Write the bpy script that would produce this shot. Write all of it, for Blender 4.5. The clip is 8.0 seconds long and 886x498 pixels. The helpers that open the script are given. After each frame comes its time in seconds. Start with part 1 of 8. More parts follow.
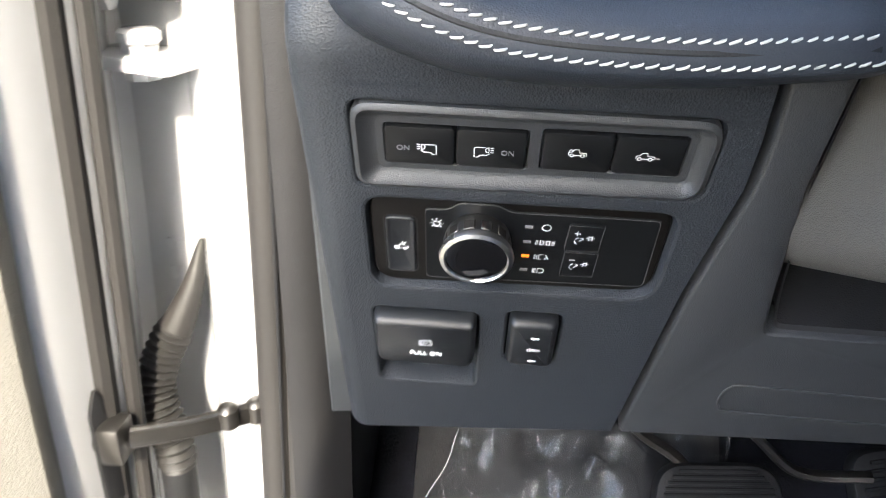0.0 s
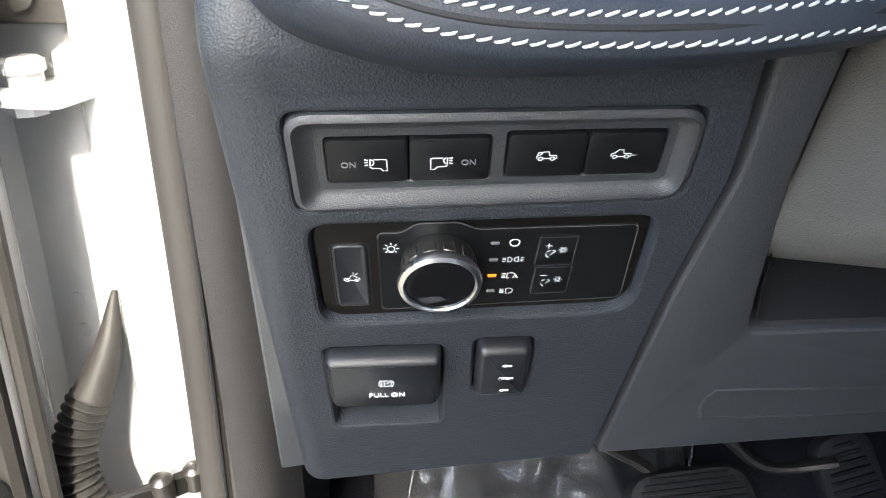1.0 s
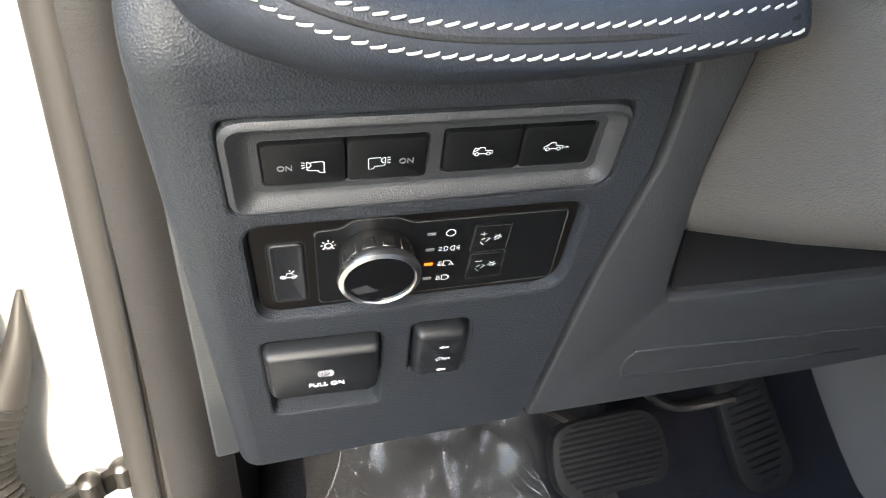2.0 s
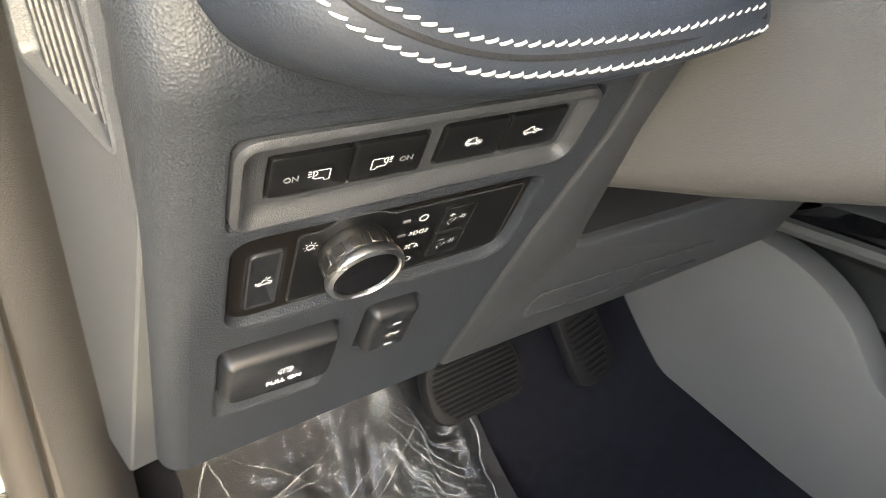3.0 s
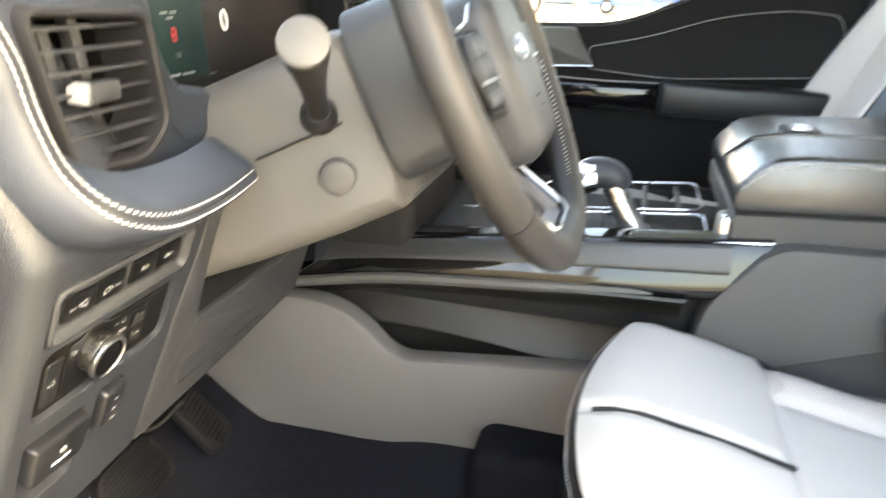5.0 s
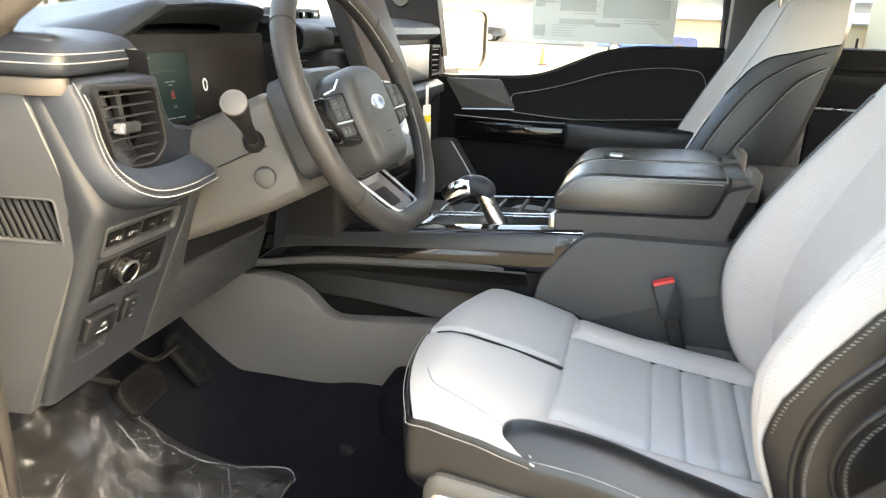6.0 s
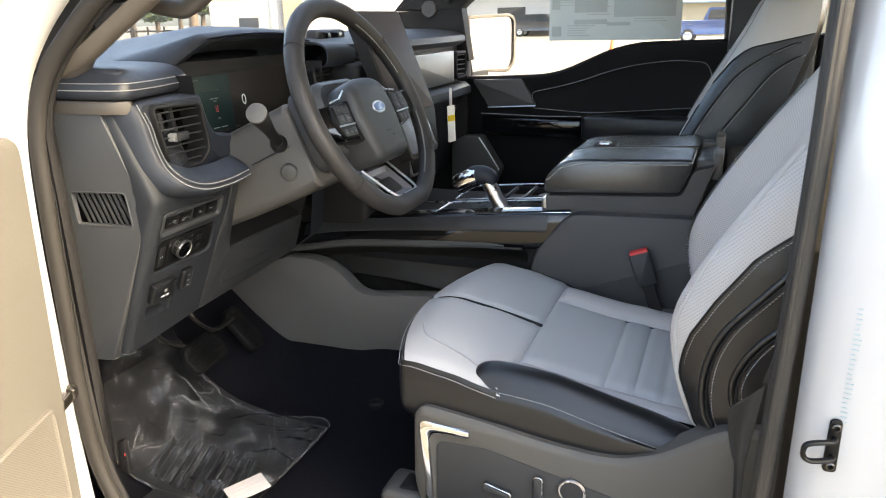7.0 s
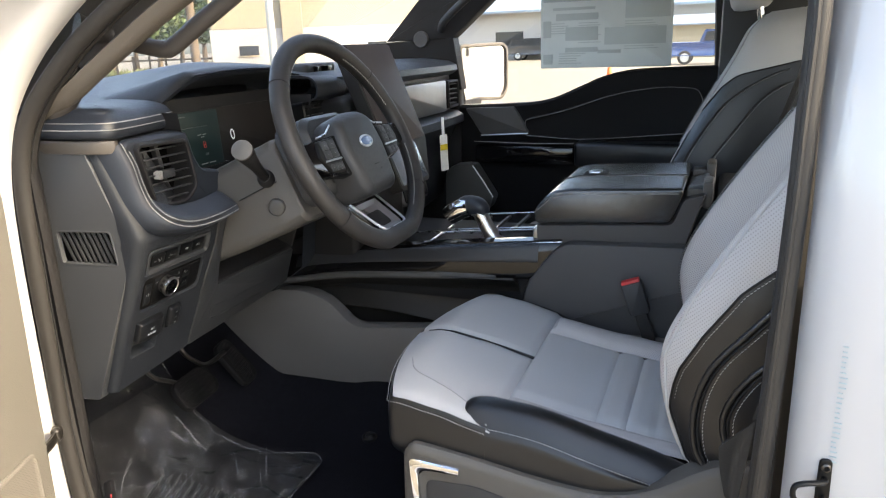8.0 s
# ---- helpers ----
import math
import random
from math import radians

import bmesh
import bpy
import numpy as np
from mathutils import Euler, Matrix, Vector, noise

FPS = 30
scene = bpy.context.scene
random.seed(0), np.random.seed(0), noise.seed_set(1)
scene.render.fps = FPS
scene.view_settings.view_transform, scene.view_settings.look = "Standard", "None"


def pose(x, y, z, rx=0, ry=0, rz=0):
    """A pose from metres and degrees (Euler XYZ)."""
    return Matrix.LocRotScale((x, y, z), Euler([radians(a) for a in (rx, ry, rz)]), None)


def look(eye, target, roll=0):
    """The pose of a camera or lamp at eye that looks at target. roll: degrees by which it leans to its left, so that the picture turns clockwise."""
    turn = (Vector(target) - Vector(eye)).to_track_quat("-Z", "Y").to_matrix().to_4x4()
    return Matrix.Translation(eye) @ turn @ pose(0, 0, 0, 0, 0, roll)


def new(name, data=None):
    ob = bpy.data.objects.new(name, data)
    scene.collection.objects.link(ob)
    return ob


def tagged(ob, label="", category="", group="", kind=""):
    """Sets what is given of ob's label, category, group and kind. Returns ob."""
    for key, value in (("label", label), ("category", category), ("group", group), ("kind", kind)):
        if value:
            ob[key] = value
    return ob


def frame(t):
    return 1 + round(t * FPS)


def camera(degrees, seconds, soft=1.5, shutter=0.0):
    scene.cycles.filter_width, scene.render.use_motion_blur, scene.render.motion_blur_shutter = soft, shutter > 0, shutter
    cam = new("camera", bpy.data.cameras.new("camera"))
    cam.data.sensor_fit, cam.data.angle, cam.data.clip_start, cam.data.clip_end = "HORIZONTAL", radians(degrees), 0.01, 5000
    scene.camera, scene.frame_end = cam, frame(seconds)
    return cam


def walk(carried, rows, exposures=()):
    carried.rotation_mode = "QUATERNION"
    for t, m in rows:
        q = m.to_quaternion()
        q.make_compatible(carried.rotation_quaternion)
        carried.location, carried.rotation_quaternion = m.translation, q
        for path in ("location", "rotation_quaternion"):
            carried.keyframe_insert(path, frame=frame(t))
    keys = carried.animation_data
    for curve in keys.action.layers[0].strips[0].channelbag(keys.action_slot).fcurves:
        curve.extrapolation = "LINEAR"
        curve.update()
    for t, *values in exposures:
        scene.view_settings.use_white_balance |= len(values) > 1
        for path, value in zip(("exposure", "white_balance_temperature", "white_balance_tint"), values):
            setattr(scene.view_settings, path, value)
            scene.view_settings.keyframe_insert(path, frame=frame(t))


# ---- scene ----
cam = camera(63.8, 8.0, soft=1.0, shutter=0.4)
PATH = [
    (0, (0.022, -0.024, 1.284), (-0.09, 1.765, 0.397), 2.3),
    (0.5, (0.008, 0.01, 1.267), (0.051, 1.836, 0.454), 0.3),
    (1, (0.006, 0.011, 1.269), (0.11, 1.827, 0.437), -0.2),
    (2.5, (-0.04, 0.034, 1.298), (0.598, 1.609, 0.242), 3.1),
    (3, (-0.088, 0.061, 1.306), (0.871, 1.417, 0.192), 6.5),
    (3.5, (-0.135, 0.082, 1.296), (1.119, 1.249, 0.264), 8.7),
    (4, (-0.258, 0.052, 1.31), (1.327, 1.017, 0.565), 7.9),
    (4.3, (-0.28, -0.005, 1.36), (1.344, 0.87, 0.587), 6.0),
    (4.5, (-0.294, -0.023, 1.368), (1.374, 0.758, 0.589), 4.3),
    (4.9, (-0.336, -0.058, 1.373), (1.467, 0.465, 0.683), 1.7),
    (5, (-0.349, -0.069, 1.395), (1.465, 0.389, 0.688), 2.3),
    (5.2, (-0.397, -0.102, 1.415), (1.452, 0.279, 0.754), 3.6),
    (6.3, (-0.785, -0.432, 1.472), (1.031, 0.156, 0.875), 1.0),
    (6.5, (-0.82, -0.471, 1.477), (0.977, 0.168, 0.876), -0.0),
    (7, (-0.856, -0.543, 1.487), (0.912, 0.165, 0.874), -1.2),
    (7.5, (-0.85, -0.569, 1.494), (0.914, 0.159, 0.895), -1.7),
    (8, (-0.836, -0.56, 1.501), (0.947, 0.158, 0.95), -2.0),
]
walk(cam, [(t, look(eye, target, roll)) for t, eye, target, roll in PATH],
     [(0.0, 4.08, 6250, 5), (1.0, 4.08, 6150, 4), (2.5, 4.35, 7100, 4), (3.5, 4.7, 8100, 4), (4.5, 5.1, 8600, 4), (5.2, 5.12, 9100, 4), (6.3, 4.1, 8600, 5), (7.0, 3.5, 7700, 6), (8.0, 3.2, 7400, 7)])

# ---- light ----
world = bpy.data.worlds.new("sky")
scene.world = world
world.use_nodes = True
wn = world.node_tree
bg = wn.nodes["Background"]
sky = wn.nodes.new("ShaderNodeTexSky")
sky.sky_type = "NISHITA"
sky.sun_disc = False
sky.air_density, sky.dust_density = 0.8, 3.0
SUN_FROM = Vector((-0.01, -0.80, 0.60)).normalized()
sky.sun_elevation = math.asin(SUN_FROM.z)
sky.sun_rotation = math.atan2(SUN_FROM.x, SUN_FROM.y)
wn.links.new(sky.outputs[0], bg.inputs[0])
bg.inputs[1].default_value = 0.13
sun = new("sun", bpy.data.lights.new("sun", "SUN"))
sun.data.energy, sun.data.angle, sun.data.color = 0.9, radians(0.6), (1.0, 0.87, 0.68)
sun.matrix_world = look(SUN_FROM * 20, (0, 0, 0))

# ---- shape helpers ----
def world_of(ob):
    return ob.matrix_basis.copy() if ob.type == "EMPTY" else Matrix.Identity(4)


def mesh_of(bm, mat, smooth=True, sharp=38):
    bmesh.ops.recalc_face_normals(bm, faces=bm.faces[:])
    me = bpy.data.meshes.new("mesh")
    bm.to_mesh(me)
    bm.free()
    for m in mat if isinstance(mat, (list, tuple)) else [mat]:
        me.materials.append(m)
    if smooth:
        me.polygons.foreach_set("use_smooth", [True] * len(me.polygons))
        me.set_sharp_from_angle(angle=radians(sharp))
    return me


def part(name, bm, mat, parent=None, label="", smooth=True, sharp=38):
    """One mesh object, built in world metres, under a thing or a part."""
    ob = new(name, mesh_of(bm, mat, smooth, sharp))
    if parent is not None:
        ob.parent = parent
        ob.matrix_parent_inverse = world_of(parent).inverted()
    return tagged(ob, label)


def thing(name, place, label, category, group="", kind=""):
    """An Empty at a thing's base, to hold its parts."""
    ob = new(name)
    ob.empty_display_size = 0.05
    ob.matrix_basis = Matrix.Translation(place)
    return tagged(ob, label, category, group, kind)


def spline(pts, n, closed=False):
    """Catmull-Rom through the points, n steps a span."""
    P = [Vector(p) for p in pts]
    out, k = [], len(P)
    for i in range(k if closed else k - 1):
        a = P[(i - 1) % k] if closed or i > 0 else P[i] * 2 - P[i + 1]
        b, c = P[i], P[(i + 1) % k]
        d = P[(i + 2) % k] if closed or i + 2 < k else c * 2 - b
        for j in range(n):
            s = j / n
            out.append(0.5 * ((2 * b) + (c - a) * s + (2 * a - 5 * b + 4 * c - d) * s * s + (3 * b - a - 3 * c + d) * s ** 3))
    if not closed:
        out.append(P[-1])
    return out


def bridge(bm, rings, closed=True, cap0=True, cap1=True):
    vs = [[bm.verts.new(p) for p in r] for r in rings]
    n = len(vs[0])
    for a, b in zip(vs, vs[1:]):
        for i in range(n if closed else n - 1):
            j = (i + 1) % n
            bm.faces.new((a[i], a[j], b[j], b[i]))
    if closed and cap0 and n > 2:
        bm.faces.new(vs[0][::-1])
    if closed and cap1 and n > 2:
        bm.faces.new(vs[-1])
    return vs


def rrect(x0, y0, x1, y1, r, n=4, skew=0.0):
    """Rounded rectangle, anticlockwise; skew shifts x per unit of y."""
    out = []
    for cx, cy, a0 in ((x1 - r, y1 - r, 0), (x0 + r, y1 - r, 90), (x0 + r, y0 + r, 180), (x1 - r, y0 + r, 270)):
        for i in range(n + 1):
            a = radians(a0 + 90 * i / n)
            px, py = cx + r * math.cos(a), cy + r * math.sin(a)
            out.append((px + skew * (py - (y0 + y1) / 2), py))
    return out


def rpoly(pts, r, n=4):
    """Polygon with its corners rounded by r."""
    out, k = [], len(pts)
    for i in range(k):
        p, a, b = Vector(pts[i]), Vector(pts[i - 1]), Vector(pts[(i + 1) % k])
        rr = r[i] if isinstance(r, (list, tuple)) else r
        da, db = (a - p), (b - p)
        s = min(rr, da.length * 0.48, db.length * 0.48)
        q0, q1 = p + da.normalized() * s, p + db.normalized() * s
        for j in range(n + 1):
            t = j / n
            out.append(tuple((1 - t) ** 2 * q0 + 2 * t * (1 - t) * p + t * t * q1))
    return out


def circle(cx, cy, r, n=24, ry=None):
    return [(cx + r * math.cos(2 * math.pi * i / n), cy + (ry or r) * math.sin(2 * math.pi * i / n)) for i in range(n)]


def offset(pts, d):
    """Moves a closed outline outwards by d along its corner normals."""
    P = [Vector(p) for p in pts]
    k = len(P)
    area = sum(P[i].x * P[(i + 1) % k].y - P[(i + 1) % k].x * P[i].y for i in range(k))
    sgn = 1 if area > 0 else -1
    out = []
    for i in range(k):
        a, b = P[i] - P[i - 1], P[(i + 1) % k] - P[i]
        if a.length < 1e-7:
            a = P[i - 1] - P[i - 2]
        if b.length < 1e-7:
            b = P[(i + 2) % k] - P[(i + 1) % k]
        na, nb = Vector((a.y, -a.x)).normalized(), Vector((b.y, -b.x)).normalized()
        m = na + nb
        m = m.normalized() / max(0.5, math.sqrt(max(0.0, (1 + na.dot(nb)) / 2))) if m.length > 1e-6 else na
        out.append(tuple(P[i] + m * d * sgn))
    return out


def stack(bm, M, outline, rings, cap0=True, cap1=True):
    """Rings of (offset, height) of an outline, bridged, in the frame M."""
    bridge(bm, [[M @ Vector((x, y, h)) for x, y in (offset(outline, o) if o else outline)] for o, h in rings], True, cap0, cap1)
    return bm


def plate(M, outline, z0, z1, bev=0.001, bm=None):
    """A slab with a rounded upper rim."""
    bm = bm or bmesh.new()
    return stack(bm, M, outline, [(0, z0), (0, z1 - bev), (-bev * 0.3, z1 - bev * 0.3), (-bev, z1)])


def box(x0, y0, z0, x1, y1, z1, bev=0.004, segs=2, bm=None, M=None):
    own = bmesh.new()
    bmesh.ops.create_cube(own, size=1)
    for v in own.verts:
        v.co = Vector(((x0 + x1) / 2 + v.co.x * (x1 - x0), (y0 + y1) / 2 + v.co.y * (y1 - y0), (z0 + z1) / 2 + v.co.z * (z1 - z0)))
    if bev:
        bmesh.ops.bevel(own, geom=own.edges[:], offset=bev, segments=segs, profile=0.5, affect="EDGES")
    if M is not None:
        own.transform(M)
    if bm is None:
        return own
    return join(bm, own)


def join(bm, other):
    me = bpy.data.meshes.new("tmp")
    other.to_mesh(me)
    other.free()
    bm.from_mesh(me)
    bpy.data.meshes.remove(me)
    return bm


def tube(pts, r, n=10, bm=None, closed=False, flat=1.0, up=(0, 0, 1), cap=True):
    """A round or flattened bar along points; r a number or one a point."""
    bm = bm or bmesh.new()
    P = [Vector(p) for p in pts]
    k = len(P)
    rings = []
    side0 = None
    for i in range(k):
        a = P[(i - 1) % k] if closed or i else P[i]
        b = P[(i + 1) % k] if closed or i + 1 < k else P[i]
        t = (b - a).normalized()
        if side0 is None:
            side0 = t.cross(Vector(up))
            if side0.length < 1e-3:
                side0 = t.cross(Vector((1, 0, 0)))
        s = (side0 - t * side0.dot(t)).normalized()
        side0 = s
        u = s.cross(t)
        rr = r[i] if isinstance(r, (list, tuple)) else r
        rings.append([P[i] + s * math.cos(2 * math.pi * j / n) * rr + u * math.sin(2 * math.pi * j / n) * rr * flat for j in range(n)])
    if closed:
        rings.append(rings[0])
        vs = bridge(bm, rings, True, False, False)
        bmesh.ops.remove_doubles(bm, verts=[v for ring in (vs[0], vs[-1]) for v in ring], dist=1e-6)
    else:
        bridge(bm, rings, True, cap, cap)
    return bm


def surf(rows, nu=6, nv=6, thick=0.0, bm=None):
    """A smooth sheet through a coarse net of points, with thickness on its far side."""
    bm = bm or bmesh.new()
    a = [spline(r, nu) for r in rows]
    cols = [spline([r[i] for r in a], nv) for i in range(len(a[0]))]
    g = [[bm.verts.new(c[j]) for c in cols] for j in range(len(cols[0]))]
    top = [bm.faces.new((g[j][i], g[j][i + 1], g[j + 1][i + 1], g[j + 1][i])) for j in range(len(g) - 1) for i in range(len(g[0]) - 1)]
    if thick:
        bm.normal_update()
        back = [[bm.verts.new(v.co - v.normal * thick) for v in r] for r in g]
        J, I = len(g) - 1, len(g[0]) - 1
        for j in range(J):
            for i in range(I):
                bm.faces.new((back[j][i], back[j + 1][i], back[j + 1][i + 1], back[j][i + 1]))
        for j in range(J):
            bm.faces.new((g[j][0], g[j + 1][0], back[j + 1][0], back[j][0]))
            bm.faces.new((g[j][I], back[j][I], back[j + 1][I], g[j + 1][I]))
        for i in range(I):
            bm.faces.new((g[0][i], back[0][i], back[0][i + 1], g[0][i + 1]))
            bm.faces.new((g[J][i], g[J][i + 1], back[J][i + 1], back[J][i]))
    return bm


def resample(pts, step):
    P = [Vector(p) for p in pts]
    out, carry = [], 0.0
    for a, b in zip(P, P[1:]):
        d = (b - a).length
        while carry <= d and d > 0:
            out.append((a.lerp(b, carry / d), (b - a).normalized()))
            carry += step
        carry -= d
    return out


def stitches(path, normal, step=0.0056, length=0.0060, r=0.00056, slant=0.30, bm=None):
    """Short threads laid one by one along a line."""
    bm = bm or bmesh.new()
    n = Vector(normal).normalized()
    for p, t in resample(path, step):
        side = t.cross(n).normalized()
        d = (t + side * slant).normalized() * length * 0.5
        a, b = p - d, p + d
        tube([a - n * r, a.lerp(b, 0.15) + n * r * 0.7, a.lerp(b, 0.5) + n * r * 1.2, a.lerp(b, 0.85) + n * r * 0.7, b - n * r], [r * 0.5, r, r * 1.1, r, r * 0.5], 6, bm, up=n)
    return bm


def frame_of(o, u, v):
    """A frame from an origin, a way to the right and a way up; z faces the viewer."""
    u, v = Vector(u).normalized(), Vector(v)
    v = (v - u * v.dot(u)).normalized()
    w = u.cross(v)
    return Matrix(((u.x, v.x, w.x, o[0]), (u.y, v.y, w.y, o[1]), (u.z, v.z, w.z, o[2]), (0, 0, 0, 1)))


def lathe(M, prof, n=24, bm=None):
    """Turns a profile of (radius, height) round the z of M."""
    bm = bm or bmesh.new()
    bridge(bm, [[M @ Vector((r * math.cos(2 * math.pi * i / n), r * math.sin(2 * math.pi * i / n), h)) for i in range(n)] for r, h in prof])
    return bm


def text(body, size, M, mat, parent, name="lettering", depth=0.0002, align="CENTER"):
    c = bpy.data.curves.new("text", "FONT")
    c.body, c.size, c.align_x, c.align_y, c.extrude = body, size, align, "CENTER", depth
    ob = bpy.data.objects.new("text", c)
    scene.collection.objects.link(ob)
    me = bpy.data.meshes.new_from_object(ob.evaluated_get(bpy.context.evaluated_depsgraph_get()))
    bpy.data.objects.remove(ob)
    bpy.data.curves.remove(c)
    me.transform(M)
    me.materials.clear()
    me.materials.append(mat)
    o = new(name, me)
    o.parent = parent
    o.matrix_parent_inverse = world_of(parent).inverted()
    return o


# ---- materials ----
def material(name, color, rough=0.5, metal=0.0, var=0.12, var_scale=9.0, grain=0.0, grain_scale=900.0, kind="voronoi", spec=0.5, coat=0.0, spot=0.0):
    """Colour with slow and fine variation, and a fine relief."""
    m = bpy.data.materials.new(name)
    m.use_nodes = True
    nt = m.node_tree
    N, L = nt.nodes, nt.links
    b = N["Principled BSDF"]
    b.inputs["Roughness"].default_value, b.inputs["Metallic"].default_value = rough, metal
    b.inputs["Specular IOR Level"].default_value = spec
    b.inputs["Coat Weight"].default_value = coat
    b.inputs["Coat Roughness"].default_value = 0.05
    tc = N.new("ShaderNodeTexCoord")
    slow = N.new("ShaderNodeTexNoise")
    slow.inputs["Scale"].default_value, slow.inputs["Detail"].default_value = var_scale, 6.0
    L.new(tc.outputs["Object"], slow.inputs["Vector"])
    mix = N.new("ShaderNodeMix")
    mix.data_type = "RGBA"
    mix.inputs["A"].default_value = (*[c * (1 - var) for c in color], 1)
    mix.inputs["B"].default_value = (*[min(1, c * (1 + var)) for c in color], 1)
    L.new(slow.outputs["Fac"], mix.inputs["Factor"])
    L.new(mix.outputs["Result"], b.inputs["Base Color"])
    rr = N.new("ShaderNodeMapRange")
    rr.inputs["To Min"].default_value, rr.inputs["To Max"].default_value = max(0.02, rough * 0.85), min(1, rough * 1.15)
    L.new(slow.outputs["Fac"], rr.inputs["Value"])
    L.new(rr.outputs["Result"], b.inputs["Roughness"])
    if grain:
        if kind == "voronoi":
            g = N.new("ShaderNodeTexVoronoi")
            g.feature = "F1"
            g.inputs["Scale"].default_value = grain_scale
            out = g.outputs["Distance"]
        else:
            g = N.new("ShaderNodeTexNoise")
            g.inputs["Scale"].default_value, g.inputs["Detail"].default_value = grain_scale, 3.0
            out = g.outputs["Fac"]
        L.new(tc.outputs["Object"], g.inputs["Vector"])
        bump = N.new("ShaderNodeBump")
        bump.inputs["Strength"].default_value, bump.inputs["Distance"].default_value = grain, 0.0006
        L.new(out, bump.inputs["Height"])
        L.new(bump.outputs["Normal"], b.inputs["Normal"])
    return m


def emitter(name, color, strength):
    m = bpy.data.materials.new(name)
    m.use_nodes = True
    b = m.node_tree.nodes["Principled BSDF"]
    b.inputs["Base Color"].default_value = (*color, 1)
    b.inputs["Emission Color"].default_value = (*color, 1)
    b.inputs["Emission Strength"].default_value = strength
    return m


def glass(name, color=(1, 1, 1), rough=0.0, ior=1.45):
    m = bpy.data.materials.new(name)
    m.use_nodes = True
    b = m.node_tree.nodes["Principled BSDF"]
    b.inputs["Base Color"].default_value = (*color, 1)
    b.inputs["Roughness"].default_value = rough
    b.inputs["Transmission Weight"].default_value = 1.0
    b.inputs["IOR"].default_value = ior
    return m


def perforated(m, spacing, depth=0.45, axes=("X", "Y")):
    """Darkens small punched holes in a regular net on an existing material."""
    nt = m.node_tree
    N, L = nt.nodes, nt.links
    tc = N.new("ShaderNodeTexCoord")
    sep = N.new("ShaderNodeSeparateXYZ")
    L.new(tc.outputs["Object"], sep.inputs[0])
    acc = None
    for ax in axes:
        mul = N.new("ShaderNodeMath")
        mul.operation, mul.inputs[1].default_value = "MULTIPLY", 2 * math.pi / spacing
        L.new(sep.outputs[ax], mul.inputs[0])
        sn = N.new("ShaderNodeMath")
        sn.operation = "SINE"
        L.new(mul.outputs[0], sn.inputs[0])
        if acc is None:
            acc = sn
        else:
            pr = N.new("ShaderNodeMath")
            pr.operation = "MULTIPLY"
            L.new(acc.outputs[0], pr.inputs[0])
            L.new(sn.outputs[0], pr.inputs[1])
            acc = pr
    gt = N.new("ShaderNodeMapRange")
    gt.inputs["From Min"].default_value, gt.inputs["From Max"].default_value = 0.45, 0.75
    gt.inputs["To Min"].default_value, gt.inputs["To Max"].default_value = 1.0, 1.0 - depth
    L.new(acc.outputs[0], gt.inputs["Value"])
    b = N["Principled BSDF"]
    old = b.inputs["Base Color"].links[0].from_socket
    mx = N.new("ShaderNodeMix")
    mx.data_type, mx.blend_type = "RGBA", "MULTIPLY"
    mx.inputs["Factor"].default_value = 1.0
    L.new(old, mx.inputs["A"])
    L.new(gt.outputs["Result"], mx.inputs["B"])
    L.new(mx.outputs["Result"], b.inputs["Base Color"])
    return m


PLASTIC = material("grained_dash_plastic", (0.0168, 0.0192, 0.0235), 0.5, grain=0.5, grain_scale=1050, var=0.08, spec=0.2)
PLASTIC_FINE = material("fine_grained_plastic", (0.022, 0.0235, 0.026), 0.45, grain=0.28, grain_scale=1500, var=0.08, spec=0.4)
PLASTIC_WARM = material("satin_grey_plastic", (0.058, 0.057, 0.055), 0.45, grain=0.4, grain_scale=1400, var=0.08, spec=0.4)
CAP_GREY = material("blue_grey_cap_plastic", (0.037, 0.0395, 0.043), 0.45, grain=0.4, grain_scale=1400, var=0.08, spec=0.4)
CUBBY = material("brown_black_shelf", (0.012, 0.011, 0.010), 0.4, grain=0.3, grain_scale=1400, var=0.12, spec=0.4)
CONSOLE_DARK = material("dark_console_plastic", (0.047, 0.0465, 0.048), 0.45, grain=0.4, grain_scale=1400, var=0.1, spec=0.4)
PLASTIC_TAUPE = material("taupe_satin_plastic", (0.066, 0.063, 0.058), 0.45, grain=0.4, grain_scale=1400, var=0.08, spec=0.4)
SHROUD_TAUPE = material("taupe_column_plastic", (0.061, 0.058, 0.054), 0.45, grain=0.4, grain_scale=1400, var=0.08, spec=0.4)
CONSOLE_TAUPE = material("taupe_console_plastic", (0.108, 0.103, 0.099), 0.45, grain=0.4, grain_scale=1400, var=0.08, spec=0.4)
LEATHER = material("navy_black_leather", (0.0155, 0.0190, 0.0258), 0.47, grain=0.24, grain_scale=1300, var=0.15, spec=0.33)
BLACK = material("matt_black_plastic", (0.010, 0.010, 0.011), 0.6, grain=0.3, grain_scale=900, spec=0.25)
# near-black that paints the shade deep inside ducts and behind slots
VOID = material("duct_shade_black", (0.003, 0.003, 0.003), 0.9, spec=0.0)
BUTTON = material("satin_black_button", (0.0040, 0.0043, 0.0048), 0.38, grain=0.1, grain_scale=2600, var=0.1, spec=0.20)
PADDLE = material("satin_dark_grey_paddle", (0.0085, 0.0093, 0.0108), 0.36, grain=0.15, grain_scale=2200, var=0.1, spec=0.34)
FINE_EDGE = material("thin_grey_edge", (0.06, 0.06, 0.06), 0.4, var=0.02)
GLOSS = material("piano_black", (0.004, 0.004, 0.0045), 0.06, var=0.05, spec=0.42)
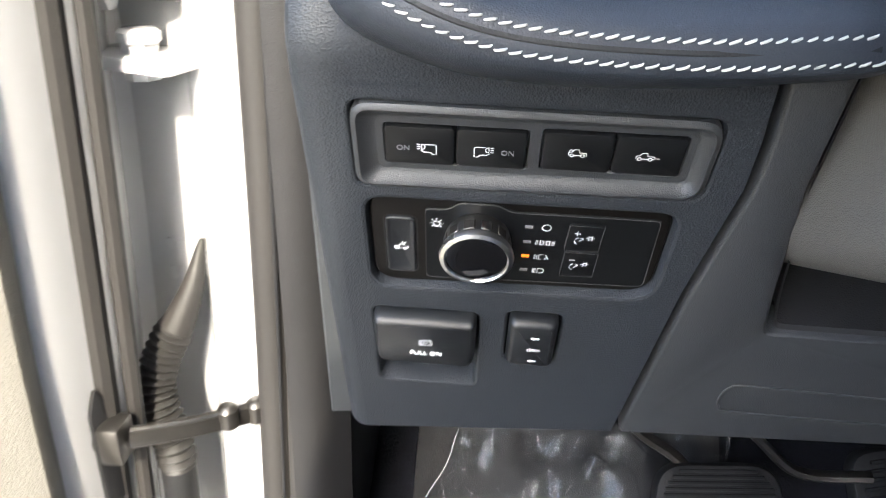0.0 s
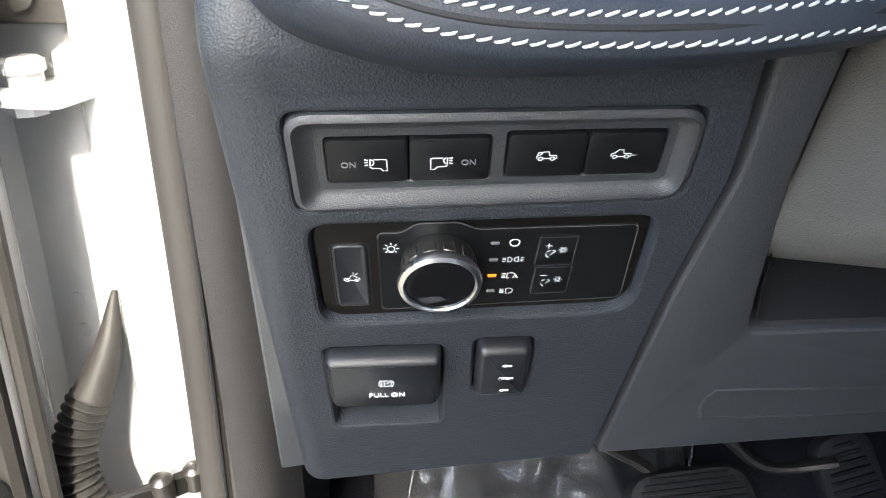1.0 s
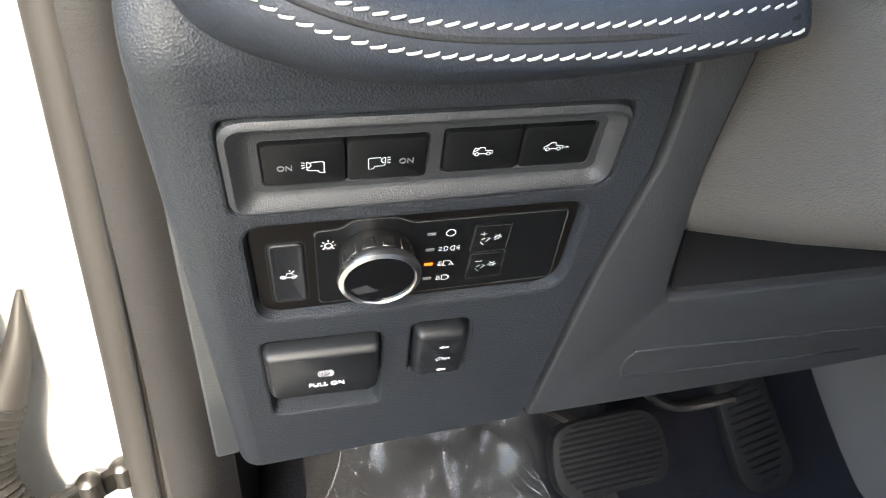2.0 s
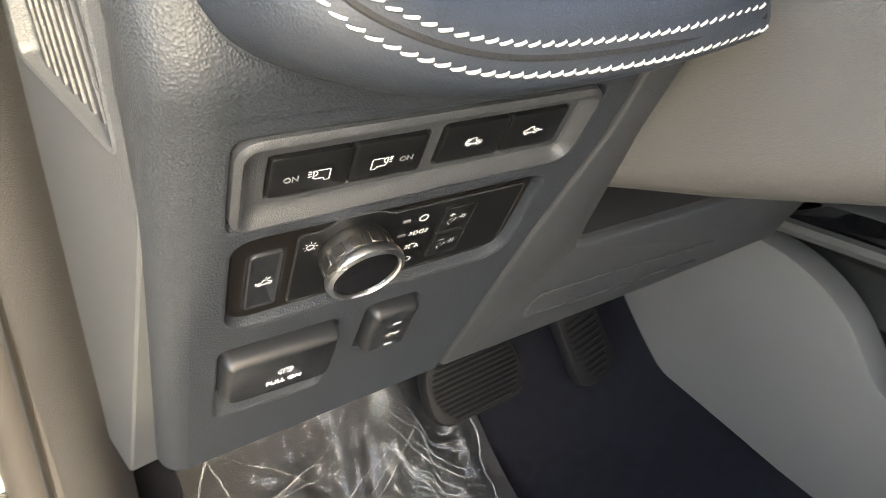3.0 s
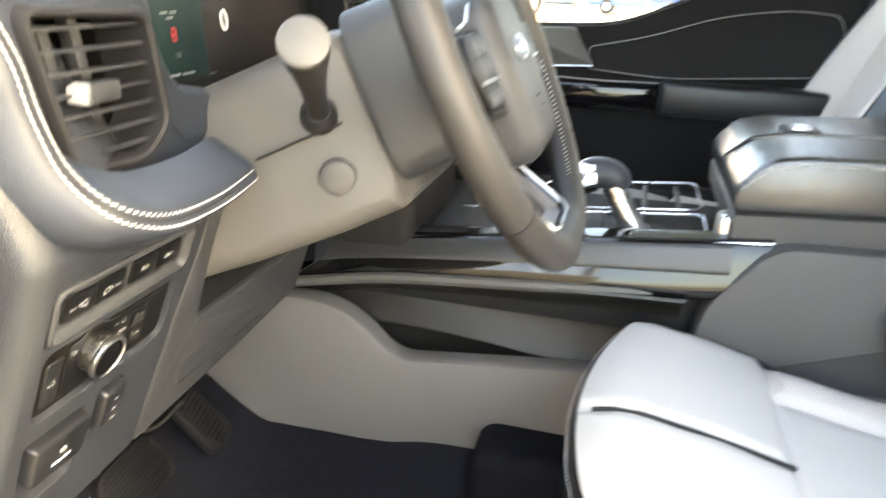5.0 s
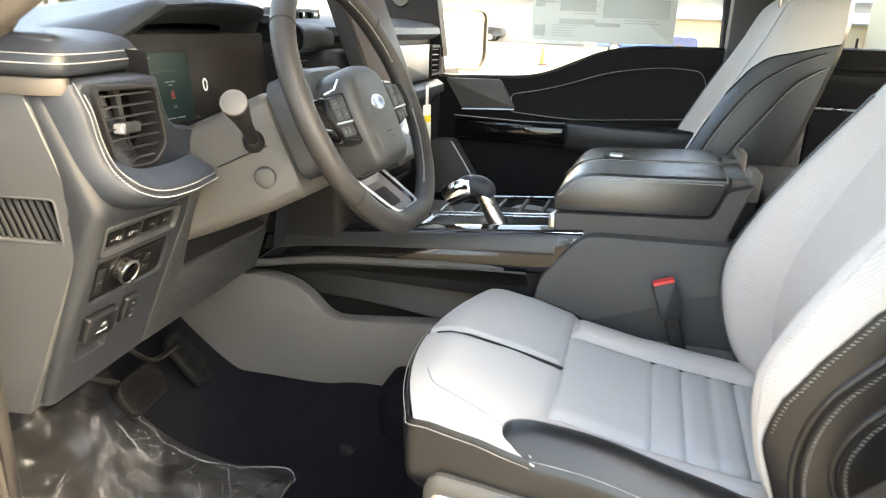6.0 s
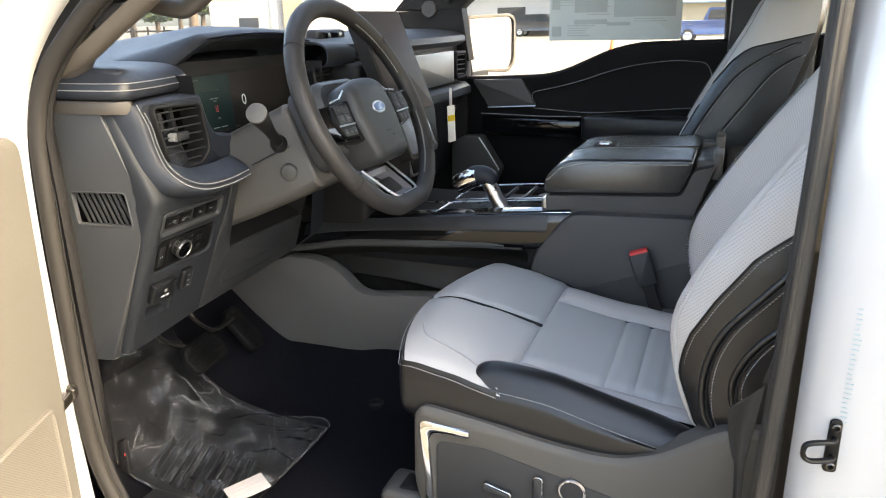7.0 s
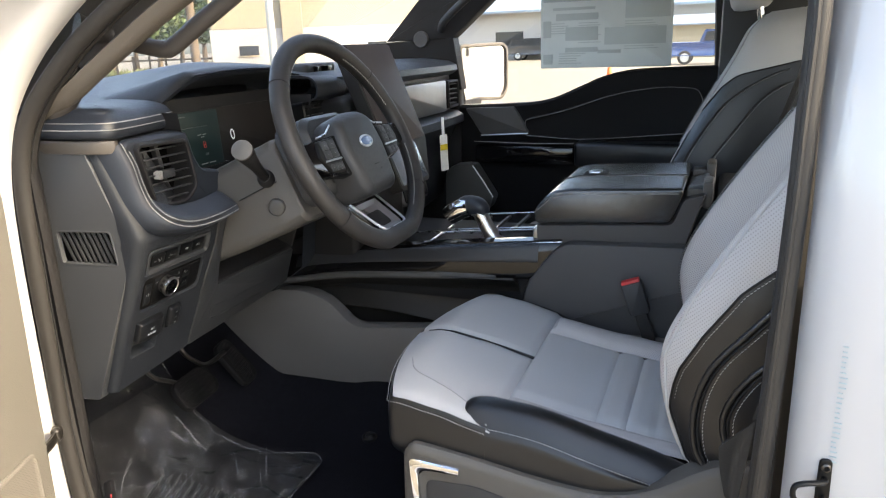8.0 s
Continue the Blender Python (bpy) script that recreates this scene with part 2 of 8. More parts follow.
MODULE = material("warm_dark_metal", (0.0048, 0.0043, 0.0040), 0.36, 0.0, grain=0.12, grain_scale=2500, var=0.06, spec=0.08)
SATIN_BLACK = material("satin_black_band", (0.022, 0.0225, 0.024), 0.33, grain=0.2, grain_scale=1800, var=0.1, spec=0.5)
TRIM_SILVER = material("brushed_grey_trim", (0.27, 0.275, 0.28), 0.42, 1.0, grain=0.2, grain_scale=700, kind="noise", var=0.18, var_scale=25)
SILVER_PAINT = material("silver_paint", (0.30, 0.30, 0.30), 0.3, 0.35, var=0.05)
SATIN = material("satin_silver", (0.55, 0.55, 0.55), 0.28, 1.0, var=0.06, var_scale=30)
DARK_CHROME = material("dark_chrome", (0.24, 0.235, 0.23), 0.30, 1.0, var=0.06)
CHROME = material("chrome", (0.8, 0.8, 0.8), 0.09, 1.0, var=0.03)
MARK = material("white_marking", (0.82, 0.83, 0.84), 0.6, var=0.02)
MARK_DIM = material("grey_marking", (0.10, 0.10, 0.105), 0.6, var=0.02)
LINE = material("fine_grey_line", (0.2, 0.2, 0.2), 0.5, var=0.02)
THREAD = material("white_thread", (0.35, 0.342, 0.325), 0.8, grain=0.4, grain_scale=3000, kind="noise")
SEAT_GREY = material("light_grey_vinyl", (0.377, 0.380, 0.380), 0.55, grain=0.35, grain_scale=1100, var=0.05)
SEAT_PERF = perforated(material("light_grey_perforated_vinyl", (0.44, 0.42, 0.41), 0.6, grain=0.3, grain_scale=1100, var=0.05), 0.0044)
SEAT_PERF_BACK = perforated(material("light_grey_perforated_back", (0.44, 0.42, 0.41), 0.6, grain=0.3, grain_scale=1100, var=0.05), 0.0044, axes=("X", "Z"))
SEAT_PERF_SIDE = perforated(material("light_grey_perforated_side", (0.40, 0.388, 0.38), 0.6, grain=0.3, grain_scale=1100, var=0.05), 0.0050, depth=0.35, axes=("Y", "Z"))
SEAT_BLACK = material("black_seat_vinyl", (0.0068, 0.0076, 0.0092), 0.30, grain=0.3, grain_scale=1000, var=0.15, spec=0.5)
WHEEL_LEATHER = material("dark_wheel_leather", (0.017, 0.016, 0.016), 0.5, grain=0.2, grain_scale=1400, var=0.12, spec=0.4)
LID_VINYL = material("black_armrest_vinyl", (0.021, 0.0218, 0.0218), 0.24, grain=0.35, grain_scale=1000, var=0.15, spec=1.0)
DOOR_BLACK = material("deep_black_door_panel", (0.006, 0.006, 0.007), 0.6, grain=0.4, grain_scale=900, spec=0.15)
CARPET = material("dark_carpet", (0.0055, 0.0058, 0.0082), 0.95, grain=1.0, grain_scale=420, kind="noise", var=0.65, var_scale=70, spec=0.1)
PAINT = material("white_paint", (0.405, 0.408, 0.415), 0.2, coat=0.5, var=0.02)
KICK_GREY = material("grey_kick_panel", (0.0145, 0.0141, 0.0147), 0.5, grain=0.4, grain_scale=1300, var=0.1, spec=0.22)
PEDAL_RUBBER = material("black_pedal_rubber", (0.0045, 0.0045, 0.005), 0.6, grain=0.3, grain_scale=900, spec=0.2)
RUBBER = material("brown_black_rubber", (0.0125, 0.0115, 0.011), 0.58, grain=0.14, grain_scale=700, kind="noise", var=0.12)
STRIP_TAUPE = material("taupe_dash_strip", (0.050, 0.044, 0.038), 0.42, grain=0.3, grain_scale=1300, var=0.1, spec=0.4)
# lit copy of RUBBER: the light on it is put into the colour
RUBBER_LIT = material("lit_rubber", (0.0215, 0.0200, 0.0192), 0.55, grain=0.2, grain_scale=700, kind="noise", var=0.12, spec=0.28)
PILLAR_TAUPE = material("taupe_pillar_trim", (0.082, 0.072, 0.062), 0.55, grain=0.5, grain_scale=1100, var=0.06)
HANDLE_DARK = material("dark_handle_plastic", (0.040, 0.036, 0.034), 0.5, grain=0.4, grain_scale=1100, var=0.06)
TRIM_TAN = material("light_tan_door_trim", (0.098, 0.092, 0.080), 0.6, grain=0.5, grain_scale=800, var=0.06)
RED = material("red_plastic", (0.55, 0.03, 0.03), 0.4, var=0.05)
ORANGE = emitter("amber_indicator", (0.9, 0.16, 0.01), 0.10)
DARK_STEEL = material("dark_steel", (0.09, 0.085, 0.08), 0.35, 0.9, grain=0.3, grain_scale=400, kind="noise", var=0.3, var_scale=60)
SCREEN = material("dark_screen_glass", (0.016, 0.014, 0.013), 0.42, var=0.05, spec=0.15)
# brownish reflection on the touch screen is put into the base colour
TOUCH = material("screen_glass_painted_reflection", (0.052, 0.044, 0.043), 0.5, var=0.05, spec=0.12)
GLASS = glass("window_glass")
MIRROR = material("mirror_glass", (0.9, 0.9, 0.9), 0.02, 1.0, var=0.0)

# ---- dashboard ----
PM = frame_of((0, 0.25, 1.2), (1, 0, 0), (0, -0.371, 0.928))


def mm(pts):
    return [(x / 1000, y / 1000) for x, y in pts]


def mrect(x0, y0, x1, y1, r, n=4):
    return mm(rrect(x0, y0, x1, y1, r, n))


def holed(bm, M, outer, holes, z=0.0):
    """A flat face with openings cut through it."""
    edges = []
    for loop in (outer, *holes):
        vs = [bm.verts.new(M @ Vector((x, y, z))) for x, y in loop]
        edges += [bm.edges.new((vs[i], vs[(i + 1) % len(vs)])) for i in range(len(vs))]
    bmesh.ops.triangle_fill(bm, edges=edges, use_beauty=True, use_dissolve=False)
    return bm


dash = thing("dashboard", (0.6, 0.5, 0.95), "dark grey grained truck dashboard with stitched leather edges", "dashboard")

# switch panel: a leaning face with wells, its outer edge rolled over to the end cap
HOLE_ROW = mm(rpoly([(-36.5, -33.2), (113.6, -30.9), (113.6, 15), (-36.5, 15)], [7, 10, 9, 8], 6))
HOLE_LIGHT = mm(rpoly([(-34, -102.5), (108, -99), (108, -36), (-34, -37)], [14, 16, 12, 12], 6))
HOLE_BRAKE = mrect(-35, -190, 24, -116.5, 6)
HOLE_PEDAL = mrect(35.5, -159.5, 67, -113, 6)
FACE = mm([(-46, 20.5), (8, 20.5), (36, 45), (122, 45), (126, 5), (127, -20), (119, -88), (110, -230), (-46, -249)])
bm = holed(bmesh.new(), PM, FACE, [HOLE_ROW, HOLE_LIGHT, HOLE_BRAKE, HOLE_PEDAL])
stack(bm, PM, HOLE_ROW, [(0, 0), (-0.0012, -0.0004), (-0.002, -0.002), (-0.003, -0.0055)], False, False)
stack(bm, PM, HOLE_LIGHT, [(0, 0), (-0.0015, -0.0006), (-0.0025, -0.003), (-0.003, -0.012)], False, True)
stack(bm, PM, HOLE_BRAKE, [(0, 0), (-0.0012, -0.0006), (-0.002, -0.003), (-0.003, -0.024)], False, True)
stack(bm, PM, HOLE_PEDAL, [(0, 0), (-0.001, -0.0005), (-0.0018, -0.002), (-0.002, -0.012)], False, True)
edge = [(-0.046 - 0.013 * math.sin(radians(a)), -0.013 + 0.013 * math.cos(radians(a))) for a in range(0, 91, 15)] + [(-0.0592, -0.03)]
bridge(bm, [[PM @ Vector((u, v / 1000, n)) for u, n in edge] for v in (20, 0, -60, -120, -180, -249)], closed=False)
bridge(bm, [[PM @ Vector((u, -0.249 + (u + 0.046) * 0.12, n)) for u in (-0.046, 0.0, 0.05, 0.11)] for n in (0, -0.004, -0.03)], closed=False)
bridge(bm, [[PM @ Vector((u / 1000, v / 1000, n)) for u, v in ((122, 45), (126, 5), (127, -20), (119, -88), (110, -230))] for n in (0, -0.0015, -0.012)], closed=False)
switch_panel = part("switch_panel", bm, PLASTIC, dash, "grained plastic panel with three wells of switches")

# dished surround of the upper row of switches
row_out = mm(rpoly([(-33, -29.8), (110, -27.5), (110, 11.5), (-33, 11.5)], [7, 10, 9, 8], 6))
row_in = mm(rpoly([(-25, -23.4), (104, -22.2), (104, 4.8), (-25, 3.8)], [4, 4, 4, 4], 6))
bm = bmesh.new()
bridge(bm, [[PM @ Vector((ax + (bx - ax) * k, ay + (by - ay) * k, h)) for (ax, ay), (bx, by) in zip(offset(row_out, o), row_in)] for o, k, h in ((0.0015, 0, -0.004), (0.0012, 0, 0.0005), (0, 0, 0.0018), (-0.0012, 0, 0.0021), (0, 0.22, 0.0014), (0, 0.42, -0.0004), (0, 0.62, -0.0021), (0, 0.82, -0.0031), (0, 1, -0.0035))], True, False, False)
holed(bm, PM, row_in, [mrect(-22.2, -20.4, 38, 0.9, 2), mrect(42.3, -19.4, 101, 2.1, 2)], -0.0035)
for a in (mrect(-22.2, -20.4, 38, 0.9, 2), mrect(42.3, -19.4, 101, 2.1, 2)):
    stack(bm, PM, a, [(0, -0.0035), (-0.0006, -0.0042), (-0.0006, -0.008)], False, True)
part("switch_surround", bm, PLASTIC_FINE, switch_panel, "dished frame round four switches")


def strokes(M, lines, w, h, bm=None):
    """Raised line drawing: each line a run of points in millimetres."""
    bm = bm or bmesh.new()
    for ln in lines:
        P = [Vector((x / 1000, y / 1000)) for x, y in ln]
        shut = (P[0] - P[-1]).length < 1e-6
        if shut:
            P = P[:-1]
        k = len(P)
        L, R = [], []
        for i in range(k):
            a = P[i - 1] if (i or shut) else P[i]
            b = P[(i + 1) % k] if (i + 1 < k or shut) else P[i]
            t = (b - a)
            t = t.normalized() if t.length > 1e-9 else Vector((1, 0))
            n = Vector((-t.y, t.x)) * w / 2000
            L.append(M @ Vector((*(P[i] + n), h)))
            R.append(M @ Vector((*(P[i] - n), h)))
        if shut:
            L.append(L[0]), R.append(R[0])
        bridge(bm, [L, R], closed=False)
    return bm


def arc(cx, cy, r, a0, a1, n=10, ry=None):
    return [(cx + r * math.cos(radians(a0 + (a1 - a0) * i / n)), cy + (ry or r) * math.sin(radians(a0 + (a1 - a0) * i / n))) for i in range(n + 1)]


def truck_icon(cx, cy, s=1.0, flip=1):
    p = [(-3.6, -0.7), (-3.6, 0.6), (-2.4, 0.9), (-1.2, 2.3), (0.6, 2.3), (0.9, 0.7), (3.6, 0.6), (3.6, -0.7), (2.9, -0.7)]
    return [[(cx + x * s * flip, cy + y * s) for x, y in p],
            [(cx + x * s * flip, cy + y * s) for x, y in arc(-2.2, -0.8, 0.75, 0, 360, 12)],
            [(cx + x * s * flip, cy + y * s) for x, y in arc(2.1, -0.8, 0.75, 0, 360, 12)],
            [(cx - 1.4 * s * flip, cy - 0.7 * s), (cx + 1.3 * s * flip, cy - 0.7 * s)]]


def lamp_box_icon(cx, cy, flip):
    """A box trailer with a lamp and its rays at one corner."""
    ls = [[(2.4, 1.5), (6.4, 1.5), (6.9, 1.1), (6.9, -3.7), (5.3, -3.7), (4.6, -2.5), (1.6, -2.5), (0.7, -1.6)],
          [(0.9, -1.1), (0.9, 1.5)] + arc(1.0, 0.2, 1.3, 90, -90, 8) + [(0.9, -1.1)]]
    ls += [[(-1.0, 1.6 - i * 1.35), (0.2, 1.2 - i * 1.0)] for i in range(3)]
    return [[(cx + x * flip, cy + y) for x, y in ln] for ln in ls]


row = thing("switch_row", PM @ Vector((0.038, -0.02, -0.007)), "row of four black push switches with white pictograms", "switch")
for k, (x0, x1, y0, y1) in enumerate(((-21.4, 7.7, -19.6, -0.1), (8.1, 37.1, -19.4, 0.0), (43.2, 71.7, -18.5, 1.1), (72.1, 100.1, -18.2, 1.3))):
    b = part("switch", plate(PM, mrect(x0, y0, x1, y1, 2.0), -0.0075, -0.0020, 0.0011), BUTTON, row)
    cx, cy = (x0 + x1) / 2, (y0 + y1) / 2
    if k < 2:
        s = 1 if k == 0 else -1
        part("pictogram", strokes(PM, lamp_box_icon(cx, cy, s), 0.29, -0.0017), MARK, b)
        text("ON", 0.0035, PM @ Matrix.Translation(((cx - 6.8 * s) / 1000, (cy - 1.0) / 1000, -0.0018)), MARK_DIM, b)
    else:
        ic = truck_icon(cx, cy, 1.0) + [[(cx - 3.4, cy + 1.0), (cx - 3.0, cy + 2.2), (cx - 1.6, cy + 1.8)]] if k == 2 else truck_icon(cx - 1.6, cy, 1.0) + [[(cx + 2.0, cy - 0.2), (cx + 4.2, cy - 0.2)]]
        part("pictogram", strokes(PM, ic, 0.29, -0.0017), MARK, b)

# headlamp module
lamps = thing("headlamp_switch", PM @ Vector((0.037, -0.065, -0.012)), "headlamp control module with a silver-rimmed rotary knob", "switch")
mod_out = mm(rpoly([(-31, -99.5), (105, -95.5), (105, -39), (-31, -39.5)], [12, 14, 10, 10], 6))
bm = bmesh.new()
stack(bm, PM, mod_out, [(0, -0.012), (0, -0.0052), (-0.0008, -0.0042), (-0.0022, -0.004)], True, True)
part("module_body", bm, MODULE, lamps, "warm dark metallic module face")
bm = stack(bmesh.new(), PM, mrect(-24, -91, -10, -53, 2.5), [(0, -0.0050), (0, -0.0030), (-0.0003, -0.0026), (-0.0008, -0.0024), (-0.0014, -0.0025), (-0.0022, -0.0029)])
cargo = part("cargo_lamp_button", bm, PADDLE, lamps, "dished grey button with a thin edge")
ring = [(x * 1000, y * 1000) for x, y in mrect(-24.8, -91.8, -9.2, -52.2, 3)]
part("outline", strokes(PM, [ring + ring[:1]], 0.55, -0.0036), BLACK, lamps)
part("pictogram", strokes(PM, truck_icon(-17, -73, 0.9, -1) + [[(-15.6, -70.4), (-14.4, -69.4)], [(-16.4, -70.0), (-16.2, -68.8)]], 0.29, -0.0026), MARK, cargo)
fr = mm(rpoly([(-5.5, -94.5), (101, -91), (100, -45), (34, -45.5), (28, -41.5), (10, -41.5), (5, -46.3), (-5.5, -46.5)], [3, 4, 3, 3, 4, 4, 3, 3], 5))
bm = stack(bmesh.new(), PM, fr, [(0, -0.0046), (0, -0.0034), (-0.0006, -0.003), (-0.0012, -0.0031)], False, True)
glossy = part("black_fascia", bm, BUTTON, lamps, "satin black fascia with a fine raised border")
part("border", strokes(PM, [[(x * 1000, y * 1000) for x, y in offset(fr, -0.0003)]], 0.35, -0.0029), FINE_EDGE, glossy)
KM = PM @ Matrix.Translation((0.0192, -0.0625, 0))
knob = part("rotary_knob", lathe(KM, [(0.0148, -0.003), (0.0155, 0.0), (0.0152, 0.009), (0.0150, 0.0098)], 40), DARK_CHROME, lamps)
bm = lathe(KM, [(0.0151, 0.0075), (0.0166, 0.0082), (0.0171, 0.0100), (0.0166, 0.0117), (0.0148, 0.0125), (0.0142, 0.0118), (0.0142, 0.009)], 48)
part("knob_ring", bm, SATIN, knob, "brushed silver ring")
part("knob_face", lathe(KM, [(0.0142, 0.0100), (0.0140, 0.0113), (0.0120, 0.0117), (0.004, 0.0118)], 40), GLOSS, knob, "plain black face")
for i in range(12):
    a = 2 * math.pi * (i + 0.5) / 12
    c, q = math.cos(a), math.sin(a)
    part("knob_grip", box(-0.0026, -0.0006, 0.0012, 0.0026, 0.0004, 0.0066, 0.0003, 1, None, KM @ Matrix(((q, c, 0, c * 0.0152), (-c, q, 0, q * 0.0152), (0, 0, 1, 0), (0, 0, 0, 1)))), DARK_STEEL, knob)
sun_icon = [arc(0, -53.5, 1.5, 0, 360, 14), [(-0.8, -55.4), (0.8, -55.4)]] + [[(2.2 * math.cos(a), -53.3 + 2.2 * math.sin(a)), (3.2 * math.cos(a), -53.3 + 3.2 * math.sin(a))] for a in [radians(d) for d in (0, 45, 90, 135, 180, 225, 315)]]
part("pictogram", strokes(PM @ Matrix.Translation((0, -0.002, 0)), sun_icon, 0.32, -0.0028), MARK, glossy)
for i, v in enumerate((-53.9, -63.9, -73.7, -83.7)):
    part("indicator", plate(PM, mrect(40.4, v - 0.75, 44.0, v + 0.75, 0.3, 2), -0.0034, -0.0026, 0.0002), ORANGE if i == 2 else MARK_DIM, glossy, "lit amber indicator" if i == 2 else "unlit grey indicator")
rays = [[[(x, y + 1.2 - 0.8 * j), (x + 1.8, y + 1.2 - 0.8 * j)] for j in range(4)] for x, y in ((46.2, -72), (46.2, -82))]
icons = [[arc(50.2, -52, 2.0, 0, 360, 16)],
         [[(48.2, -60.5)] + arc(48.4, -62, 1.5, 90, -90, 8) + [(48.2, -63.5), (48.2, -60.5)], [(52.6, -60.5)] + arc(52.4, -62, 1.5, 90, 270, 8) + [(52.6, -63.5), (52.6, -60.5)]] + [[(45.9, -60.9 - j * 1.1), (47.3, -61.2 - j * 0.8)] for j in range(3)] + [[(53.5, -61.2 - j * 0.8), (54.9, -60.9 - j * 1.1)] for j in range(3)],
         rays[0] + [[(48.6, -70.4), (48.6, -73.6)] + arc(49.2, -72, 1.7, -90, 0, 5)[:2], [(48.6, -70.4)] + arc(50.4, -72.2, 1.9, 90, -10, 6), [(51.2, -73.6), (52.2, -71.4), (53.2, -73.6)], [(51.6, -73.0), (52.8, -73.0)]],
         rays[1] + [[(48.8, -80.4)] + arc(50.2, -82, 1.65, 90, -90, 10) + [(48.8, -83.6), (48.8, -80.4)]]]
for ic in icons:
    part("pictogram", strokes(PM @ Matrix.Translation((0, -0.0017, 0)), ic, 0.30, -0.0027), MARK, glossy)
for y0, y1, sgn in ((-67.2, -50, 1), (-85.4, -68, 0)):
    d = part("dimmer_button", plate(PM, mm(rpoly([(59.4, y0), (75.4, y0 + 0.6), (76.2 if sgn else 75.8, y1), (60.2, y1)], 1.2, 3)), -0.0036, -0.0018, 0.0007), BUTTON, lamps)
    cy = (y0 + y1) / 2
    edge = [(59.6, y0 + 0.2), (75.2, y0 + 0.8), (75.8, y1 - 0.2), (60.4, y1 - 0.2), (59.6, y0 + 0.2)]
    part("outline", strokes(PM, [edge], 0.25, -0.0017), FINE_EDGE, d)
    ls = [[(62.8, cy + 3.6), (65.6, cy + 3.6)]] + ([[(64.2, cy + 2.2), (64.2, cy + 5.0)]] if sgn else [])
    ls += [arc(65.6, cy - 1.2, 2.2, 40, 80, 3), arc(65.6, cy - 1.2, 2.2, 105, 150, 3), arc(65.6, cy - 1.2, 2.2, 175, 250, 4), [(65.4, cy - 1.6), (67.0, cy + 0.2)], arc(70.4, cy + 1.0, 0.9, 0, 360, 10)]
    ls += [[(70.4 + 1.3 * math.cos(a), cy + 1.0 + 1.3 * math.sin(a)), (70.4 + 1.9 * math.cos(a), cy + 1.0 + 1.9 * math.sin(a))] for a in [radians(q) for q in range(0, 360, 60)]]
    part("pictogram", strokes(PM, ls, 0.26, -0.0016), MARK, d)

# parking brake paddle and pedal switch
brake_sw = thing("parking_brake_switch", PM @ Vector((-0.005, -0.15, -0.02)), "black parking brake paddle with white lettering", "switch")
bm = stack(bmesh.new(), PM, mm(rpoly([(-33, -157.5), (21, -158.5), (21.5, -118.2), (-33, -118.6)], [7, 7, 4, 4], 6)), [(-0.004, -0.016), (-0.0005, -0.010), (0, 0.002), (-0.0003, 0.0048), (-0.0010, 0.0068), (-0.0021, 0.0082), (-0.0034, 0.0090)])
paddle = part("paddle", bm, PADDLE, brake_sw)
psym = [arc(-5, -133.5, 2.5, 0, 360, 18), arc(-5, -133.5, 3.5, 125, 235, 8), arc(-5, -133.5, 3.5, -55, 55, 8), [(-6, -135.2), (-6, -131.8), (-4.6, -131.8), (-3.9, -132.7), (-4.6, -133.6), (-6, -133.6)]]
part("pictogram", strokes(PM @ Matrix.Translation((0, -0.0015, 0)), psym, 0.30, 0.0092), MARK, paddle)
text("PULL ON", 0.0043, PM @ Matrix.Translation((-0.005, -0.1450, 0.0092)), MARK, paddle)
pocket = plate(PM, mrect(-31.5, -186.5, 21.5, -158, 3), -0.0235, -0.0195, 0.002)
part("pocket_floor", pocket, PLASTIC_FINE, brake_sw)
pedal_sw = thing("pedal_adjust_switch", PM @ Vector((0.052, -0.13, -0.01)), "black rocker switch for moving the pedals", "switch")
bm = bmesh.new()
ol = mrect(38, -155, 64, -116.2, 4, 5)
stack(bm, PM, ol, [(-0.001, -0.011), (0, 0.0005), (-0.0006, 0.0042), (-0.0022, 0.0062), (-0.004, 0.0068)])
rocker = part("rocker", bm, PADDLE, pedal_sw)
bmk = bmesh.new()
for cy, s in ((-127.2, 1), (-148, 1)):
    bridge(bmk, [[PM @ Vector((x / 1000, (cy + y) / 1000, 0.0070)) for x, y in ((49.6, 0), (51.6, 1.3), (51.6, 0.6), (54.4, 0.6), (54.4, -0.6), (51.6, -0.6), (51.6, -1.3))]] , True, True, False)
strokes(PM @ Matrix.Translation((0, -0.0018, 0)), [[(48.6, -136), (50.2, -134.4), (54, -135.6), (55.6, -135), (55.6, -136.2), (52.8, -137), (51.8, -136), (49.6, -137.4), (48.6, -136)], [(50, -135.6), (54.6, -136)]], 0.3, 0.0070, bmk)
part("pictogram", bmk, MARK, rocker)

# knee panel beyond the groove
bm = bmesh.new()
knee = mm([(126.4, 45), (150, 45), (152, -18), (163, -92), (168, -118), (300, -118), (420, -120), (430, -205), (300, -220), (114.6, -232), (123.4, -88), (131.4, -20), (130.4, 5)])
stack(bm, PM, rpoly(knee, 0.004, 3), [(0, -0.02), (0, -0.0022), (-0.001, -0.0006), (-0.002, 0)])
knee_panel = part("knee_panel", bm, PLASTIC_FINE, dash, "plain grained lower panel under the column")
# a bead shaped along the cover's seam gives the highlight of its edge
rim = spline([PM @ Vector((x / 1000, y / 1000, 0.0004)) for x, y in ((330, -172), (250, -169.5), (176, -166.5), (166, -169), (163, -178), (165, -190), (176, -195), (250, -196.5), (330, -197))], 4)
part("cover_seam_highlight", tube(rim, 0.0007, 6), PLASTIC_FINE, knee_panel, "raised bead that stands for the highlight on a cover's seam")
bm = bmesh.new()
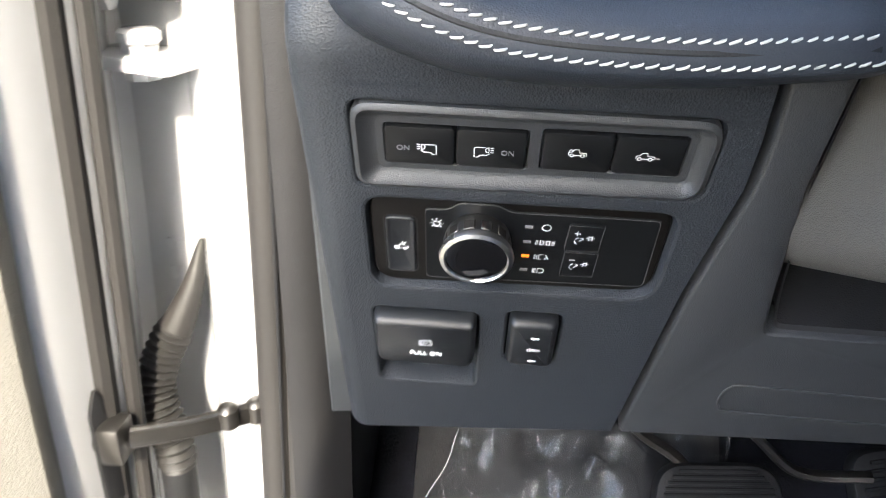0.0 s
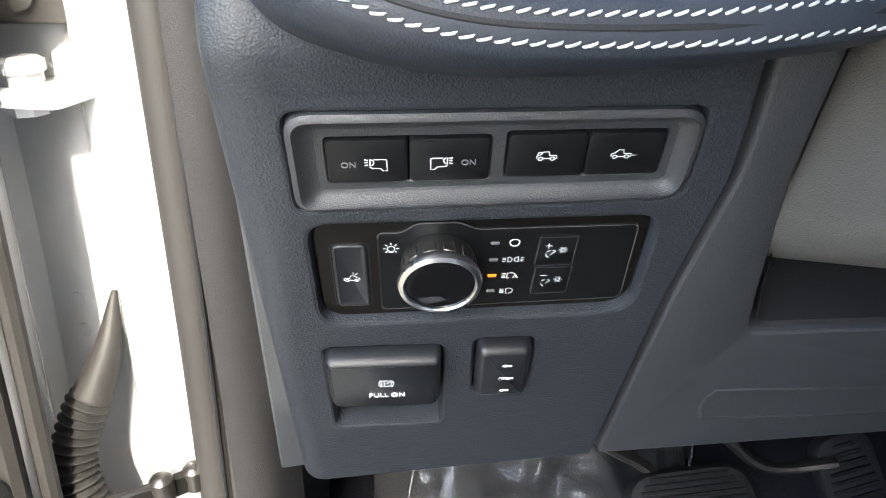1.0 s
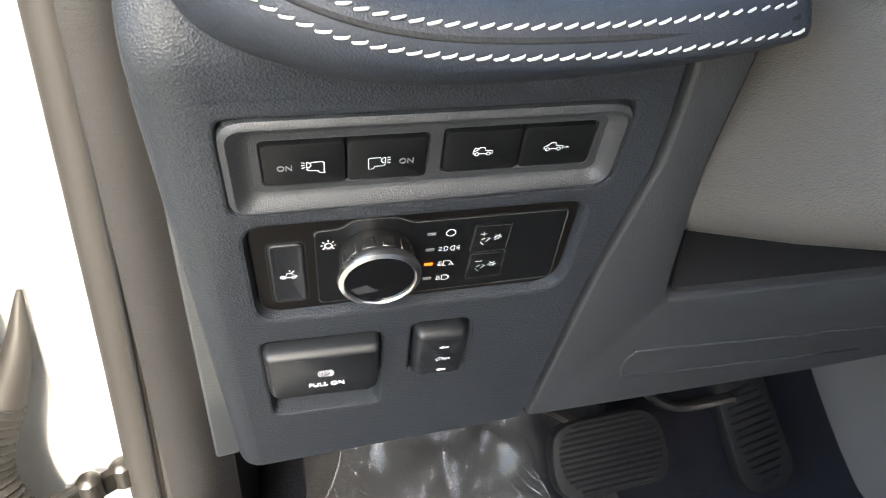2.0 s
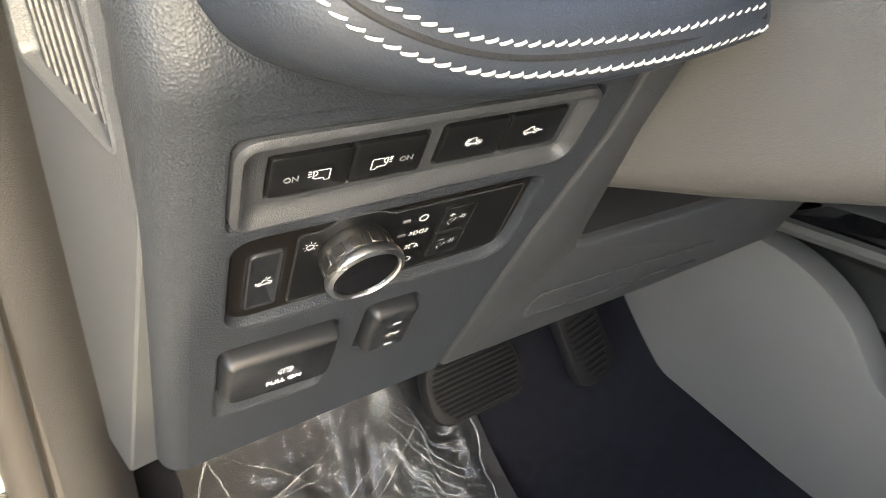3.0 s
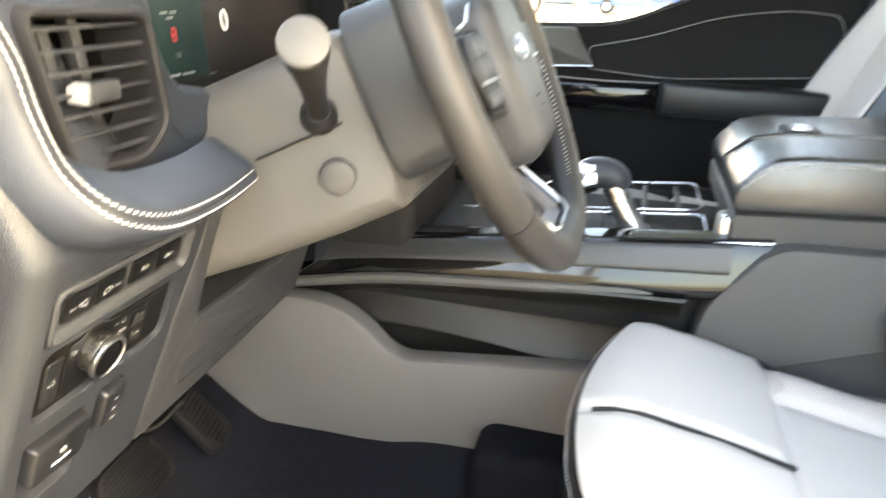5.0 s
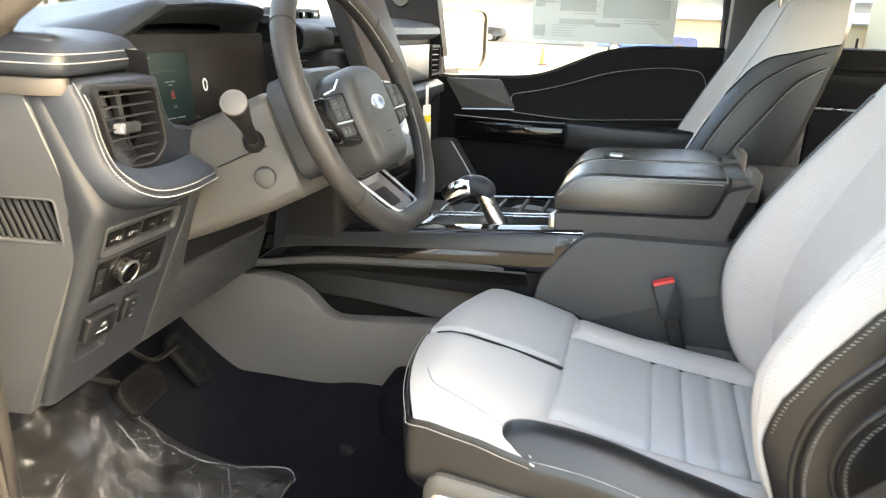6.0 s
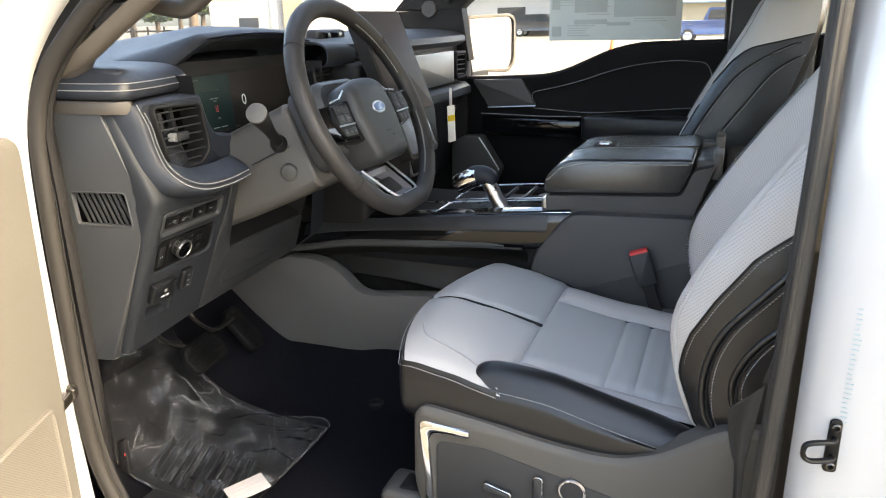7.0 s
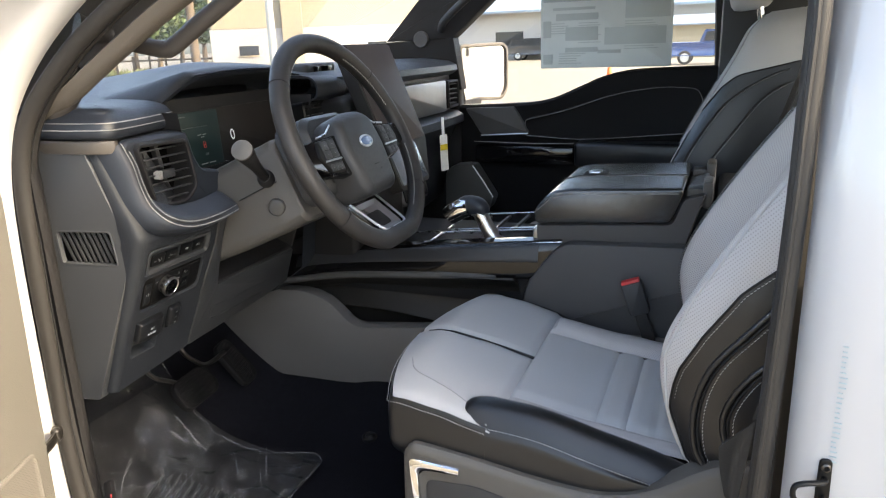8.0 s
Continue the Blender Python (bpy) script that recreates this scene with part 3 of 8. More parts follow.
stack(bm, PM, rpoly(mm([(152, 40), (300, 40), (420, 20), (420, -118), (172, -118), (166, -92), (154, -18)]), 0.006, 3), [(0, -0.004), (-0.002, -0.006), (-0.004, -0.03), (-0.006, -0.045)], False, True)
part("knee_recess", bm, BLACK, dash)

# end cap with slotted grille
CAP = frame_of((-0.061, 0.284, 1.195), (0.17, -0.985, 0), (0, 0, 1))


def yz(pts):
    return [((0.284 - y) / 0.985, z - 1.195) for y, z in pts]


cap_line = rpoly(yz([(0.40, 0.966), (0.357, 0.966), (0.274, 1.175), (0.262, 1.215), (0.272, 1.262), (0.312, 1.372), (0.40, 1.376)]), [0.004, 0.004, 0.02, 0.02, 0.02, 0.006, 0.004], 4)
gr = [tuple(p) for p in rpoly(yz([(0.379, 1.195), (0.281, 1.193), (0.287, 1.250), (0.382, 1.250)]), 0.008, 4)]
bm = holed(bmesh.new(), CAP, cap_line, [gr])
stack(bm, CAP, cap_line, [(0, 0), (0.0012, -0.0012), (0.0014, -0.02)], False, False)
stack(bm, CAP, gr, [(0, 0), (-0.0015, 0.0008), (-0.003, 0.0002), (-0.0035, -0.003)], False, False)
gi = offset(gr, -0.0035)
stack(bm, CAP, gi, [(0, -0.003), (-0.0006, -0.004), (-0.0006, -0.018)], False, True)
end_cap = part("end_cap", bm, CAP_GREY, dash, "satin grey end panel with an air grille")
# backing coloured as the shade between the slats
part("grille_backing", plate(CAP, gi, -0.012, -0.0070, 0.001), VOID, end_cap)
for i in range(-1, 9):
    u = -0.0835 + i * 0.0092
    lo, hi = (u + 0.0155, 0.0025), (u - 0.0015, 0.0505)
    q = [(lo[0], lo[1]), (lo[0] + 0.0042, lo[1]), (hi[0] + 0.0042, hi[1]), (hi[0], hi[1])]
    if q[0][0] > -0.092 and q[1][0] < 0.001:
        q = [(min(max(x, -0.0945 + (0.05 - y) * 0.05), 0.0), y) for x, y in q]
        part("slat", plate(CAP, q, -0.0065, -0.0036, 0.0004), PLASTIC_FINE, end_cap)

# cheek between the end cap and the bolster, above the switch panel
rows = []
for z, yc in ((1.2186, 0.2428), (1.235, 0.2376), (1.255, 0.2435), (1.295, 0.2635), (1.335, 0.2815), (1.366, 0.295)):
    rows.append([(-0.0594, yc + 0.034, z), (-0.0592, yc + 0.016, z), (-0.0555, yc + 0.0042, z), (-0.0465, yc, z), (-0.034, yc + 0.0003, z), (-0.012, yc + 0.0006, z), (0.03, yc + 0.003, z), (0.08, yc + 0.03, z)])
part("cheek", surf(rows, 4, 5, 0.003), PLASTIC, dash)

# leather bolster that wraps the air vent, with two rows of white thread
crest = [((-0.034, 0.268, 1.376), (1, 0, 0)), ((-0.032, 0.254, 1.345), (1, 0, 0.05)), ((-0.031, 0.247, 1.315), (1, 0, 0.12)), ((-0.030, 0.234, 1.285), (0.9, 0, 0.4)), ((-0.024, 0.214, 1.264), (0.6, 0, 0.8)),
         ((-0.004, 0.205, 1.251), (0.3, 0, 1)), ((0.03, 0.203, 1.2425), (0.1, 0, 1)), ((0.085, 0.205, 1.2405), (0, 0, 1)), ((0.140, 0.211, 1.2435), (-0.1, 0, 1))]
prof = ((0.030, 0.034), (0.014, 0.006), (0.006, -0.0012), (-0.002, -0.0022), (-0.009, 0.001), (-0.016, 0.012), (-0.021, 0.035), (-0.023, 0.085))
rows = []
for (c, w), k in zip(crest, (1.0, 1.0, 1.02, 1.08, 1.12, 0.95, 0.80, 0.66, 0.55)):
    c, w = Vector(c), Vector(w).normalized()
    rows.append([c + w * (a if a > -0.005 else a * k) + Vector((0, b, 0)) for a, b in prof])
last = rows[-1]
mid = sum(last, Vector()) / len(last)
rows.append([p.lerp(mid, 0.25) + Vector((0.006, 0.004, 0)) for p in last])
rows.append([p.lerp(mid, 0.7) + Vector((0.008, 0.02, 0)) for p in last])
bolster = part("vent_bolster", surf(rows, 4, 6, 0.004), LEATHER, dash, "leather bolster with double white stitching")
lo = [Vector(c) + Vector(w).normalized() * -0.0010 + Vector((0, -0.0024, 0)) for c, w in crest]
hi = [Vector(c) + Vector(w).normalized() * 0.0068 + Vector((0, -0.0009, 0)) for c, w in crest]
part("stitching", stitches(spline(hi, 14), (0, -1, 0), 0.0047, 0.0044, 0.00047, -0.34, bm=stitches(spline(lo, 14), (0, -1, -0.3), 0.0047, 0.0044, 0.00047, -0.34)), THREAD, bolster, "white saddle stitching")
part("seam", tube(spline([(a + b) / 2 + Vector((0, 0.0010, 0)) for a, b in zip(lo, hi)], 10), 0.0018, 8), BLACK, bolster)

# side vent
VM = frame_of((0.043, 0.262, 1.32), (1, 0, 0), (0, -0.02, 1))
vent = thing("side_air_vent", (0.043, 0.27, 1.27), "black louvred air vent with a silver thumb tab", "air vent")
vo = rpoly([(-0.033, -0.047), (0.034, -0.051), (0.062, -0.030), (0.046, 0.047), (-0.060, 0.051)], [0.014, 0.012, 0.014, 0.012, 0.01], 5)
bm = bmesh.new()
stack(bm, VM, vo, [(0.004, -0.04), (0.004, 0.004), (0.002, 0.0075), (-0.001, 0.008), (-0.003, 0.006), (-0.006, -0.035)], False, False)
part("bezel", bm, BLACK, vent)
# duct end coloured as the shade inside the vent
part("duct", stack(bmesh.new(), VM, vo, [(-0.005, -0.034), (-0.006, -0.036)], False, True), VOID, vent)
for i in range(7):
    y = -0.040 + i * 0.0133
    xl, xr = -0.052 + (0.040 - y) * 0.0 + (0.02 if y < -0.03 else 0.018 * (0.04 - y) / 0.08 - 0.002), 0.046 + 0.012 * (1 - abs(y + 0.02) / 0.06)
    part("louvre", box(xl, y - 0.0010, -0.005, xr, y + 0.0010, 0.001, 0.0008, 2, None, VM), PLASTIC_FINE, vent)
for x in (-0.012, 0.014):
    part("vane", box(x - 0.0045, -0.042, -0.03, x + 0.0045, 0.042, -0.019, 0.002, 2, None, VM @ pose(0, 0, 0, 0, 0, 12)), PLASTIC_FINE, vent)
tab = part("thumb_tab", box(-0.016, -0.0065, -0.004, 0.014, 0.0065, 0.006, 0.0018, 2, None, VM), PLASTIC_FINE, vent)
part("tab_end", plate(VM, rpoly([(-0.025, -0.0050), (-0.0155, -0.0075), (-0.0155, 0.0075), (-0.025, 0.0055)], 0.0015, 3), -0.003, 0.0085, 0.003), SILVER_PAINT, tab, "bright silver end")
HO = rpoly([(-0.075, -0.058), (0.060, -0.078), (0.119, -0.051), (0.130, -0.020), (0.085, -0.012), (0.068, 0.009), (0.054, 0.056), (-0.075, 0.056)], [0.01, 0.02, 0.015, 0.008, 0.015, 0.02, 0.006, 0.01], 5)
bm = holed(bmesh.new(), VM, HO, [offset(vo, 0.003)])
stack(bm, VM, HO, [(0, 0), (0.003, -0.002), (0.005, -0.008), (0.006, -0.11)], False, False)
part("vent_housing", bm, LEATHER, dash)

# upper pad with stitched edge, and the satin strip under it
pc = [((-0.088, 0.46, 1.402), (1, 0.05)), ((-0.083, 0.37, 1.400), (1, 0.1)), ((-0.073, 0.298, 1.399), (0.95, 0.3)), ((-0.050, 0.265, 1.398), (0.5, 0.9)), ((0.0, 0.270, 1.3975), (0.0, 1)), ((0.055, 0.284, 1.3975), (-0.2, 1)), ((0.116, 0.296, 1.3985), (-0.25, 1))]
rows, la, lb = [], [], []
for (c, w), reach in zip(pc, (1.0, 0.9, 0.42, 0.36, 0.7, 1.0, 1.0)):
    c, w = Vector(c), Vector((*w, 0)).normalized()
    rows.append([c + w * (a * reach if a > 0.02 else a) + Vector((0, 0, b)) for a, b in ((0.11, 0.034), (0.05, 0.031), (0.018, 0.024), (0.005, 0.012), (0.0, 0.0), (0.003, -0.010), (0.012, -0.014))])
    la.append(c + w * 0.004 + Vector((0, 0, 0.0105)))
    lb.append(c + w * -0.0004 + Vector((0, 0, 0.001)))
pad = part("upper_pad", surf(rows, 5, 6, 0.003), LEATHER, dash, "soft upper pad with double white stitching")
part("stitching", stitches(spline(la, 12), (-0.5, -0.6, 0.6), 0.0047, 0.0044, 0.0005, bm=stitches(spline(lb, 12), (-0.6, -0.8, 0.2), 0.0047, 0.0044, 0.0005)), THREAD, pad)
def strip_rows(line):
    out = []
    for c, w in line:
        c, w = Vector(c), Vector((*w, 0)).normalized()
        out.append([c + w * a + Vector((0, 0, b)) for a, b in ((0.012, -0.0145), (0.007, -0.0165), (0.0065, -0.031), (0.012, -0.0345), (0.05, -0.036))])
    return out


part("satin_strip", surf(strip_rows(pc[:4] + [((-0.036, 0.266, 1.398), (0.25, 0.95))]), 4, 6, 0.002), STRIP_TAUPE, dash, "satin taupe strip under the pad")
part("gloss_strip", surf(strip_rows([((-0.034, 0.267, 1.398), (0.2, 1))] + pc[4:]), 4, 6, 0.002), BUTTON, dash, "black strip over the air vent")

# instrument hood and the sheet of the dash top
lip = spline([(0.112, 0.340, 1.412), (0.117, 0.330, 1.426), (0.138, 0.310, 1.448), (0.154, 0.288, 1.466), (0.175, 0.281, 1.4695), (0.242, 0.270, 1.474), (0.33, 0.268, 1.474), (0.40, 0.280, 1.470), (0.435, 0.295, 1.462), (0.465, 0.325, 1.440), (0.480, 0.345, 1.405)], 4)
back = spline([(0.080, 0.45, 1.400), (0.088, 0.45, 1.418), (0.110, 0.45, 1.430), (0.150, 0.45, 1.440), (0.180, 0.45, 1.447), (0.255, 0.45, 1.466), (0.33, 0.45, 1.484), (0.41, 0.45, 1.480), (0.47, 0.45, 1.462), (0.505, 0.45, 1.435), (0.52, 0.45, 1.40)], 4)


def hood_ring(k, y, dz):
    """The lip drawn in towards the middle of the opening."""
    return [Vector((0.29 + (p.x - 0.29) * k, p.y + y, 1.35 + (p.z - 1.35) * k + dz)) for p in lip]


bm = bmesh.new()
bridge(bm, [hood_ring(0.83, 0.07, -0.012), hood_ring(0.885, 0.012, 0), hood_ring(0.90, 0.003, 0), hood_ring(0.955, -0.003, 0), hood_ring(0.968, 0.0015, 0), hood_ring(0.978, -0.002, 0), hood_ring(1.0, 0.003, 0.001), hood_ring(1.01, 0.016, 0.003),
            [p.lerp(q, 0.5) + Vector((0, 0, 0.003)) for p, q in zip(lip, back)], back, [p + Vector(((p.x - 0.29) * 0.1, 0.25, -0.03)) for p in back]], closed=False)
part("instrument_hood", bm, LEATHER, dash, "leather-covered hood over the instruments")
rows = [[(x, y, z + dz) for x, dz in ((-0.062, -0.02), (0.0, -0.014), (0.08, -0.004), (0.28, 0.0), (0.52, 0.0), (0.9, 0.0), (1.42, -0.01))] for y, z in ((0.335, 1.418), (0.38, 1.430), (0.48, 1.436), (0.70, 1.452), (0.98, 1.43))]
part("dash_top", surf(rows, 5, 4, 0.01), LEATHER, dash)

# instrument screen and its dark recess
bm = bmesh.new()
bridge(bm, [[Vector((x, y, z)) for x, z in ((0.085, 1.41), (0.10, 1.30), (0.13, 1.27), (0.44, 1.27), (0.475, 1.30), (0.49, 1.41))] for y in (0.262, 0.335)], closed=False)
part("instrument_recess", bm, BLACK, dash)
cluster = thing("instrument_screen", (0.285, 0.31, 1.29), "dark digital instrument screen with faint white and red lettering", "screen")
CM = frame_of((0.285, 0.318, 1.352), (1, 0, 0), (0, 0.12, 1))
part("screen_body", plate(CM, rrect(-0.20, -0.075, 0.20, 0.075, 0.006), -0.02, -0.002, 0.001), BLACK, cluster)
glass_face = part("screen_glass", plate(CM, rrect(-0.168, -0.050, 0.17, 0.052, 0.006), -0.003, 0.0, 0.0006), SCREEN, cluster)

SCREEN_GLOW = material("dim_teal_screen", (0.009, 0.019, 0.019), 0.4, var=0.05, spec=0.15)
part("lit_page", plate(CM, mm(rpoly([(-140, -48), (-36, -48), (-28, 50), (-140, 50)], 3, 2)), 0.0, 0.0003, 0.0001), SCREEN_GLOW, glass_face, "dim teal message page")
text("0", 0.028, CM @ Matrix.Translation((0.003, -0.002, 0.0008)), MARK, glass_face)
text("OK", 0.006, CM @ Matrix.Translation((-0.078, -0.027, 0.0008)), MARK_DIM, glass_face)
for x, y, w, h, m in ((-0.088, 0.0085, 0.010, 0.0014, LINE), (-0.075, 0.0085, 0.010, 0.0014, LINE), (-0.081, 0.004, 0.009, 0.0012, LINE), (-0.10, 0.023, 0.072, 0.0006, MARK_DIM), (-0.125, 0.043, 0.02, 0.0012, MARK_DIM), (-0.090, -0.043, 0.018, 0.0018, LINE), (-0.068, -0.043, 0.018, 0.0018, LINE), (-0.0815, -0.010, 0.0008, 0.010, RED), (-0.0765, -0.010, 0.0008, 0.010, RED), (-0.079, -0.0045, 0.005, 0.0008, RED), (-0.079, -0.0100, 0.005, 0.0008, RED), (-0.079, -0.0150, 0.005, 0.0008, RED), (-0.03, -0.047, 0.012, 0.0012, MARK_DIM)):
    part("readout_bar", plate(CM, rrect(x - w / 2, y - h / 2, x + w / 2, y + h / 2, 0.0004, 1), 0.0003, 0.0008, 0.0001), m, glass_face)

# passenger side of the dash: one profile along its length
prof = [(0.98, 1.44), (0.60, 1.462), (0.36, 1.462), (0.275, 1.452), (0.250, 1.440), (0.246, 1.424), (0.262, 1.412), (0.276, 1.408), (0.276, 1.298), (0.25, 1.296), (0.230, 1.284), (0.228, 1.262), (0.258, 1.248), (0.285, 1.20), (0.31, 1.02), (0.40, 0.95), (0.98, 0.93)]
bm = bmesh.new()
bridge(bm, [[Vector((x, y + d, z)) for y, z in prof] for x, d in ((0.50, 0.02), (0.60, 0.0), (0.95, 0.0), (1.2, 0.0), (1.37, 0.01), (1.395, 0.05))], closed=False)
part("passenger_dash", bm, LEATHER, dash, sharp=50)
DT = frame_of((1.03, 0.252, 1.352), (1, 0.0, 0), (0, 0, 1))
part("dash_trim", plate(DT, rrect(-0.19, -0.048, 0.215, 0.046, 0.006), -0.03, 0.004, 0.004), TRIM_SILVER, dash, "brushed silver trim panel")
pv = thing("passenger_air_vent", (1.27, 0.27, 1.31), "black louvred air vent in a satin frame", "air vent")
PV = frame_of((1.310, 0.256, 1.352), (1, 0.05, 0), (0, 0, 1))
part("bezel", stack(bmesh.new(), PV, rrect(-0.055, -0.042, 0.055, 0.042, 0.014), [(0, -0.02), (0, 0.006), (-0.004, 0.009), (-0.008, 0.006), (-0.009, -0.02)], False, True), BLACK, pv)
for i in range(5):
    part("louvre", box(-0.046, -0.029 + i * 0.0145 - 0.0012, -0.012, 0.046, -0.029 + i * 0.0145 + 0.0012, 0.004, 0.0008, 1, None, PV), PLASTIC_WARM, pv)
# structure that fills the dash behind its faces
part("dash_core", box(-0.052, 0.40, 0.99, 1.38, 0.95, 1.40, 0.01), BLACK, dash)
part("dash_core_side", box(-0.052, 0.34, 1.08, 0.55, 0.42, 1.37, 0.006), BLACK, dash)
# ---- steering column and wheel ----
WC = Vector((0.281, 0.05, 1.343))
RAKE = radians(25)
AX = Vector((0, math.cos(RAKE), -math.sin(RAKE)))
WM = frame_of(WC, (1, 0, 0), (0, math.sin(RAKE), math.cos(RAKE)))
column = thing("steering_column", WC + AX * 0.2, "grey plastic steering column shroud with a round plug", "steering column")


def ring_on_axis(s, w, up, dn, r, n=6):
    o = rrect(-w, -dn, w, up, r, n)
    return [WM @ Vector((x, y, -s)) for x, y in o]


bm = bmesh.new()
bridge(bm, [ring_on_axis(s, w, u, d, r) for s, w, u, d, r in ((0.035, 0.074, 0.062, 0.064, 0.03), (0.045, 0.082, 0.070, 0.072, 0.03), (0.095, 0.086, 0.072, 0.076, 0.028))])
part("clock_spring_cover", bm, PLASTIC_FINE, column)
bm = bmesh.new()
bridge(bm, [ring_on_axis(s, w, u, d, r) for s, w, u, d, r in ((0.098, 0.092, 0.055, 0.088, 0.018), (0.104, 0.098, 0.060, 0.094, 0.018), (0.16, 0.108, 0.06, 0.096, 0.022), (0.24, 0.122, 0.06, 0.094, 0.024), (0.30, 0.132, 0.06, 0.090, 0.024), (0.37, 0.136, 0.06, 0.084, 0.024))])
shroud = part("shroud", bm, SHROUD_TAUPE, column)
PLUG = frame_of((0.1775, 0.1545, 1.2405), (0.25, -0.93, 0.25), (-0.1, 0.25, 0.96))
part("round_plug", lathe(PLUG, [(0.0165, -0.006), (0.0165, 0.0015), (0.0155, 0.003), (0.0145, 0.002), (0.0140, 0.0035), (0.012, 0.0048), (0.004, 0.0052)], 28), PLASTIC_WARM, shroud, "round satin plug")
part("shroud_seam", tube(spline([Vector(p) for p in [(0.1594, 0.2183, 1.253), (0.1638, 0.2017, 1.261), (0.1687, 0.1829, 1.2707), (0.1743, 0.1616, 1.2804), (0.1771, 0.1509, 1.2854)]], 4), 0.0012, 6), BLACK, shroud)
stalk = thing("indicator_stalk", (0.174, 0.17, 1.29), "black indicator stalk with a grey end cap", "stalk")
sa, sb = Vector((0.176, 0.170, 1.290)), Vector((0.063, 0.128, 1.357))
sp = [sa.lerp(sb, k) for k in (0, 0.2, 0.45, 0.7, 0.86, 0.95, 0.985)]
part("lever", tube(sp, [0.008, 0.0085, 0.0095, 0.0125, 0.0155, 0.0165, 0.016], 16), BLACK, stalk)
part("collar", tube([sa.lerp(sb, -0.02), sa.lerp(sb, 0.05), sa.lerp(sb, 0.09)], [0.0155, 0.0145, 0.0100], 18), BLACK, stalk, "black collar at the column")
part("end_cap", tube([sa.lerp(sb, 0.97), sa.lerp(sb, 1.0), sa.lerp(sb, 1.012)], [0.0165, 0.0165, 0.014], 20), PLASTIC_WARM, stalk, "grey disc at the tip")

wheel = thing("steering_wheel", WC, "black leather steering wheel with grey hub and silver lower spoke", "steering wheel")
R = 0.186
rim = []
for i in range(72):
    a = 2 * math.pi * i / 72
    x, y = R * math.cos(a), R * math.sin(a)
    rim.append(WM @ Vector((x, max(y, -R * 0.97), 0)))
part("rim", tube(rim, 0.0168, 14, closed=True, flat=0.92, up=WM.to_3x3() @ Vector((0, 0, 1))), WHEEL_LEATHER, wheel, "black leather rim")
for a0, a1 in ((18, 62), (118, 162), (302, 350), (190, 238)):
    ln = [WM @ Vector(((R - 0.0155) * math.cos(radians(a0 + (a1 - a0) * i / 20)), (R - 0.0155) * math.sin(radians(a0 + (a1 - a0) * i / 20)), 0.006)) for i in range(21)]
    part("stitching", stitches(ln, WM.to_3x3() @ Vector((0, 0, 1)), 0.005, 0.005, 0.0006, 0.9), THREAD, wheel)
for a in (38, 142, 218, 322):
    c = Vector((R * math.cos(radians(a)), R * math.sin(radians(a)), 0))
    ring = [WM @ (c + Vector((math.cos(radians(a)) * math.cos(q) * 0.0171, math.sin(radians(a)) * math.cos(q) * 0.0171, math.sin(q) * 0.0158))) for q in [2 * math.pi * j / 20 for j in range(20)]]
    part("rim_seam", tube(ring, 0.0006, 5, closed=True), BLACK, wheel)
hub = rpoly([(-0.062, 0.040), (-0.072, -0.015), (-0.056, -0.100), (0.056, -0.100), (0.072, -0.015), (0.062, 0.040), (0.03, 0.052), (-0.03, 0.052)], [0.02, 0.03, 0.02, 0.02, 0.03, 0.02, 0.02, 0.02], 5)
bm = stack(bmesh.new(), WM, hub, [(-0.004, -0.05), (0, -0.03), (0, 0.004), (-0.003, 0.011), (-0.008, 0.0155), (-0.014, 0.0185), (-0.018, 0.0195)])
hub_ob = part("hub", bm, PLASTIC_FINE, wheel, "dark grey grained hub pad")
EM = WM @ Matrix.Translation((0, -0.008, 0.0197))
em = part("emblem", stack(bmesh.new(), EM, circle(0, 0, 0.021, 32, 0.0105), [(0.001, -0.004), (0.001, 0.001), (0, 0.0022), (-0.0015, 0.0022), (-0.002, 0.0016)]), SATIN, hub_ob, "silver-rimmed oval badge")
part("emblem_field", stack(bmesh.new(), EM, circle(0, 0, 0.0182, 32, 0.0078), [(0, 0.001), (0, 0.0024), (-0.001, 0.0026)]), material("blue_enamel", (0.1, 0.15, 0.25), 0.2, coat=0.5), em, "blue enamel oval")
for x, w in ((0.004, 0.018), (0.012, 0.006)):
    part("airbag_mark", plate(WM, rrect(x - w / 2, -0.048 - x * 1.2, x + w / 2, -0.046 - x * 1.2, 0.0005, 1), 0.0190, 0.0199, 0.0001), BLACK, hub_ob)
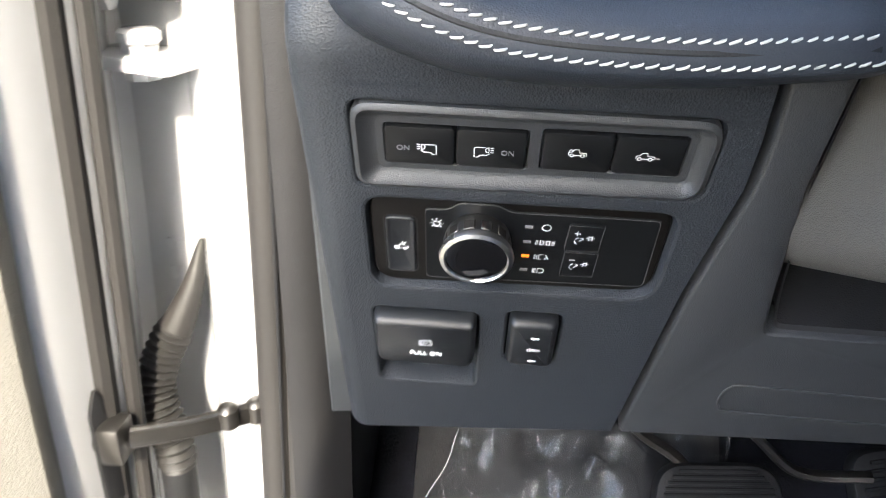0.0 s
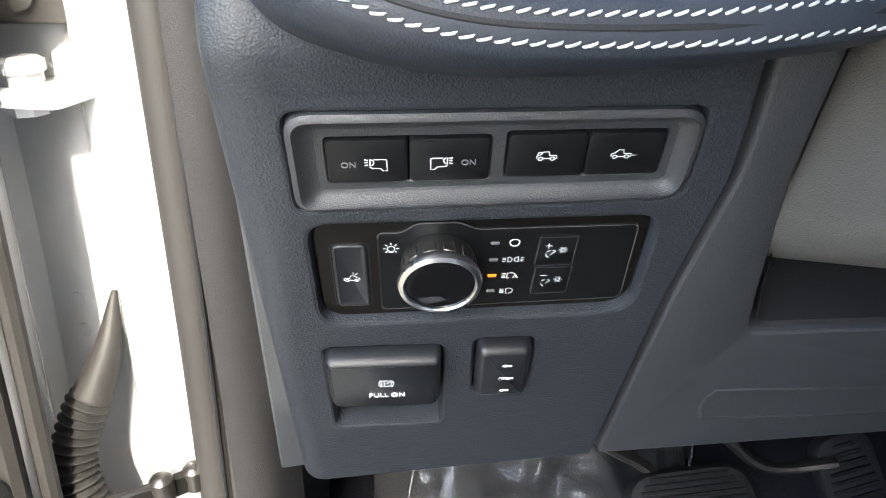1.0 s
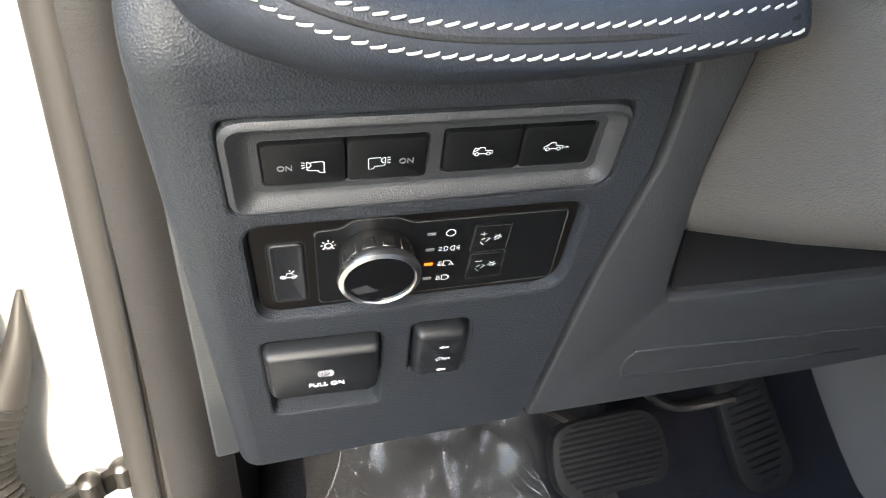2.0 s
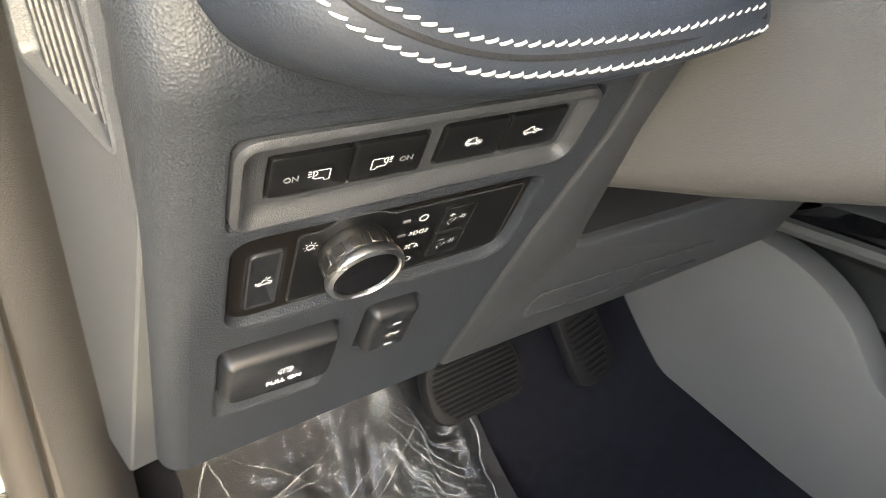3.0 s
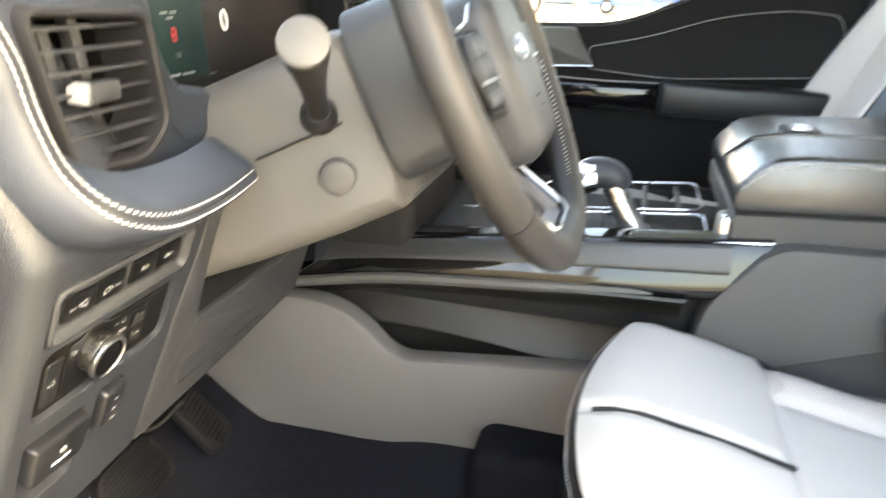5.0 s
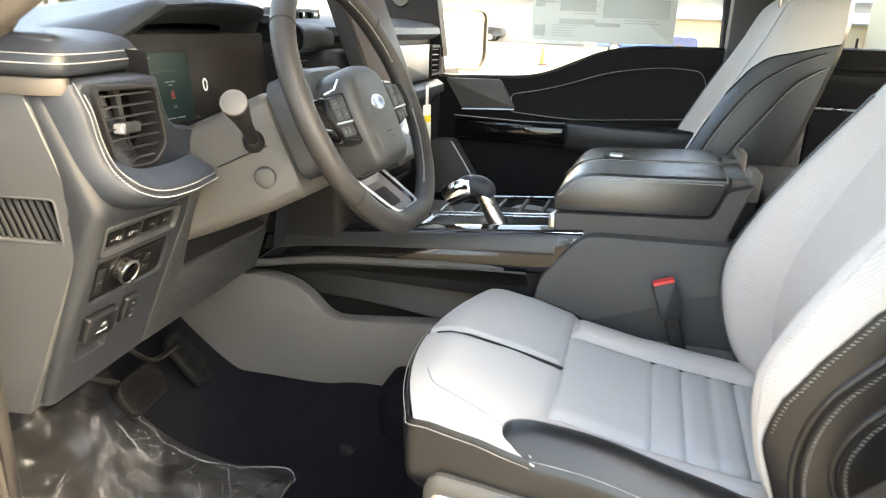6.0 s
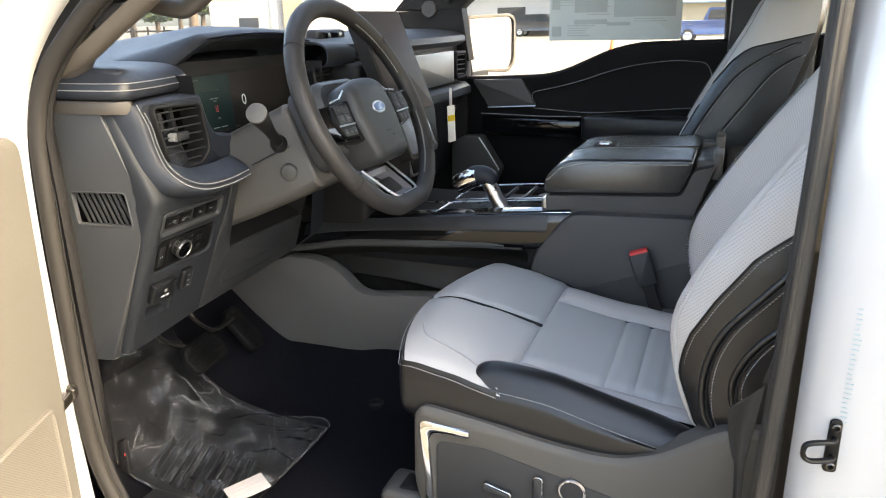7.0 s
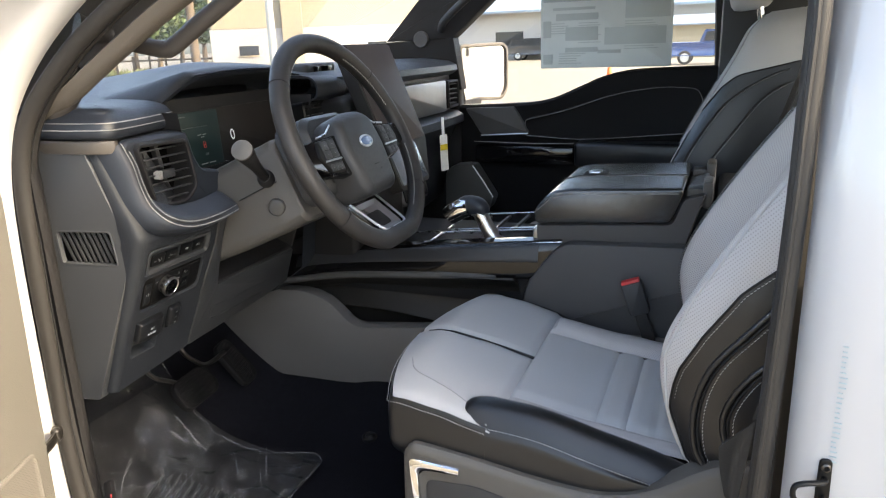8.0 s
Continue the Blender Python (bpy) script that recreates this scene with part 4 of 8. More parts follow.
for s in (-1, 1):
    part("hub_accent", tube([WM @ Vector(p) for p in ((s * 0.066, 0.036, 0.004), (s * 0.088, 0.024, 0.003), (s * 0.120, 0.020, 0.003))], 0.0016, 8), SATIN, wheel, "satin silver spoke accent")
    sp = rpoly([(s * 0.055, 0.020), (s * 0.168, 0.016), (s * 0.176, -0.022), (s * 0.12, -0.045), (s * 0.055, -0.056)], 0.008, 4)
    part("spoke", stack(bmesh.new(), WM, sp, [(0, -0.016), (0, 0.0), (-0.002, 0.004), (-0.004, 0.0045)]), GLOSS, wheel)
    pod = rpoly([(s * 0.080, 0.016), (s * 0.134, 0.014), (s * 0.142, -0.012), (s * 0.124, -0.042), (s * 0.084, -0.046)], 0.006, 4)
    podo = part("button_pod", stack(bmesh.new(), WM, pod, [(0, 0.0), (0, 0.006), (-0.0015, 0.0085), (-0.003, 0.009)]), BUTTON, wheel)
    for i in range(2):
        for j in range(2):
            bx, by = s * (0.0955 + i * 0.022), 0.004 - j * 0.0155
            b = part("button", plate(WM, rrect(bx - 0.0102, by - 0.0071, bx + 0.0102, by + 0.0071, 0.002), 0.0085, 0.0102, 0.0008), PLASTIC_FINE, podo)
            part("pictogram", plate(WM, rrect(bx - 0.0022, by - 0.0004, bx + 0.0022, by + 0.0004, 0.0002, 1), 0.0100, 0.0104, 0.0001), LINE, b)
    for i in range(3):
        bx = s * (0.0925 + i * 0.0135)
        b = part("button", plate(WM, rrect(bx - 0.0062, -0.0405, bx + 0.0062, -0.0285, 0.0015), 0.0085, 0.0100, 0.0008), PLASTIC_FINE, podo)
        part("pictogram", plate(WM, rrect(bx - 0.0014, -0.0350, bx + 0.0014, -0.0342, 0.0002, 1), 0.0098, 0.0102, 0.0001), LINE, b)
    part("pod_bar", tube([WM @ Vector((s * 0.083, -0.0225, 0.0095)), WM @ Vector((s * 0.132, -0.0215, 0.0095))], 0.0016, 8), SATIN, podo, "satin silver bar across the buttons")
# lower spoke: a framed plate that dips from the rim towards the hub
LM = WM @ Matrix.Translation((0, -0.137, -0.016)) @ Matrix.Rotation(radians(-31), 4, "X")
lo = rpoly([(-0.050, 0.046), (-0.044, -0.036), (0.044, -0.036), (0.050, 0.046)], [0.006, 0.016, 0.016, 0.006], 5)
bm = stack(bmesh.new(), LM, lo, [(0, -0.020), (0, -0.002), (-0.0015, 0.0), (-0.004, 0.0003), (-0.006, -0.0035)], True, False)
ls = part("lower_spoke", bm, GLOSS, wheel, "gloss black lower spoke with a grey inlay")
li = offset(lo, -0.006)
part("spoke_inlay", stack(bmesh.new(), LM, li, [(0, -0.0035), (-0.007, -0.0075), (-0.009, -0.0085)], False, True), material("grey_spoke_inlay", (0.16, 0.155, 0.165), 0.35, 0.4, var=0.05), ls, "grey dished inlay")
part("spoke_opening", plate(LM, rpoly([(-0.024, 0.018), (-0.020, -0.018), (0.022, -0.018), (0.026, 0.018)], 0.008, 4), -0.010, -0.0076, 0.001), BLACK, ls, "dark opening in the spoke")
part("spoke_trim", tube(spline([LM @ Vector(p) for p in ((-0.0485, 0.044, 0.001), (-0.0465, 0.012, 0.0012), (-0.0435, -0.020, 0.0012), (-0.034, -0.0335, 0.0012), (0.0, -0.0345, 0.0012), (0.034, -0.0335, 0.0012), (0.0435, -0.020, 0.0012), (0.0465, 0.012, 0.0012), (0.0485, 0.044, 0.001))], 5), 0.0024, 10), SATIN, ls, "satin silver U-shaped trim")

# ---- pedals ----
def pedal(name, label, c, w, h, lean, arm, ribs, turn=0, roll=0, corner=0.014):
    th = thing(name, c, label, "pedal")
    M = Matrix.Translation(c) @ pose(0, 0, 0, 90 - lean, 0, turn) @ Matrix.Rotation(radians(roll), 4, "Z")
    out = rpoly([(-w / 2, -h / 2), (w / 2, -h / 2), (w / 2 * 0.92, h / 2), (-w / 2 * 0.92, h / 2)], corner, 5)
    pad_ob = part("pad", stack(bmesh.new(), M, out, [(0, -0.014), (0, -0.003), (-0.002, 0), (-0.004, 0.0005)]), PEDAL_RUBBER, th, "ribbed rubber pad")
    for i in range(ribs):
        y = (-h / 2 + h * (i + 0.7) / (ribs + 0.4)) * 0.92
        ww = w / 2 * 0.94 - 0.006 - corner * 0.9 * (abs(y) / (h / 2)) ** 2.4
        part("rib", box(-ww, y - 0.0016, 0.0, ww, y + 0.0016, 0.0022, 0.0007, 1, None, M), BUTTON, pad_ob)
    part("arm", tube(spline([Vector(c) + Vector(a) for a in arm], 5), 0.0065, 8, flat=0.7), DARK_STEEL, th, "bent steel arm")


pedal("brake_pedal", "black ribbed rubber brake pedal on a steel arm", (0.240, 0.446, 0.824), 0.116, 0.068, 38, ((-0.004, 0.010, -0.002), (-0.035, 0.030, 0.022), (-0.086, 0.036, 0.062), (-0.10, 0.06, 0.14)), 12, 0, 4, 0.027)
pedal("accelerator_pedal", "tall black accelerator pedal", (0.396, 0.462, 0.810), 0.060, 0.118, 34, ((-0.02, 0.016, 0.030), (-0.075, 0.020, 0.024), (-0.110, 0.022, 0.046), (-0.140, 0.03, 0.09), (-0.14, 0.08, 0.2)), 14, 0, 12, 0.022)

# ---- floor and footwell ----
rows = [[(x, y, z) for x, z in zip((-0.13, -0.06, 0.10, 0.34, 0.46, 0.56), zs)] for y, zs in ((-1.6, (0.70, 0.67, 0.66, 0.66, 0.69, 0.78)), (-0.3, (0.70, 0.67, 0.66, 0.66, 0.69, 0.78)), (0.10, (0.70, 0.67, 0.66, 0.66, 0.705, 0.795)), (0.25, (0.70, 0.67, 0.66, 0.66, 0.695, 0.765)), (0.42, (0.72, 0.70, 0.69, 0.69, 0.705, 0.745)), (0.62, (0.86, 0.86, 0.86, 0.86, 0.87, 0.89)), (0.72, (1.02, 1.02, 1.02, 1.02, 1.02, 1.02)))]
floor = tagged(part("floor", surf(rows, 6, 8, 0.02), CARPET), "dark navy carpeted cabin floor", "floor", kind="structure")
part("carpet_hump", box(0.43, -0.42, 0.64, 0.545, 0.084, 0.803, 0.03, 4), CARPET, floor, "raised carpet over the tunnel bracket")
part("carpet_plug", lathe(pose(0.396, 0.126, 0.672), [(0.016, -0.004), (0.017, 0.004), (0.013, 0.007), (0.010, 0.0065), (0.009, 0.011), (0.004, 0.012)], 20), BLACK, floor, "black round fixing plug")
rows = [[(x, y, z) for x, z in ((0.56, 0.78), (0.9, 0.80), (0.95, 0.67), (1.45, 0.67))] for y in (-1.6, 0.3, 0.6)]
part("floor_passenger", surf(rows, 4, 2, 0.02), CARPET, floor)

# ---- centre console ----
console = thing("centre_console", (0.72, -0.1, 0.75), "dark grey centre console with piano black trim and cup holders", "console")


def side(pts, x0, x1, r=0.01):
    """A slab seen from the driver's side: outline in y and z, from x0 (near) to x1."""
    M = frame_of((x0, 0, 0), (0, -1, 0), (0, 0, 1))
    return stack(bmesh.new(), M, rpoly([(-y, z) for y, z in pts], r, 5), [(0, -(x1 - x0)), (0, -0.008), (-0.003, -0.002), (-0.008, 0.0)])


part("lower_side", side([(0.62, 0.72), (0.62, 0.945), (0.335, 0.956), (0.275, 0.936), (0.226, 0.888), (0.20, 0.880), (-0.20, 0.925), (-0.75, 0.93), (-0.75, 0.70), (0.2, 0.73)], 0.515, 0.548, [0.01, 0.01, 0.04, 0.06, 0.03, 0.06, 0.06, 0.02, 0.02, 0.2]), CONSOLE_TAUPE, console, "grey side panel of the console")
part("rear_side", side([(-0.175, 0.90), (-0.19, 1.018), (-0.262, 1.108), (-0.75, 1.125), (-0.75, 0.90)], 0.535, 0.62, [0.01, 0.03, 0.03, 0.02, 0.02]), CONSOLE_DARK, console, "dark grey rear side of the console")
rows = []
for y, zt in ((0.47, 0.972), (0.38, 0.980), (0.30, 0.992), (0.22, 1.004), (0.12, 1.010), (0.0, 1.016), (-0.10, 1.021), (-0.168, 1.024)):
    low = 0.905 + 0.012 * math.sin((y - 0.05) * 9.0)
    rows.append([(0.524, y, zt), (0.548, y, zt - 0.012), (0.572, y, zt - 0.036), (0.578, y, (zt + low) / 2 - 0.006), (0.570, y, low + 0.020), (0.560, y, low), (0.559, y, low - 0.004), (0.575, y, low - 0.010), (0.592, y, low - 0.022), (0.592, y, 0.84)])
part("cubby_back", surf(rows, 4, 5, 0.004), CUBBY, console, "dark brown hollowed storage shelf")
rail = spline([(0.50, 0.42, 0.978), (0.507, 0.36, 0.984), (0.515, 0.25, 1.002), (0.522, 0.15, 1.010), (0.532, 0.0, 1.018), (0.542, -0.125, 1.025)], 6)
part("rail", tube(rail, 0.0075, 8, flat=1.1), PLASTIC_WARM, console, "satin rail below the black trim")
rows = []
for (y, zb, zt, xb, xt) in ((0.44, 0.982, 1.020, 0.508, 0.530), (0.36, 0.990, 1.032, 0.514, 0.540), (0.275, 1.004, 1.046, 0.522, 0.550), (0.15, 1.016, 1.060, 0.530, 0.553), (0.0, 1.024, 1.076, 0.536, 0.555), (-0.215, 1.034, 1.096, 0.542, 0.556), (-0.262, 1.085, 1.102, 0.550, 0.557)):
    rows.append([(xb + 0.012, y, zb - 0.004), (xb, y, zb), (xb + (xt - xb) * 0.35, y, zb + (zt - zb) * 0.45), (xt, y, zt), (xt + 0.008, y, zt + 0.002)])
part("gloss_trim", surf(rows, 5, 6, 0.004), GLOSS, console, "curved piano black trim")
band = [[Vector(r[2]).lerp(Vector(r[3]), k) + Vector((-h, 0, 0)) for k, h in ((0.02, 0.0), (0.06, 0.0036), (0.5, 0.0042), (0.96, 0.0034), (1.0, 0.0))] for r in rows[1:-1]]
part("satin_band", surf(band, 4, 4, 0.002), SATIN_BLACK, console, "satin black upper band of the trim")
foot = [Vector(r[1]) + Vector((-0.001, 0, 0.001)) for r in rows[:-1]]
part("lower_edge", tube(spline(foot, 5), 0.0016, 6), SATIN, console, "thin silver line along the lower edge")
tp = [(y, zt) for y, zt in ((0.30, 1.046), (0.15, 1.062), (0.0, 1.078), (-0.262, 1.104))]
part("trim_edge", tube([(0.557, y, z) for y, z in tp], 0.003, 8), SATIN, console, "silver edge line")
rows = [[(x, y, z + dz) for x, dz in ((0.556, 0), (0.58, 0.002), (0.585, 0.001))] for y, z in tp]
part("top_edge", surf(rows, 3, 4, 0.006), GLOSS, console)
# tray surround: silver frames round dark wells
part("console_top", box(0.575, -0.26, 0.95, 0.90, 0.32, 1.052, 0.006), BLACK, console)
for (x0, y0, x1, y1, z) in ((0.588, 0.07, 0.74, 0.24, 1.066), (0.588, -0.19, 0.70, 0.055, 1.074), (0.715, -0.19, 0.875, 0.055, 1.076)):
    part("tray_frame", tube([Vector((x, y, z - (y - 0.0) * 0.09)) for x, y in rrect(x0, y0, x1, y1, 0.02, 4)], 0.0019, 8, closed=True), SATIN, console, "satin silver tray frame")
for i in range(4):
    y = -0.16 + i * 0.05
    part("tray_bar", box(0.715, y - 0.004, 1.064 - y * 0.09, 0.875, y + 0.004, 1.072 - y * 0.09, 0.002), PLASTIC_WARM, console)
part("corner_trim", box(0.572, -0.228, 1.072, 0.612, -0.196, 1.128, 0.006, 2), SATIN, console, "bright silver corner by the armrest")
shifter = thing("gear_lever", (0.625, -0.095, 1.083), "chrome and black leather gear lever", "gear lever")
part("boot", box(0.600, -0.135, 1.062, 0.660, -0.05, 1.084, 0.008), BLACK, shifter)
part("stem", tube([(0.630, -0.100, 1.072), (0.630, -0.082, 1.10), (0.630, -0.060, 1.14)], [0.020, 0.0165, 0.016], 14), SATIN, shifter)
part("grip", tube(spline([(0.632, -0.072, 1.135), (0.632, -0.058, 1.152), (0.632, -0.032, 1.155), (0.632, -0.008, 1.142)], 4), [0.014, 0.017, 0.019, 0.020, 0.0205, 0.021, 0.0215, 0.0215, 0.0215, 0.021, 0.0205, 0.020, 0.019], 16), LEATHER, shifter, "leather top of the grip")
part("grip_cap", tube([(0.626, -0.036, 1.151), (0.625, -0.020, 1.147), (0.625, 0.000, 1.136), (0.625, 0.010, 1.129), (0.625, 0.013, 1.126)], [0.0205, 0.0225, 0.0232, 0.0215, 0.015], 18), CHROME, shifter, "chrome front of the grip")
armrest = thing("armrest_box", (0.73, -0.35, 1.09), "black padded armrest lid with a latch over a console bin", "armrest")
binp = rpoly([(0.209, 1.098), (0.207, 1.138), (0.474, 1.154), (0.492, 1.205), (0.534, 1.217), (0.502, 1.110)], [0.01, 0.006, 0.012, 0.012, 0.006, 0.008], 4)
bm = bmesh.new()
bridge(bm, [[Vector((x, -y, z)) for y, z in offset(binp, d)] for x, d in ((0.560, -0.003), (0.564, 0), (0.872, 0), (0.876, -0.003))])
part("bin", bm, CONSOLE_DARK, armrest, "dark grey bin that rises behind the lid")
lidp = rpoly([(0.205, 1.141), (0.203, 1.170), (0.235, 1.208), (0.27, 1.216), (0.495, 1.226), (0.490, 1.20), (0.472, 1.156)], [0.012, 0.02, 0.02, 0.02, 0.012, 0.012, 0.012], 5)
bm = bmesh.new()
bridge(bm, [[Vector((x, -y, z)) for y, z in offset(lidp, d)] for x, d in ((0.553, -0.005), (0.555, -0.002), (0.560, 0), (0.865, 0), (0.874, -0.002), (0.877, -0.005))])
lid = part("lid", bm, LID_VINYL, armrest, "padded black vinyl lid")
lnl = [Vector((0.5524, -y, z)) for y, z in ((0.213, 1.172), (0.240, 1.1975), (0.272, 1.2065), (0.35, 1.210), (0.485, 1.2155))]
part("stitching", stitches(lnl, (-1, 0, 0)), THREAD, lid)
for x in (0.693, 0.707):
    part("stitching", stitches([Vector((x, -y, z)) for y, z in ((0.238, 1.2085), (0.274, 1.2168), (0.490, 1.2266))], (0, 0, 1)), THREAD, lid)
part("lid_seam", tube([Vector((0.70, -y, z)) for y, z in ((0.205, 1.18), (0.236, 1.2085), (0.272, 1.2165), (0.495, 1.2265))], 0.0022, 6), BLACK, lid)
part("latch_recess", box(0.703, -0.326, 1.208, 0.752, -0.276, 1.2215, 0.003, 2), BLACK, lid)
part("latch", box(0.712, -0.312, 1.212, 0.743, -0.286, 1.2250, 0.004, 2), SATIN, lid, "satin latch button")
part("rear_bracket", box(0.585, -0.545, 1.10, 0.855, -0.500, 1.196, 0.004, 2), BLACK, armrest)
for x in (0.572, 0.79):
    post = part("hinge_post", box(x, -0.545, 1.185, x + 0.075, -0.526, 1.236, 0.005, 2), PLASTIC_TAUPE, armrest, "satin grey lid hinge post")
    part("hinge_tongue", box(x + 0.004, -0.528, 1.206, x + 0.045, -0.498, 1.222, 0.003, 2), PLASTIC_TAUPE, post)
part("rear_bin", box(0.57, -0.78, 0.92, 0.90, -0.552, 1.20, 0.012, 3), BLACK, armrest)
part("bin_edge", tube([(0.578, -0.57, 1.203), (0.578, -0.775, 1.206), (0.89, -0.775, 1.206)], 0.004, 6), PLASTIC_WARM, armrest)
part("cup_ring", lathe(pose(0.70, -0.66, 1.197), [(0.040, 0.0), (0.040, 0.006), (0.036, 0.008), (0.033, 0.004), (0.033, -0.01)], 28), BUTTON, armrest)
# ---- centre stack and touch screen ----
stack_th = thing("centre_stack", (0.67, 0.25, 1.05), "black centre stack below the touch screen", "console")
SM = frame_of((0.665, 0.155, 1.385), (1, 0, 0), (0, 0.40, 1))
part("screen_back", plate(SM, rpoly([(-0.125, -0.20), (0.028, -0.20), (0.097, -0.105), (0.097, 0.135), (-0.125, 0.135)], 0.012, 4), -0.03, -0.002, 0.003), BLACK, stack_th)
part("stack_body", box(0.54, 0.20, 1.0, 0.80, 0.5, 1.40, 0.02, 3), BLACK, stack_th)
part("touch_screen", plate(SM, rrect(-0.118, -0.10, 0.090, 0.13, 0.006), -0.004, 0.001, 0.001), TOUCH, stack_th, "dark glossy portrait touch screen")
part("control_strip", plate(SM, rrect(-0.118, -0.19, 0.020, -0.104, 0.006), -0.004, 0.002, 0.001), material("pale_glass_panel", (0.10, 0.115, 0.14), 0.25, coat=0.4), stack_th, "pale glossy climate panel")
CD = frame_of((0.9064, 0.226, 1.1794), (1, 0.0, 0), (0, 0.25, 1))
part("climate_plate", plate(CD, rrect(-0.10, -0.085, 0.075, 0.035, 0.02), -0.03, 0.0, 0.004), TRIM_SILVER, stack_th, "satin silver plate with a dial")
part("volume_knob", lathe(CD, [(0.030, 0), (0.030, 0.014), (0.027, 0.018), (0.021, 0.018), (0.019, 0.014), (0.004, 0.014)], 28), CHROME, stack_th, "silver-ringed rotary knob")
part("knob_face", lathe(CD, [(0.0195, 0.0135), (0.0185, 0.0155), (0.004, 0.0158)], 24), BUTTON, stack_th)
part("climate_keys", plate(CD, rrect(-0.085, -0.078, 0.06, -0.040, 0.006), 0.0, 0.003, 0.001), BUTTON, stack_th)


# centre of the dash beside the screen: stitched pad, vent and a sensor box on top
rows = [[(0.49, y, z), (0.555, y - 0.004, z - 0.001), (0.61, y, z - 0.002)] for y, z in ((0.36, 1.445), (0.28, 1.444), (0.255, 1.436), (0.249, 1.420), (0.256, 1.402), (0.29, 1.398))]
cpad = part("centre_pad", surf(rows, 4, 4, 0.004), LEATHER, dash, "stitched leather pad above the centre vent")
part("stitching", stitches([(0.50, 0.2455, 1.424), (0.60, 0.2455, 1.422)], (0, -1, 0.2), 0.0047, 0.0044, 0.0005, bm=stitches([(0.50, 0.2462, 1.414), (0.60, 0.2462, 1.412)], (0, -1, -0.2), 0.0047, 0.0044, 0.0005)), THREAD, cpad)
cv = thing("centre_air_vent", (0.52, 0.27, 1.35), "black louvred centre air vent beside the touch screen", "air vent")
CV = frame_of((0.535, 0.268, 1.362), (1, 0, 0), (0, 0.15, 1))
part("bezel", stack(bmesh.new(), CV, rrect(-0.075, -0.050, 0.075, 0.034, 0.012), [(0, -0.03), (0, 0.004), (-0.004, 0.007), (-0.008, 0.004), (-0.009, -0.02)], False, True), BUTTON, cv)
for i in range(5):
    part("louvre", box(-0.064, -0.036 + i * 0.0135 - 0.0011, -0.012, 0.064, -0.036 + i * 0.0135 + 0.0011, 0.003, 0.0008, 1, None, CV), PLASTIC_WARM, cv)
for x in (-0.04, -0.01, 0.02, 0.05):
    part("vane", box(x - 0.001, -0.040, -0.02, x + 0.001, 0.026, -0.010, 0.0004, 1, None, CV), BLACK, cv)
sensor = thing("sensor_box", (0.60, 0.31, 1.44), "small grey sensor box on the dash beside the screen", "sensor")
part("housing", box(0.535, 0.295, 1.438, 0.66, 0.36, 1.472, 0.008, 3), PLASTIC_FINE, sensor)
part("lens", box(0.560, 0.2925, 1.444, 0.585, 0.2965, 1.466, 0.002, 2), GLOSS, sensor, "gloss black window")
part("lens", box(0.592, 0.2925, 1.444, 0.64, 0.2965, 1.466, 0.002, 2), GLOSS, sensor)
# ---- rubber mat under a clear protective film, with a paper label ----
def floor_z(y):
    return lerp1(((-0.3, 0.66), (0.25, 0.662), (0.36, 0.675), (0.42, 0.693), (0.50, 0.742), (0.62, 0.862), (0.72, 1.02)), y)


def lerp1(table, v):
    for (a, fa), (b, fb) in zip(table, table[1:]):
        if v <= b:
            return fa + (fb - fa) * max(0.0, (v - a) / (b - a))
    return table[-1][1]


mat = thing("floor_mat", (0.1, 0.35, 0.67), "black ribbed rubber floor mat under clear film", "floor mat")
rows = [[(x, y, floor_z(y) + 0.010 + (0.004 if x in (-0.03, 0.27) else 0)) for x in (-0.03, 0.0, 0.12, 0.24, 0.27)] for y in (0.18, 0.26, 0.34, 0.42, 0.50, 0.56)]
part("sheet", surf(rows, 4, 4, 0.006), BLACK, mat)
for i in range(13):
    y = 0.225 + i * 0.0155
    part("rib", tube(spline([(x, y + (x - 0.05) * 0.35, floor_z(y) + 0.0125) for x in (-0.012, 0.03, 0.07, 0.115)], 3), 0.0034, 6), PLASTIC_FINE, mat)

FILM = bpy.data.materials.new("clear_plastic_film")
FILM.use_nodes = True
fn, fl = FILM.node_tree.nodes, FILM.node_tree.links
fn.remove(fn["Principled BSDF"])
clear, sheen, blend, lw = fn.new("ShaderNodeBsdfTransparent"), fn.new("ShaderNodeBsdfGlossy"), fn.new("ShaderNodeMixShader"), fn.new("ShaderNodeLayerWeight")
clear.inputs[0].default_value = (0.96, 0.965, 0.97, 1)
sheen.inputs["Color"].default_value = (0.50, 0.53, 0.58, 1)
sheen.inputs["Roughness"].default_value = 0.07
lw.inputs["Blend"].default_value = 0.26
fl.new(lw.outputs["Fresnel"], blend.inputs[0])
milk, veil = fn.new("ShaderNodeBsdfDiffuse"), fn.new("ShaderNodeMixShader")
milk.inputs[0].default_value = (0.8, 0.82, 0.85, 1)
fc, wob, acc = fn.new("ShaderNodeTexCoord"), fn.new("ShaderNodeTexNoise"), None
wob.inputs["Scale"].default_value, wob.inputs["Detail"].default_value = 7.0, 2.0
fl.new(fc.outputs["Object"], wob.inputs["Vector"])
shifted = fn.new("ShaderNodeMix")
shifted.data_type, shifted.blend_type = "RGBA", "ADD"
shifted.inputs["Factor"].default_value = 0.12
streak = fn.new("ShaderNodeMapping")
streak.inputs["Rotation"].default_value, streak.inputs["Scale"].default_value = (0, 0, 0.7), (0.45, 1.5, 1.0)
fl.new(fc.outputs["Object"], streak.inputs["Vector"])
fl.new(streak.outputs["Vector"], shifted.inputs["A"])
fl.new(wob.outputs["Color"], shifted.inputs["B"])
